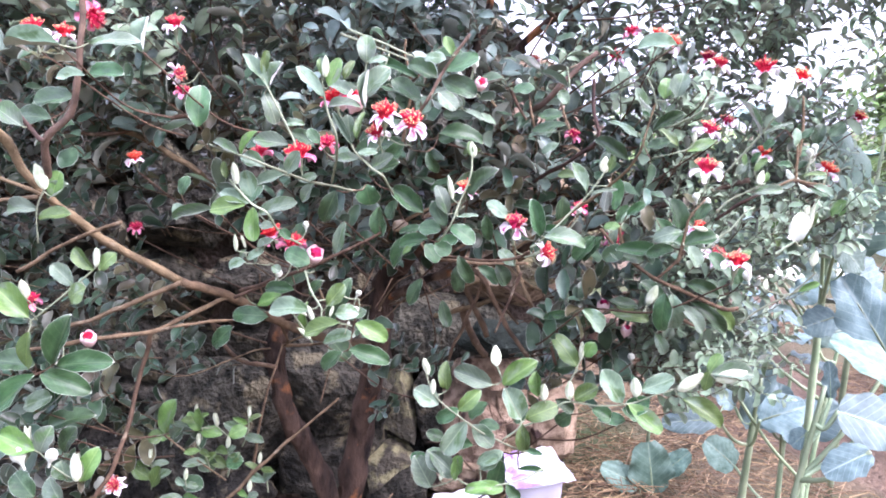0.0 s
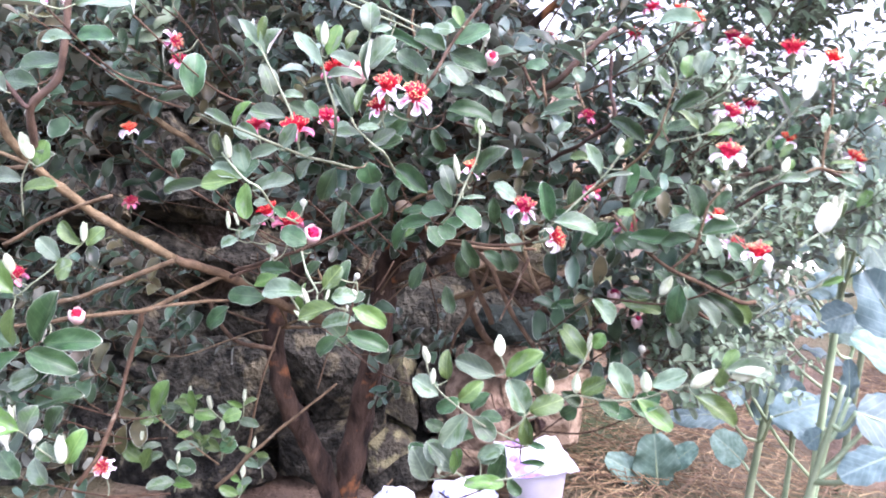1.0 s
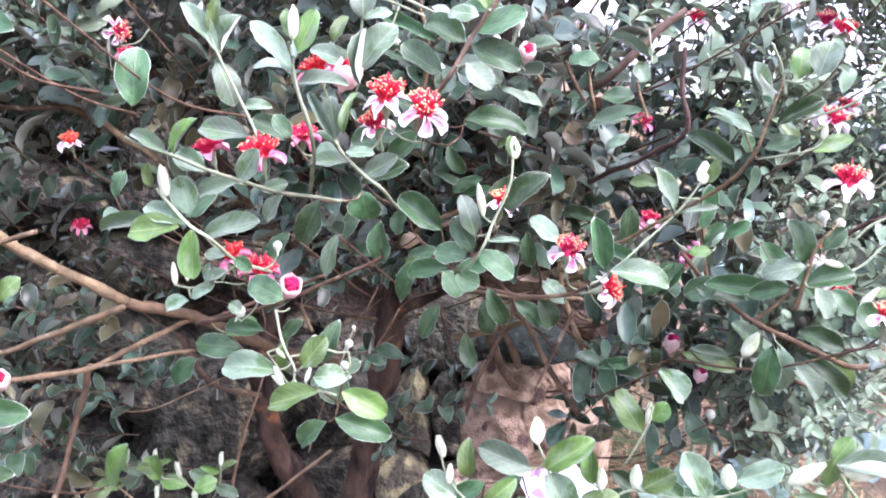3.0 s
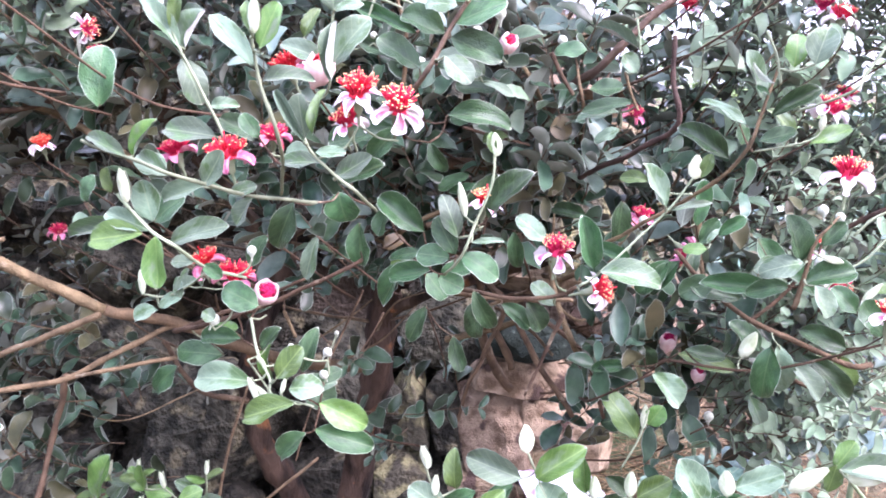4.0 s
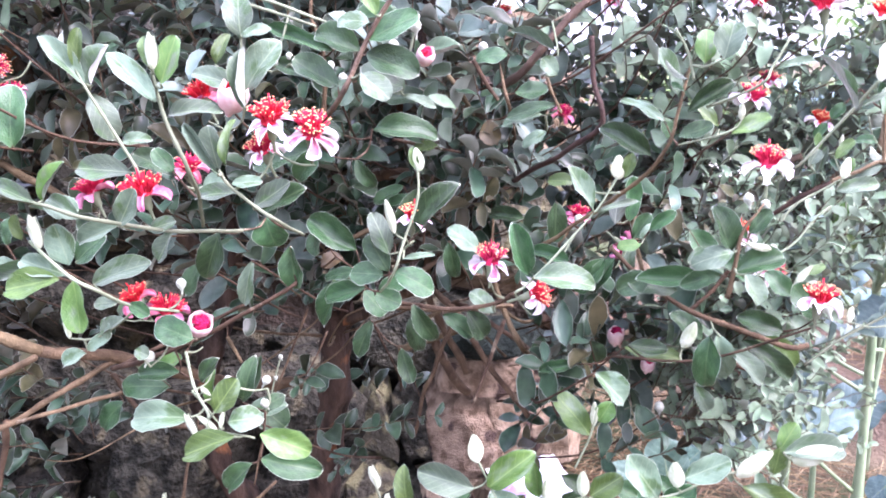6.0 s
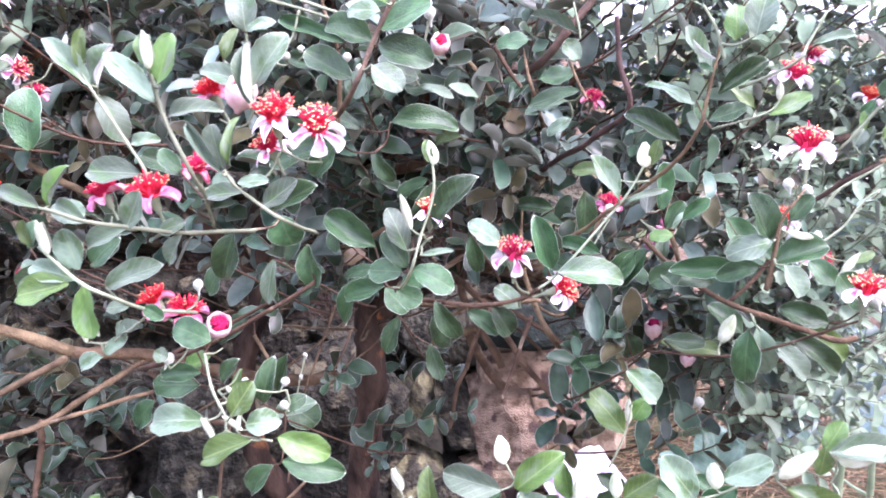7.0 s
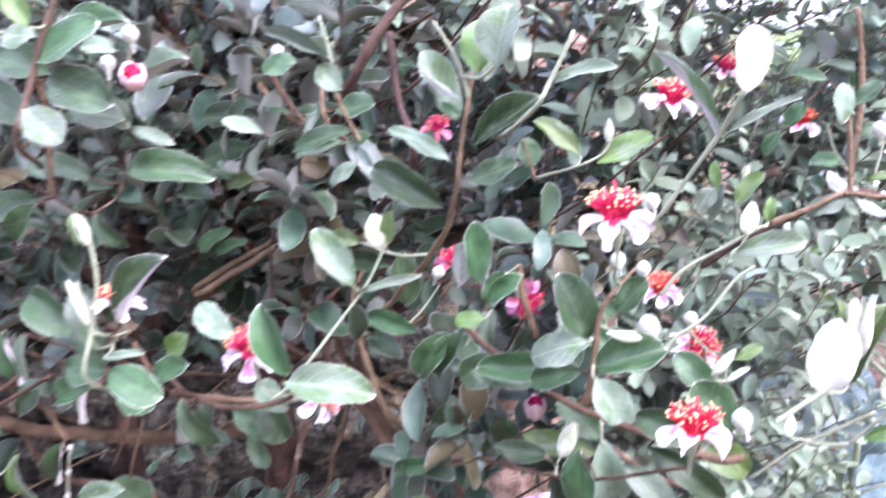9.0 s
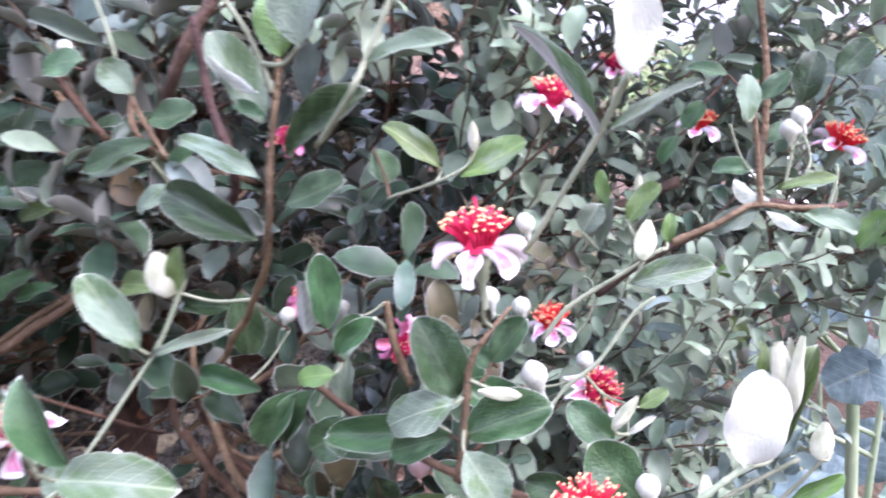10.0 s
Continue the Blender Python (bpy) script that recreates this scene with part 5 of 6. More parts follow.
shoot(0.407, 0.770, 0.886, 0.409, 0.770, 0.915, 7)
shoot(0.405, 0.770, 0.896, 0.403, 0.770, 0.913, 8)
leaf(0.400, 0.780, 0.894, 0.402, 0.780, 0.908, 5, "y")
branch("stem", "p", (0.390, 0.755, 0.877, 1.1), (0.382, 0.755, 0.871, 1.1), (0.372, 0.755, 0.863, 1.2))
shoot(0.433, 0.820, 0.842, 0.435, 0.820, 0.859, 10)
branch("stem", "p", (0.448, 0.850, 0.829, 0.9), (0.436, 0.850, 0.815, 0.9), (0.424, 0.850, 0.803, 1.0))
leaf(0.431, 0.850, 0.806, 0.453, 0.850, 0.818, 8, "y")
branch("branch", "b", (0.437, 0.920, 1.030, 1.5), (0.440, 0.920, 0.985, 1.6), (0.437, 0.920, 0.936, 1.8))
branch("branch", "k", (0.478, 0.920, 0.924, 1.8), (0.457, 0.920, 0.923, 1.9), (0.436, 0.920, 0.927, 2.0), (0.391, 0.920, 0.907, 2.1), (0.358, 0.960, 0.873, 2.2))
bud(0.476, 0.980, 0.963, 4.4)
bud(0.471, 0.980, 0.957, 5.0)
leaf(0.455, 0.930, 0.921, 0.481, 0.930, 0.910, 11, "d")
leaf(0.463, 0.940, 0.930, 0.481, 0.940, 0.934, 6, "m")
leaf(0.466, 0.950, 0.972, 0.472, 0.950, 0.998, 16, "d")
leaf(0.441, 0.930, 0.973, 0.439, 0.930, 0.996, 7, "d")
leaf(0.493, 0.980, 0.983, 0.511, 0.980, 0.999, 17, "d")
leaf(0.430, 0.950, 0.990, 0.410, 0.950, 0.997, 8, "d")
leaf(0.418, 0.950, 0.978, 0.408, 0.950, 0.964, 11, "d")
leaf(0.404, 0.950, 0.961, 0.394, 0.950, 0.947, 9, "d")
branch("stem", "p", (0.475, 0.950, 0.900, 0.9), (0.483, 0.950, 0.927, 0.9), (0.469, 0.950, 0.937, 1.0))
branch("branch", "b", (-0.029, 0.830, 0.963, 2.1), (-0.025, 0.830, 0.997, 1.9), (-0.022, 0.830, 1.022, 1.8), (-0.024, 0.830, 1.043, 1.6), (-0.030, 0.830, 1.061, 1.4), (-0.029, 0.830, 1.078, 1.2))
branch("stem", "p", (-0.091, 0.810, 1.086, 1.4), (-0.048, 0.810, 1.070, 1.2), (-0.013, 0.810, 1.056, 1.0))
branch("stem", "p", (-0.102, 0.820, 1.082, 1.4), (-0.054, 0.820, 1.065, 1.2), (-0.024, 0.820, 1.054, 1.0))
leaf(-0.012, 0.810, 1.014, -0.056, 0.810, 1.027, 15, "d")
leaf(0.006, 0.810, 1.013, 0.040, 0.810, 1.012, 19, "d")
leaf(0.003, 0.800, 1.015, -0.005, 0.800, 0.996, 20, "m")
leaf(-0.013, 0.820, 1.036, -0.063, 0.820, 1.054, 12, "d")
leaf(-0.005, 0.830, 1.050, 0.039, 0.830, 1.064, 18, "d")
leaf(0.018, 0.820, 1.048, 0.037, 0.820, 1.047, 11, "m")
leaf(0.052, 0.820, 1.025, 0.084, 0.820, 1.037, 12, "m")
leaf(0.030, 0.820, 1.020, 0.038, 0.820, 1.002, 13, "m")
leaf(0.040, 0.820, 1.001, 0.065, 0.820, 0.994, 8, "m")
leaf(-0.030, 0.820, 0.964, -0.081, 0.820, 0.947, 24, "d")
leaf(-0.025, 0.810, 0.963, -0.046, 0.810, 0.939, 17, "d")
leaf(-0.002, 0.830, 0.952, 0.011, 0.830, 0.928, 13, "d")
leaf(0.009, 0.850, 0.974, 0.062, 0.850, 0.972, 22, "d")
leaf(-0.015, 0.850, 0.970, -0.049, 0.850, 0.987, 15, "d")
leaf(-0.060, 0.800, 1.030, -0.052, 0.800, 1.046, 7, "y")
leaf(-0.068, 0.800, 1.021, -0.085, 0.800, 1.024, 7, "m")
bud(-0.056, 0.810, 1.029, 3.2)
bud(-0.044, 0.810, 1.033, 2.8)
bud(-0.035, 0.810, 1.028, 2.8)
bud(0.051, 0.820, 1.052, 4.7)
bud(0.034, 0.820, 1.038, 4.4)
branch("stem", "p", (0.030, 0.820, 1.020, 1.0), (0.033, 0.820, 1.028, 1.0), (0.034, 0.820, 1.035, 1.0))
branch("stem", "p", (0.045, 0.820, 1.030, 1.0), (0.048, 0.820, 1.040, 1.0), (0.050, 0.820, 1.049, 1.0))
flower(-0.106, 0.850, 1.005, 0.8, "c", 5, 20)
leaf(0.000, 0.800, 0.885, -0.037, 0.800, 0.910, 22, "d")
leaf(0.031, 0.780, 0.899, 0.058, 0.780, 0.934, 17, "d")
leaf(0.000, 0.800, 0.868, -0.029, 0.800, 0.864, 11, "d")
leaf(-0.012, 0.820, 0.857, -0.042, 0.820, 0.820, 19, "d")
leaf(-0.000, 0.820, 0.846, 0.017, 0.820, 0.826, 21, "d")
leaf(0.008, 0.840, 0.838, 0.037, 0.840, 0.850, 18, "d")
leaf(0.257, 0.860, 0.832, 0.217, 0.860, 0.838, 20, "d")
leaf(0.281, 0.840, 0.799, 0.276, 0.840, 0.750, 23, "d")
leaf(0.221, 0.880, 0.777, 0.255, 0.880, 0.771, 14, "d")
leaf(0.178, 0.900, 0.751, 0.143, 0.900, 0.745, 12, "d")
leaf(0.062, 0.840, 0.819, 0.088, 0.840, 0.800, 16, "d")
leaf(0.040, 0.840, 0.821, 0.038, 0.840, 0.786, 20, "d")
leaf(0.184, 0.800, 0.783, 0.207, 0.800, 0.759, 21, "m")
leaf(0.200, 0.880, 0.856, 0.177, 0.880, 0.825, 19, "d")
leaf(0.208, 0.880, 0.886, 0.211, 0.880, 0.914, 15, "u")
leaf(0.303, 0.860, 0.780, 0.333, 0.860, 0.751, 18, "m")
leaf(0.265, 0.860, 0.857, 0.288, 0.860, 0.862, 18, "m")
leaf(0.282, 0.870, 0.859, 0.319, 0.870, 0.837, 21, "d")
leaf(0.270, 0.880, 0.880, 0.290, 0.880, 0.849, 25, "d")
branch("branch", "b", (0.013, 0.850, 0.825, 2.5), (0.052, 0.850, 0.820, 2.2), (0.087, 0.850, 0.821, 1.9), (0.121, 0.850, 0.823, 1.5))
branch("branch", "b", (0.113, 0.840, 0.814, 1.9), (0.099, 0.840, 0.775, 1.5), (0.085, 0.840, 0.739, 1.2))
branch("branch", "b", (-0.017, 0.860, 0.856, 1.9), (-0.007, 0.860, 0.833, 1.2))
branch("branch", "b", (0.296, 0.900, 0.766, 2.5), (0.321, 0.900, 0.750, 2.0), (0.343, 0.900, 0.742, 1.6))
branch("branch", "b", (0.391, 0.900, 0.915, 1.8), (0.411, 0.900, 0.923, 1.6), (0.428, 0.900, 0.931, 1.5), (0.446, 0.900, 0.928, 1.3), (0.465, 0.900, 0.927, 1.1))
branch("branch", "b", (0.432, 0.900, 0.930, 1.5), (0.431, 0.900, 0.948, 1.3), (0.430, 0.900, 0.974, 1.2), (0.431, 0.900, 0.989, 1.0))
branch("stem", "p", (0.448, 0.920, 0.931, 0.9), (0.452, 0.920, 0.951, 0.8), (0.454, 0.920, 0.964, 0.7))
branch("stem", "p", (0.469, 0.920, 0.922, 0.9), (0.473, 0.920, 0.936, 0.8), (0.473, 0.920, 0.944, 0.7))
branch("stem", "p", (0.437, 0.910, 0.935, 0.8), (0.426, 0.910, 0.952, 0.7), (0.421, 0.910, 0.969, 0.6))
leaf(0.432, 0.900, 0.928, 0.409, 0.900, 0.922, 12, "m")
leaf(0.434, 0.900, 0.928, 0.454, 0.900, 0.918, 7, "u")
leaf(0.452, 0.900, 0.925, 0.476, 0.900, 0.914, 11, "m")
leaf(0.431, 0.910, 0.946, 0.413, 0.910, 0.948, 10, "d")
leaf(0.442, 0.910, 0.936, 0.471, 0.910, 0.942, 6, "y")
leaf(0.436, 0.900, 0.932, 0.418, 0.900, 0.941, 9, "u")
leaf(0.424, 0.890, 0.971, 0.425, 0.890, 0.992, 12, "m")
leaf(0.432, 0.900, 0.979, 0.446, 0.900, 0.990, 10, "d")
leaf(0.437, 0.920, 0.958, 0.454, 0.920, 0.966, 10, "d")
leaf(0.514, 1.000, 0.879, 0.531, 1.000, 0.899, 20, "y")
bud(0.448, 0.910, 0.964, 4.5)
bud(0.453, 0.910, 0.970, 4.2)
leaf(0.428, 0.950, 0.859, 0.437, 0.950, 0.843, 9, "y")
leaf(0.438, 0.980, 0.884, 0.430, 0.980, 0.862, 15, "y")
leaf(0.048, 0.770, 0.583, 0.020, 0.770, 0.613, 21, "m")
leaf(0.049, 0.760, 0.585, 0.051, 0.760, 0.613, 10, "y")
leaf(0.073, 0.780, 0.598, 0.101, 0.780, 0.615, 16, "m")
leaf(0.102, 0.820, 0.597, 0.093, 0.820, 0.557, 20, "d")
leaf(0.060, 0.760, 0.573, 0.089, 0.760, 0.583, 14, "y")
leaf(0.124, 0.850, 0.590, 0.149, 0.850, 0.584, 8, "d")
leaf(0.121, 0.850, 0.563, 0.152, 0.850, 0.564, 8, "d")
leaf(0.107, 0.820, 0.556, 0.123, 0.820, 0.538, 15, "d")
leaf(0.045, 0.860, 0.632, 0.014, 0.860, 0.614, 18, "d")
leaf(0.080, 0.860, 0.643, 0.057, 0.860, 0.621, 17, "d")
leaf(0.096, 0.850, 0.616, 0.069, 0.850, 0.618, 17, "d")
leaf(0.129, 0.870, 0.635, 0.111, 0.870, 0.618, 17, "d")
leaf(0.185, 0.900, 0.620, 0.166, 0.900, 0.604, 20, "d")
leaf(0.211, 0.900, 0.629, 0.236, 0.900, 0.617, 20, "d")
leaf(0.258, 0.920, 0.609, 0.222, 0.920, 0.612, 18, "d")
leaf(0.027, 0.860, 0.590, 0.003, 0.860, 0.599, 16, "d")
leaf(0.064, 0.840, 0.594, 0.029, 0.840, 0.595, 17, "d")
leaf(0.013, 0.820, 0.575, -0.010, 0.820, 0.585, 17, "d")
leaf(0.164, 0.900, 0.639, 0.189, 0.900, 0.624, 16, "d")
leaf(0.277, 0.920, 0.610, 0.253, 0.920, 0.625, 16, "d")
branch("branch", "b", (-0.022, 0.950, 0.861, 3.0), (0.021, 0.950, 0.882, 2.8), (0.053, 0.950, 0.898, 2.5))
branch("branch", "b", (0.045, 0.970, 0.920, 1.5), (0.038, 0.970, 0.887, 1.4), (0.031, 0.970, 0.844, 1.2))
branch("branch", "b", (0.022, 1.120, 0.826, 4.5), (0.019, 1.120, 0.785, 4.5), (0.026, 1.120, 0.733, 4.5), (0.062, 1.120, 0.654, 4.5))
branch("branch", "b", (0.039, 1.100, 0.738, 2.2), (0.082, 1.100, 0.712, 2.0), (0.111, 1.100, 0.683, 1.8))
branch("branch", "b", (-0.026, 1.150, 0.676, 4.5), (0.021, 1.150, 0.689, 4.2), (0.068, 1.150, 0.708, 4.0))
branch("branch", "b", (0.010, 1.100, 0.729, 2.5), (0.054, 1.100, 0.748, 2.0))
branch("branch", "b", (0.235, 0.950, 0.879, 2.5), (0.238, 0.950, 0.852, 2.4), (0.244, 0.950, 0.826, 2.2))
branch("branch", "b", (0.090, 0.900, 1.026, 2.0), (0.099, 0.900, 1.010, 1.8), (0.111, 0.900, 0.992, 1.5))
branch("branch", "b", (0.150, 0.860, 1.012, 1.3), (0.155, 0.860, 0.997, 1.2), (0.162, 0.860, 0.982, 1.1))
branch("stem", "p", (0.154, 0.840, 1.052, 0.7), (0.157, 0.840, 1.036, 0.7), (0.158, 0.840, 1.026, 0.7))
branch("branch", "b", (0.012, 0.940, 0.958, 1.5), (0.041, 0.940, 0.951, 1.4), (0.075, 0.940, 0.944, 1.2))
leaf(0.161, 0.920, 0.900, 0.160, 0.920, 0.861, 21, "d")
leaf(0.133, 0.970, 0.875, 0.098, 0.970, 0.879, 16, "d")
leaf(0.170, 0.970, 0.740, 0.173, 0.970, 0.766, 15, "d")
leaf(0.156, 0.840, 1.030, 0.124, 0.840, 1.046, 9, "m")
leaf(0.158, 0.850, 1.012, 0.146, 0.850, 1.025, 14, "m")
leaf(0.120, 0.880, 1.029, 0.093, 0.880, 1.030, 16, "d")
leaf(0.157, 0.860, 0.989, 0.117, 0.860, 0.980, 13, "d")
leaf(0.149, 0.870, 0.980, 0.114, 0.870, 0.975, 11, "m")
leaf(0.151, 0.880, 0.966, 0.130, 0.880, 0.956, 11, "m")
leaf(0.059, 0.950, 0.947, 0.019, 0.950, 0.958, 19, "u")
leaf(0.055, 0.930, 0.952, 0.032, 0.930, 0.946, 13, "y")
leaf(0.125, 0.920, 0.997, 0.154, 0.920, 0.998, 18, "d")
leaf(0.145, 0.930, 0.978, 0.127, 0.930, 0.969, 12, "d")
leaf(0.043, 0.970, 0.995, 0.000, 0.970, 0.994, 21, "d")
leaf(0.033, 0.970, 0.972, -0.004, 0.970, 0.962, 21, "d")
leaf(0.250, 0.900, 0.973, 0.257, 0.900, 0.956, 15, "d")
leaf(0.018, 0.950, 0.913, -0.010, 0.950, 0.896, 14, "d")
leaf(0.030, 0.950, 0.903, -0.002, 0.950, 0.896, 10, "d")
branch("branch", "b", (-0.263, 0.900, 0.749, 2.2), (-0.206, 0.900, 0.776, 2.0), (-0.168, 0.900, 0.793, 1.8), (-0.128, 0.900, 0.813, 1.6))
branch("branch", "b", (-0.158, 0.920, 0.773, 1.9), (-0.146, 0.920, 0.746, 1.6))
branch("branch", "b", (-0.048, 0.880, 0.791, 1.0), (-0.057, 0.880, 0.772, 0.9), (-0.071, 0.880, 0.750, 0.7))
branch("stem", "p", (-0.168, 0.850, 0.746, 1.0), (-0.155, 0.850, 0.729, 0.9), (-0.142, 0.850, 0.709, 0.8))
branch("branch", "b", (0.017, 1.160, 0.692, 6.8), (0.029, 1.160, 0.657, 6.2), (0.061, 1.160, 0.611, 5.6))
leaf(-0.151, 0.860, 0.861, -0.170, 0.860, 0.834, 20, "d")
leaf(-0.105, 0.860, 0.863, -0.117, 0.860, 0.823, 15, "m")
leaf(-0.234, 0.900, 0.797, -0.223, 0.900, 0.820, 9, "m")
leaf(-0.254, 0.900, 0.799, -0.246, 0.900, 0.815, 9, "m")
leaf(-0.239, 0.920, 0.736, -0.203, 0.920, 0.752, 21, "y")
leaf(-0.222, 0.920, 0.721, -0.275, 0.920, 0.724, 26, "d")
leaf(-0.159, 0.880, 0.754, -0.163, 0.880, 0.711, 14, "y")
leaf(-0.111, 0.880, 0.768, -0.130, 0.880, 0.729, 18, "d")
leaf(-0.147, 0.920, 0.688, -0.106, 0.920, 0.703, 20, "m")
leaf(-0.152, 0.970, 0.680, -0.125, 0.970, 0.651, 33, "d")
leaf(-0.055, 0.950, 0.810, -0.036, 0.950, 0.828, 20, "y")
leaf(0.151, 1.020, 0.738, 0.146, 1.020, 0.707, 17, "d")
leaf(0.159, 1.020, 0.716, 0.188, 1.020, 0.694, 18, "d")
leaf(0.200, 1.000, 0.739, 0.210, 1.000, 0.710, 24, "d")
leaf(0.158, 1.020, 0.683, 0.177, 1.020, 0.659, 21, "d")
leaf(0.164, 1.000, 0.647, 0.192, 1.000, 0.657, 25, "d")
leaf(-0.273, 0.920, 0.704, -0.310, 0.920, 0.672, 24, "d")
leaf(-0.163, 0.930, 0.792, -0.207, 0.930, 0.764, 20, "d")
bud(-0.087, 0.860, 0.775, 2.0)
bud(-0.093, 0.860, 0.755, 1.8)
bud(-0.099, 0.860, 0.735, 2.0)
branch("stem", "p", (-0.087, 0.860, 0.774, 0.7), (-0.095, 0.860, 0.751, 0.7), (-0.104, 0.860, 0.720, 0.7))
shoot(-0.136, 0.820, 0.723, -0.152, 0.820, 0.737, 6)
shoot(-0.155, 0.840, 0.754, -0.147, 0.840, 0.746, 5)



def sprig(x, y, z, h, lean):
    """A young upright shoot with two pairs of bright leaves and a felted tip, h metres high."""
    tip = Vector((x + lean * h, y - 0.01, z + h))
    foot = Vector((x, y, z))
    branch("stem", "p", (*foot, 1.1), (*((foot + tip) / 2 + Vector((0.004, 0, 0))), 1.0), (*tip, 0.8))
    for k, (s, ln) in enumerate(((0.35, lr.uniform(0.024, 0.034)), (0.8, lr.uniform(0.016, 0.026)))):
        q = foot.lerp(tip, s)
        for sg in (1, -1):
            a = lr.uniform(-0.1, 1.1)
            leaf(*q, q.x + sg * ln * math.cos(a), q.y + lr.uniform(-0.02, 0.012), q.z + ln * math.sin(a), ln * lr.uniform(420, 620), "y" if lr.random() < 0.7 else "m")
    shoot(*tip, tip.x + 0.003, tip.y - 0.002, tip.z + 0.02, lr.uniform(6, 9))


for x, y, z, h, lean in ((-0.392, 0.97, 0.5, 0.05, 0.2), (-0.343, 0.97, 0.515, 0.04, -0.1), (-0.29, 0.99, 0.5, 0.05, 0.3), (-0.327, 0.96, 0.47, 0.045, -0.3), (-0.414, 0.95, 0.44, 0.05, 0.1),
                         (-0.366, 0.95, 0.415, 0.05, 0.2), (-0.309, 0.98, 0.455, 0.05, 0.1), (-0.25, 0.99, 0.43, 0.05, -0.2), (-0.28, 0.96, 0.4, 0.05, 0.3)):
    sprig(x, y, z, h, lean)

branch("branch", "b", (0.101, 1.020, 0.875, 0.6), (0.102, 0.970, 0.850, 2.0), (0.105, 0.970, 0.801, 2.6), (0.130, 0.970, 0.742, 3.0), (0.146, 1.110, 0.686, 3.6))
branch("branch", "b", (0.071, 1.030, 0.915, 0.6), (0.033, 0.980, 0.895, 2.0), (-0.042, 0.980, 0.856, 2.6), (-0.087, 1.120, 0.813, 3.1))
branch("branch", "b", (0.084, 1.030, 0.799, 0.6), (0.100, 0.980, 0.788, 1.4), (0.133, 0.980, 0.766, 1.8), (0.152, 1.120, 0.732, 2.2))
branch("branch", "b", (0.074, 1.070, 0.846, 0.6), (0.052, 1.020, 0.831, 2.4), (0.009, 1.020, 0.803, 3.0), (-0.017, 1.160, 0.766, 3.6))
branch("branch", "b", (0.043, 1.000, 1.047, 0.6), (0.056, 0.950, 1.028, 1.5), (0.081, 0.950, 0.990, 2.0), (0.096, 1.090, 0.947, 2.4))
branch("branch", "b", (0.111, 0.980, 1.031, 0.6), (0.114, 0.930, 1.014, 1.2), (0.121, 0.930, 0.979, 1.8), (0.125, 1.070, 0.938, 2.2))
branch("branch", "b", (0.193, 1.040, 0.875, 0.6), (0.179, 0.990, 0.860, 1.5), (0.151, 0.990, 0.830, 2.2), (0.116, 0.990, 0.807, 2.6), (0.094, 1.130, 0.774, 3.1))

# trunks that rise from one stool
branch("trunk", "t", (-0.21, 1.33, -0.05, 30), (-0.205, 1.31, 0.2, 25), (-0.17, 1.28, 0.44, 22), (-0.135, 1.255, 0.6, 20), (-0.127, 1.25, 0.7, 19), (-0.08, 1.22, 0.77, 18),
       (-0.02, 1.2, 0.86, 13), (0.0, 1.15, 1.0, 8), (0.04, 1.2, 1.15, 6), (0.05, 1.22, 1.3, 4), sides=12, wob=0.3, label="reddish-brown flaking trunk")
branch("trunk", "t", (-0.19, 1.34, 0.1, 22), (-0.245, 1.23, 0.36, 18), (-0.285, 1.17, 0.5, 17), (-0.295, 1.17, 0.62, 16), (-0.26, 1.2, 0.75, 14), (-0.25, 1.2, 1.0, 10), (-0.3, 1.2, 1.25, 5),
       sides=12, wob=0.3, label="orange-brown peeling trunk")
branch("limb", "t", (-0.1, 1.24, 0.72, 11), (-0.09, 1.15, 0.9, 8), (-0.08, 1.12, 0.97, 6.5), (-0.1, 1.08, 1.1, 5), (-0.16, 1.03, 1.22, 3), sides=9, wob=0.2)
branch("limb", "t", (-0.12, 1.25, 0.68, 8), (0.0, 1.22, 0.74, 7), (0.14, 1.16, 0.8, 6), (0.28, 1.1, 0.86, 5), (0.42, 1.05, 0.92, 3.5), sides=9, wob=0.2)
branch("limb", "t", (-0.26, 1.2, 0.75, 11), (-0.4, 1.15, 0.95, 9), (-0.5, 1.1, 1.1, 6), (-0.6, 1.0, 1.2, 4), sides=9, wob=0.2)
branch("limb", "t", (0.0, 1.16, 1.0, 7), (0.15, 1.15, 1.15, 5.5), (0.3, 1.13, 1.2, 4.5), (0.45, 1.1, 1.22, 3), sides=9, wob=0.2)

# stalks that join leaves, buds and flowers to the nearest wood, or run back into the crown
stalks, feet_wood = (Bag(), Bag()), list(WOOD)
sr = random.Random(23)
for foot, kind in FEET:
    near = min(feet_wood, key=lambda q: (q - foot).length_squared)
    gap = (near - foot).length
    if gap < 0.007:
        continue
    if gap < 0.045:
        end, r = near, 0.0008
    else:
        d = Vector((-0.1 + sr.uniform(-0.2, 0.2), 1.3, foot.z - 0.3)) - foot
        end, r = foot + d.normalized() * sr.uniform(0.16, 0.24), 0.0012
    sag = Vector((sr.uniform(-0.12, 0.12), 0.1, -0.12)) * (end - foot).length
    line = smooth_line([(*foot, r * 0.8), (*((foot + end) / 2 + sag), r), (*end, r * 1.25)], 5)
    feet_wood.extend(Vector(q[:3]) for q in line[::2])
    tube(stalks[0 if kind in "nmy" and r < 0.001 else 1], line, 5)
part("leaf_stalk_mass", stalks[0].mesh("leaf_stalk_mass", [TWIG_PALE]), shrub, "pale felted leaf stalks", SH, "stuff")
part("side_twig_mass", stalks[1].mesh("side_twig_mass", [TWIG]), shrub, "thin brown side twigs", SH, "stuff")

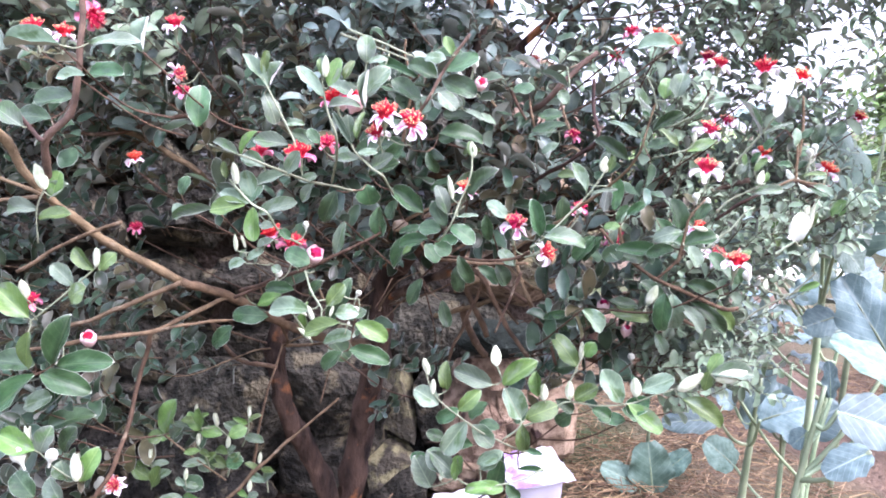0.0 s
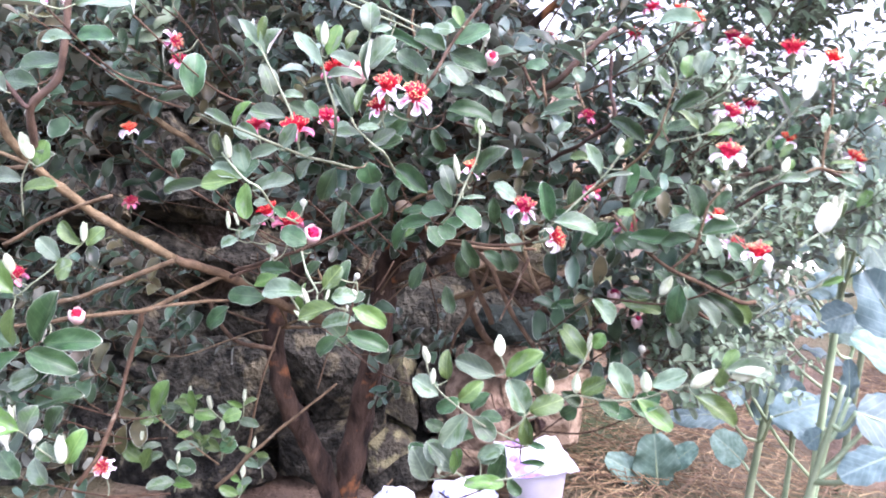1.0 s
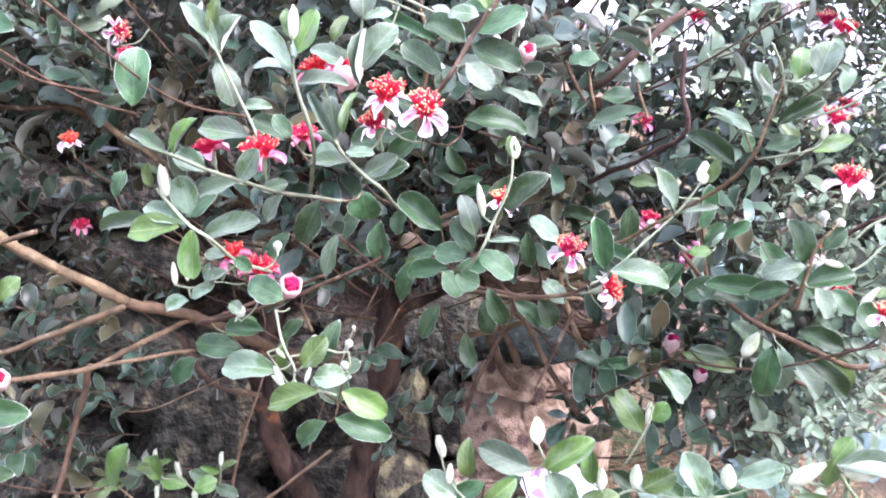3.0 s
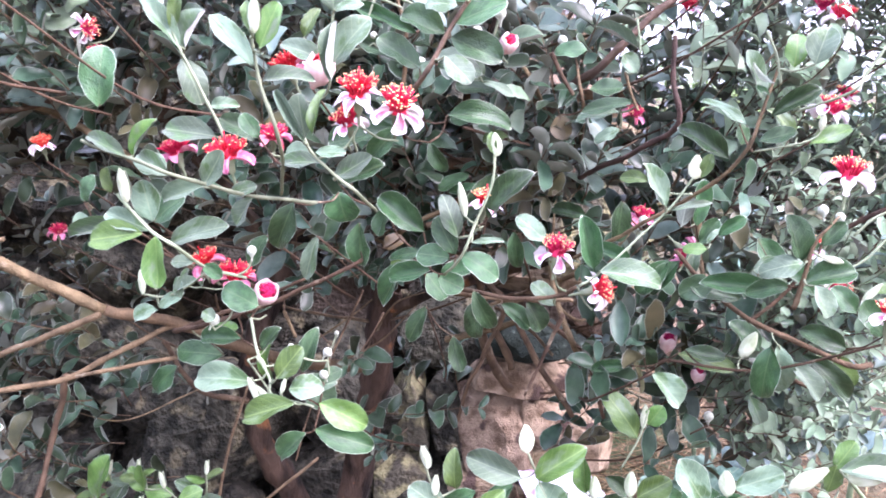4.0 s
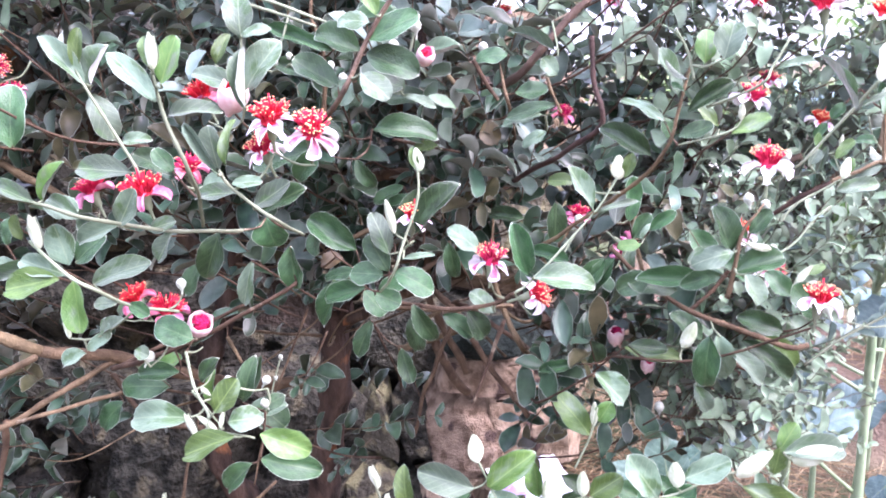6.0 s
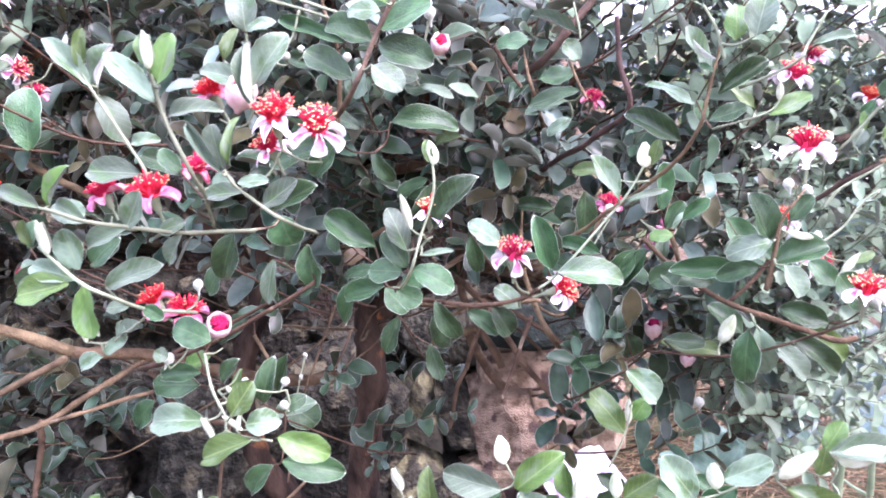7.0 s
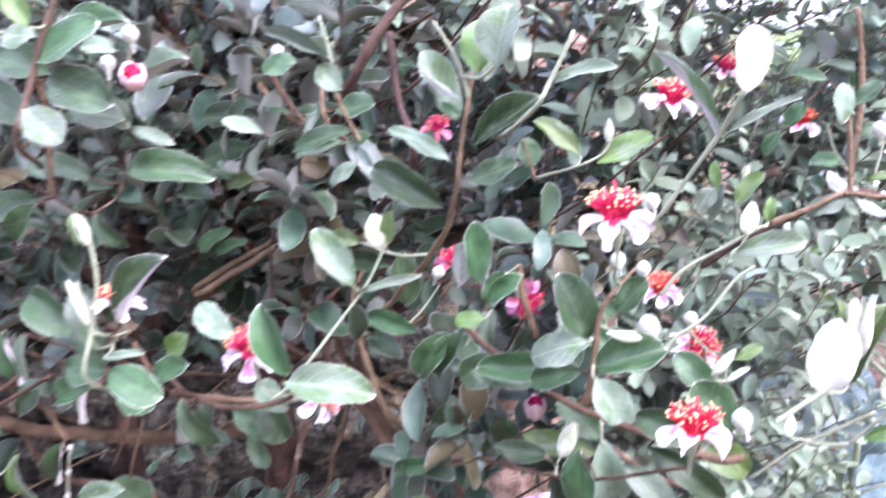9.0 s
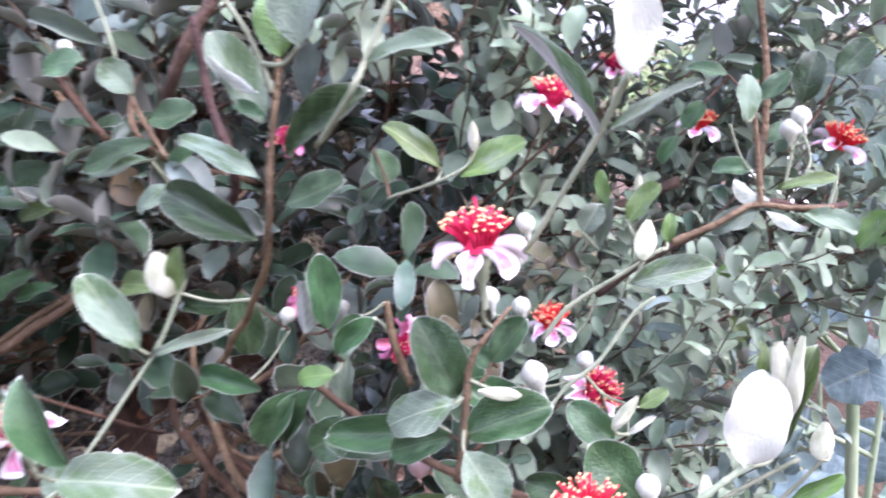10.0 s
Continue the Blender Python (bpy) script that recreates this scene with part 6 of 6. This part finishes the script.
# inner branches that fork outwards from the limbs
br = random.Random(41)
FORKS = ((-0.13, 1.25, 0.66), (-0.08, 1.22, 0.77), (-0.02, 1.2, 0.86), (0.0, 1.15, 1.0), (-0.29, 1.17, 0.6), (-0.26, 1.2, 0.78), (-0.09, 1.13, 0.9), (0.14, 1.16, 0.8), (-0.4, 1.15, 0.95), (0.15, 1.15, 1.14))
for k in range(46):
    p = Vector(FORKS[k % len(FORKS)])
    a = br.uniform(-2.7, 0.5)
    d = Vector((math.cos(a), 0.75 * math.sin(a), br.uniform(-0.05, 0.75)))
    r, pts = br.uniform(1.8, 3.2), []
    for i in range(5):
        pts.append((*p, r))
        p = p + d.normalized() * br.uniform(0.05, 0.09)
        if p.y < 0.98:
            p.y, d.y = 0.98, 0.0
        d += Vector((br.uniform(-0.45, 0.45), br.uniform(-0.35, 0.35), br.uniform(-0.2, 0.4)))
        r *= 0.74
    branch("branch", "b", *pts)

# ---------------- the mass of the crown: twigs with pairs of leaves
fr = random.Random(17)


def density(x, y, z):
    """How thickly the crown is leaved at a place, 0 to 1."""
    wob = noise.noise(Vector((x * 3, y * 3, z * 3)))
    top = (1.21 if x > -0.25 else 1.3) + 0.08 * wob + 0.13 * min(1.0, max(0.0, (x + 0.1) / 0.25))
    right = 0.46 + 0.06 * min(1.0, max(0.0, (z - 0.78) / 0.1)) + 0.36 * min(1.0, max(0.0, (z - 0.96) / 0.06)) + 0.06 * wob
    bow = 0.1 * x * x
    front = (0.8 if x < -0.42 else 0.93 if x < 0.28 else 0.97) + 0.05 * wob
    if z > top or x > right or y > (1.4 if x < -0.2 or z > 1.05 else 1.3) + 0.1 * wob - bow or y < front + bow:
        return 0.0
    d = 0.95
    if z < (0.8 if -0.08 < x < 0.13 else 0.7) + 0.06 * wob:
        d = 0.02 if -0.36 < x < 0.11 else ((0.7 if x > 0.21 else 0.4) if x >= 0.11 else 0.05)
        if x < -0.36 and y < 1.15:
            d = 0.75
        if z < (0.57 if x > 0 else 0.45):
            d = 0.0
    elif -0.75 < x < -0.2 and z < 0.95:
        d = 0.13
    if x > -0.05 and z > 0.94 and noise.noise(Vector((x * 15, y * 8, z * 15))) < (0.16 if x < 0.3 else 0.06):
        d *= 0.32
    if x > 0.22 and z > 0.88:
        d *= 0.72 if x < 0.45 else 0.62
    if x < 0.25 and z < 0.93:
        d *= 0.75
    gap = noise.noise(Vector((x * 6, y * 4, z * 6 + 3)))
    if gap < (0.08 if z < 1.04 and x < 0.15 else 0.0 if x > 0.0 else -0.1):
        d *= 0.35 if x < 0.1 else 0.26
    return d


def leafy_twig(bag, stems, p, d, length, pale):
    d = d.normalized()
    side = d.cross(Vector((0.2, 0.1, 1))).normalized()
    n = max(3, int(length / (0.0185 if p.x < 0.28 else 0.0135)))
    line, q = [], p.copy()
    for k in range(n + 1):
        s = k / n
        if k and (q.y < (0.9 if q.x > -0.3 else 0.78) or any((q - c).length < 0.034 for c in CLEAR)):
            break
        line.append((*q, 0.0009 - 0.0005 * s))
        if k > 0:
            ax = Matrix.Rotation(math.pi / 2 * (k % 2) + fr.uniform(-0.4, 0.4), 3, d) @ side
            for sg in (1, -1):
                if fr.random() < 0.1:
                    continue
                ld = (d * fr.uniform(0.35, 0.85) + ax * sg + Vector((0, 0, fr.uniform(-0.25, 0.25)))).normalized()
                ln = fr.uniform(0.021, 0.047) * (0.66 if q.x > 0.28 else 1.0) * (1 - 0.45 * s * s)
                tip = q + ld * ln
                if any((tip - c).length < 0.036 for c in CLEAR):
                    continue
                face = Vector((fr.uniform(-0.75, 0.75), (-0.3 if q.x < 0 else -0.15) + fr.uniform(-0.7, 0.6), fr.uniform(0.5, 0.95))) + d * 0.3
                m = leaf_pose(q, tip, ln * fr.uniform(0.36, 0.56), face)
                vs, fs, ix = fr.choice(ROUGH_SHAPES)
                bag.add([m @ Vector(w) for w in vs], fs, [pale if i == 0 else 2 for i in ix])
        d = (d + Vector((fr.uniform(-0.16, 0.16), fr.uniform(-0.16, 0.16), fr.uniform(-0.06, 0.16)))).normalized()
        q = q + d * (length / n)
    if len(line) > 1:
        tube(stems, line, 4)


# open places before each flower, which stand at the outside of the crown
CLEAR = [b + Vector((0, -0.05 * k, 0.008 * k)) for b in BLOOM for k in range(0, 5)]
crown, twigs, young = Bag(), Bag(), Bag()
for k in range(TRIES + 7200):
    x, y, z = fr.uniform(-1.4, 0.8), fr.uniform(0.86, 1.5), fr.uniform(0.28, 1.6)
    if k >= TRIES:
        x, y, z = fr.uniform(0.27, 0.9), fr.uniform(0.86, 1.5), fr.uniform(0.6, 1.4)
    if fr.random() > density(x, y, z):
        continue
    out = Vector((x + 0.1 + fr.uniform(-0.4, 0.4), (y - 1.35) * 1.2 + fr.uniform(-0.4, 0.3), 0.35 + (z - 1.0) * 0.5 + fr.uniform(-0.3, 0.5)))
    # leaf colour carries light: paler at right and high, darker in the inner shade
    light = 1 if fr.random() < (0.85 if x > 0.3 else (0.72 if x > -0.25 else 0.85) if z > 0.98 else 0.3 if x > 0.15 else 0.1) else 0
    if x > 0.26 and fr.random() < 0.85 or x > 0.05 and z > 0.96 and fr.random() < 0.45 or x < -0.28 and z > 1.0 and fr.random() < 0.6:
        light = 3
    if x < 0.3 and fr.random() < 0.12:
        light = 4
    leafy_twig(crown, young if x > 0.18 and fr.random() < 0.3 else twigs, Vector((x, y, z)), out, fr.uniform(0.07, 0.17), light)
part("foliage", crown.mesh("foliage", [FOL_TOP, FOL_PALE, FOL_FELT, FOL_YOUNG_LIT, FOL_OLIVE]), shrub, "dense grey-green leaves of the crown", SH, "stuff")
part("twig_mass", twigs.mesh("twig_mass", [TWIG]), shrub, "thin brown twigs", SH, "stuff")
part("young_twig_mass", young.mesh("young_twig_mass", [TWIG_PALE]), shrub, "thin pale felted young twigs", SH, "stuff")

# ------------------------------------------------------------ kale plants beside the shrub
def kale_blade(seed, frill):
    """A broad crinkled leaf, 1 long along x and 1 wide, with two skins."""
    r = random.Random(seed)
    n, wd, verts, faces = 12, 10, [], []
    for skin in (0, 1):
        o = len(verts)
        for i in range(n + 1):
            s = i / n
            w = 0.5 * math.sin(math.pi * (0.05 + 0.9 * s ** 0.85)) ** 0.55 * (1 + 0.05 * math.sin(17 * s + seed))
            for j in range(wd + 1):
                q = 2 * j / wd - 1
                z = -0.22 * (s - 0.4) ** 2 + 0.13 * abs(q) - 0.1 * q * q
                z += frill * abs(q) ** 2.5 * math.sin(15 * s + 2.2 * seed + (1.5 if q > 0 else 0)) + 0.022 * noise.noise(Vector((s * 7, q * 5, seed)))
                verts.append((s, q * w + 0.02 * math.sin(23 * s) * q, z - 0.008 * skin))
        for i in range(n):
            for j in range(wd):
                a = o + i * (wd + 1) + j
                f = (a, a + wd + 1, a + wd + 2, a + 1)
                faces.append(f if skin else f[::-1])
    return verts, faces


BLADES = [kale_blade(k, f) for k, f in enumerate((0.05, 0.09, 0.03, 0.07))]
KALE_MESH = {"g": [mesh_of("leaf", *b, [KALE]) for b in BLADES], "b": [mesh_of("leaf", *b, [KALE_BLUE]) for b in BLADES]}
rib = Bag()
tube(rib, [(-0.02, 0, -0.05, 0.034), (0.3, 0, -0.005, 0.024), (0.65, 0, -0.02, 0.014), (0.93, 0, -0.065, 0.005)], 6)
RIB = rib.mesh("midrib", [KALE_RIB])


class Kale:
    """A kale plant: a bare stalk and large stalked leaves."""

    def __init__(self, x, y, lean, height, thick, label):
        self.root = thing("kale_plant", label, "vegetable", (x, y, 0), "kale plants in the bed")
        self.inv = Matrix.Translation((-x, -y, 0))
        self.line = smooth_line([(x, y, -0.03, thick), (x + lean * 0.2, y, height * 0.4, thick * 0.9), (x + lean * 0.6, y, height * 0.75, thick * 0.75), (x + lean, y, height, thick * 0.4)])
        b = Bag()
        tube(b, self.line, 9, 0.15)
        part("stalk", b.mesh("stalk", [KALE_RIB]), self.root, "pale green stalk", self.inv)

    def leaf(self, bx, by, bz, tx, ty, tz, w, kind="b", face=None):
        b, t = Vector((bx, by, bz)), Vector((tx, ty, tz))
        f = Vector(face or (lr.uniform(-0.4, 0.3), -0.7, 0.6))
        ob = part("leaf", lr.choice(KALE_MESH[kind]), self.root, "", self.inv @ leaf_pose(b, t, w / 1000, f))
        part("midrib", RIB, ob)
        q = min((Vector(p[:3]) for p in self.line), key=lambda p: abs(b.z - p.z - 0.9 * math.hypot(b.x - p.x, b.y - p.y)))
        st = Bag()
        mid = (q + b) / 2 + Vector((0, 0, -0.015))
        tube(st, smooth_line([(*q, 0.004), (*mid, 0.0033), (*b, 0.003)]), 7)
        part("leaf_stalk", st.mesh("leaf_stalk", [KALE_RIB]), self.root, "", self.inv)

    def fill(self, n, size, kind):
        for k in range(n):
            a, s = k * 2.4 + lr.uniform(-0.3, 0.3), lr.uniform(0.35, 1.0)
            q = Vector(self.line[int(s * (len(self.line) - 1))][:3])
            o = Vector((math.cos(a), math.sin(a), 0))
            b = q + o * size * 0.5 + Vector((0, 0, size * 0.25))
            t = b + o * size * lr.uniform(0.7, 1.1) + Vector((0, 0, size * lr.uniform(-0.35, 0.4)))
            self.leaf(*b, *t, size * 800 * lr.uniform(0.8, 1.1), kind, (0.15 * o.x, 0.15 * o.y, 1))


plant = Kale(0.455, 0.96, 0.06, 0.66, 0.007, "tall kale plant with waxy pale blue leaves beside the shrub")
plant.leaf(0.531, 0.950, 0.630, 0.619, 0.950, 0.605, 74, "b")
plant.leaf(0.554, 0.900, 0.598, 0.502, 0.900, 0.565, 44, "b")
plant.leaf(0.636, 1.050, 0.673, 0.557, 1.050, 0.789, 79, "b")
plant.leaf(0.638, 1.000, 0.657, 0.534, 1.000, 0.715, 53, "g")
plant.leaf(0.540, 1.000, 0.630, 0.533, 1.000, 0.682, 22, "b")
plant.leaf(0.515, 1.000, 0.580, 0.495, 1.000, 0.558, 31, "b")
plant = Kale(0.64, 1.34, 0.0, 0.92, 0.008, "tall crinkled kale plant with grey-green leaves")
plant.leaf(0.658, 1.300, 0.795, 0.613, 1.300, 0.997, 129, "g")
plant.leaf(0.665, 1.320, 0.792, 0.735, 1.320, 0.901, 107, "g")
plant.leaf(0.663, 1.350, 0.747, 0.583, 1.350, 0.783, 90, "g")
plant.leaf(0.652, 1.300, 0.676, 0.598, 1.300, 0.653, 58, "b")
plant.leaf(0.580, 1.200, 0.848, 0.654, 1.200, 0.846, 62, "g")
plant.leaf(0.600, 1.200, 0.822, 0.647, 1.200, 0.774, 62, "g")
plant.leaf(0.661, 1.300, 0.766, 0.721, 1.300, 0.720, 86, "b")
plant = Kale(0.58, 1.5, 0.02, 0.5, 0.009, "kale plant with small ragged blue leaves in straw")
plant.leaf(0.510, 1.450, 0.421, 0.404, 1.450, 0.406, 56, "b")
plant.leaf(0.575, 1.400, 0.442, 0.657, 1.400, 0.478, 75, "b")
plant.leaf(0.554, 1.500, 0.431, 0.518, 1.500, 0.464, 46, "b")
plant.leaf(0.591, 1.500, 0.385, 0.611, 1.500, 0.530, 69, "b")
plant = Kale(0.47, 1.98, 0.0, 0.22, 0.007, "young dark green kale plant in straw mulch")
plant.leaf(0.488, 1.950, 0.013, 0.467, 1.950, 0.153, 119, "g")
plant.leaf(0.449, 1.950, 0.029, 0.348, 1.950, 0.078, 76, "g")
plant.leaf(0.516, 2.000, 0.043, 0.586, 2.000, 0.115, 62, "g")
plant = Kale(0.78, 1.86, 0.0, 0.42, 0.007, "kale plant with pale blue leaves")
plant.leaf(0.680, 1.900, 0.128, 0.603, 1.900, 0.192, 88, "g")
plant.leaf(0.718, 1.800, 0.298, 0.744, 1.800, 0.387, 95, "b")
plant.leaf(0.788, 1.800, 0.275, 0.883, 1.800, 0.341, 106, "b")
plant.leaf(0.735, 1.750, 0.285, 0.799, 1.750, 0.300, 69, "b")
plant = Kale(0.72, 1.55, 0.05, 0.62, 0.006, "kale plant with broad blue-grey leaves")
plant.leaf(0.521, 1.500, 0.629, 0.419, 1.500, 0.674, 62, "b")
plant.leaf(0.495, 1.350, 0.534, 0.476, 1.350, 0.635, 67, "b")
plant.leaf(0.577, 1.500, 0.724, 0.538, 1.500, 0.827, 57, "b")
plant.leaf(0.584, 1.500, 0.738, 0.624, 1.500, 0.778, 56, "b")
plant.leaf(0.693, 1.500, 0.581, 0.753, 1.500, 0.609, 65, "g")
plant.leaf(0.645, 1.500, 0.660, 0.704, 1.500, 0.700, 57, "b")
plant.leaf(0.603, 1.550, 0.581, 0.567, 1.550, 0.648, 61, "b")
plant.leaf(0.554, 1.500, 0.525, 0.611, 1.500, 0.562, 59, "b")

for x, y, h, n, s, k in ((0.98, 2.05, 1.0, 13, 0.15, "b"), (1.3, 2.5, 1.1, 13, 0.17, "g"), (0.88, 2.9, 1.05, 12, 0.17, "b"), (1.75, 2.8, 1.15, 13, 0.17, "b"), (1.25, 3.7, 1.1, 12, 0.18, "g"),
                         (1.05, 1.75, 0.55, 9, 0.15, "b"), (0.95, 2.6, 0.4, 8, 0.14, "b"), (1.5, 2.3, 0.6, 10, 0.17, "g"), (1.35, 3.2, 0.45, 8, 0.15, "b"),
                         (2.1, 3.0, 0.6, 9, 0.17, "g"), (0.9, 3.6, 0.4, 8, 0.15, "g"), (1.7, 4.2, 0.5, 9, 0.16, "b"), (2.6, 4.3, 0.6, 9, 0.17, "b"), (1.2, 4.9, 0.5, 8, 0.16, "g")):
    plant = Kale(x, y, lr.uniform(-0.06, 0.06), h, 0.009, "blue-green kale plant on a bare stalk in straw mulch")
    plant.fill(n, s, k)

# ------------------------------------------------------------ the tub under the shrub
def ring(r, z, n, sq):
    """A rounded square ring."""
    out = []
    for k in range(n):
        a = 2 * math.pi * k / n
        c, s = math.cos(a), math.sin(a)
        q = r / (abs(c) ** sq + abs(s) ** sq) ** (1 / sq)
        out.append((q * c, q * s, z))
    return out


def loft(rings, mats, name, close=True):
    n, v, f = len(rings[0]), [], []
    for r in rings:
        v += r
    for i in range(len(rings) - 1):
        f += [(i * n + k, i * n + (k + 1) % n, (i + 1) * n + (k + 1) % n, (i + 1) * n + k) for k in range(n)]
    if close:
        f.append(tuple(range(n))[::-1])
    return mesh_of(name, v, f, mats)


tub = thing("plastic_tub", "white plastic tub with a torn purple-printed foil lid", "tub", TUB_AT)
tub.rotation_euler = (radians(3), radians(-4), radians(20))
part("body", loft([ring(0.001, 0.004, 32, 3.2), ring(0.052, 0.0, 32, 3.2), ring(0.056, 0.006, 32, 3.2), ring(0.067, 0.125, 32, 3.4), ring(0.068, 0.13, 32, 3.4), ring(0.065, 0.13, 32, 3.4),
                   ring(0.054, 0.01, 32, 3.2), ring(0.001, 0.008, 32, 3.2)], [TUB], "body", False), tub)
part("rim", loft([ring(0.066, 0.128, 32, 3.4), ring(0.076, 0.129, 32, 3.6), ring(0.077, 0.134, 32, 3.6), ring(0.066, 0.135, 32, 3.4), ring(0.066, 0.128, 32, 3.4)], [TUB], "rim", False), tub)
lv, lf, n = [], [], 14
for skin in (0, 1):
    for i in range(n + 1):
        for j in range(n + 1):
            x, y = (2 * i / n - 1) * 0.08, (2 * j / n - 1) * 0.08
            up = max(0.0, y) ** 1.2 * 0.16 + 0.007 * noise.noise(Vector((x * 45, y * 45, 2))) + 0.006 * noise.noise(Vector((x * 120, y * 120, 4)))
            lv.append((x - 0.25 * up, y - 0.35 * up, 0.138 + up - 0.0006 * skin))
    o = skin * (n + 1) ** 2
    for i in range(n):
        for j in range(n):
            a = o + i * (n + 1) + j
            lf.append((a, a + n + 1, a + n + 2, a + 1) if not skin else (a, a + 1, a + n + 2, a + n + 1))
part("foil_lid", mesh_of("foil_lid", lv, lf, [FOIL], None, False), tub, "crumpled foil lid printed in purple")


def crumpled(name, label, at, size, mat, seed):
    bm = bmesh.new()
    bmesh.ops.create_icosphere(bm, subdivisions=3, radius=1.0)
    for v in bm.verts:
        p = v.co.copy()
        k = 1 + 0.35 * noise.noise(p * 1.6 + Vector((seed, 0, 0))) + 0.3 * abs(noise.noise(p * 3.5 + Vector((0, seed, 0)))) - 0.12 * abs(noise.noise(p * 8))
        v.co = Vector((p.x * k * size[0], p.y * k * size[1], p.z * k * size[2]))
    me = bpy.data.meshes.new(name)
    bm.to_mesh(me)
    bm.free()
    me.materials.append(mat)
    ob = new(name, me)
    ob.location = at
    return tagged(ob, label, "litter" if "paper" in name or "wrapper" in name else "stone")


crumpled("paper_wrapper", "crumpled white and blue paper wrapper beside the tub", (TUB_AT[0] - 0.17, TUB_AT[1] - 0.06, 0.05), (0.085, 0.05, 0.055), PAPER, 3.1)
crumpled("paper_wrapper", "crumpled white printed wrapper at the foot of the shrub", (TUB_AT[0] - 0.33, TUB_AT[1] - 0.1, 0.04), (0.05, 0.04, 0.045), PAPER, 7.7)
crumpled("dark_slate", "dark mossy flat stone jutting from the stone wall", SLATE_AT, (0.1, 0.075, 0.042), SLATE, 5.2)

# ------------------------------------------------------------ distance
def thicket(name, label, centre, size, n, leaf_len, mat, seed, trunk=True):
    """A far bush or tree: a trunk, limbs and many small leaves in uneven clumps."""
    r = random.Random(seed)
    root = thing(name, label, "tree" if "tree" in name else "bush", (centre[0], centre[1], 0), "trees and bushes in the distance")
    inv = Matrix.Translation((-centre[0], -centre[1], 0))
    c, b, tr = Vector(centre), Bag(), Bag()
    clumps = []
    for k in range(26):
        d = Vector((r.gauss(0, 1), r.gauss(0, 1), r.gauss(0, 1))).normalized() * r.uniform(0.3, 1.0)
        clumps.append((c + Vector((d.x * size[0], d.y * size[1], d.z * size[2])), r.uniform(0.2, 0.42)))
    tube(tr, smooth_line([(c.x, c.y, -0.1, size[0] * 0.09), (c.x + 0.1, c.y, c.z * 0.5, size[0] * 0.06), (c.x, c.y, c.z, size[0] * 0.03)]), 8, 0.2)
    for q, _ in clumps[:9]:
        tube(tr, [(c.x, c.y, c.z * 0.5, size[0] * 0.035), (*((q + c) / 2), size[0] * 0.02), (*q, size[0] * 0.008)], 5)
    for k in range(n):
        q, s = r.choice(clumps)
        p = q + Vector((r.gauss(0, s * size[0]), r.gauss(0, s * size[1]), r.gauss(0, s * size[2]))) * 0.55
        if p.z < 0.05:
            continue
        d = Vector((r.uniform(-1, 1), r.uniform(-1, 1), r.uniform(-0.6, 0.6)))
        m = leaf_pose(p, p + d.normalized() * leaf_len * r.uniform(0.7, 1.3), leaf_len * 0.5, (r.uniform(-0.6, 0.6), -0.3, 1))
        b.add([m @ Vector(v) for v in ((0, 0, 0), (0.35, 0.42, 0.04), (0.75, 0.38, 0), (1, 0, -0.08), (0.75, -0.38, 0), (0.35, -0.42, 0.04))], [(0, 1, 2, 3), (0, 3, 4, 5)])
    part("trunk", tr.mesh("trunk", [TWIG_DARK]), root, "", inv)
    part("crown", b.mesh("crown", [mat], False), root, "", inv, "stuff")


thicket("garden_bush", "low light green garden bush behind the bed", (3.9, 7.5, 0.65), (1.5, 0.9, 0.55), 5000, 0.08, HEDGE, 1)
thicket("garden_bush", "tall light green bush at the side of the garden", (3.3, 6.4, 1.15), (1.0, 0.8, 0.95), 7000, 0.085, HEDGE, 8)
thicket("garden_bush", "low rounded green bush at the end of the garden", (1.7, 9.0, 0.65), (1.7, 0.9, 0.5), 4500, 0.08, HEDGE, 2)
thicket("garden_bush", "low spreading green bush far down the garden", (5.9, 11.0, 0.6), (2.0, 0.9, 0.55), 4500, 0.09, HEDGE, 3)
thicket("garden_bush", "leafy bush behind the stone wall", (-2.0, 6.0, 0.6), (1.4, 0.9, 0.55), 4500, 0.08, HEDGE, 5)
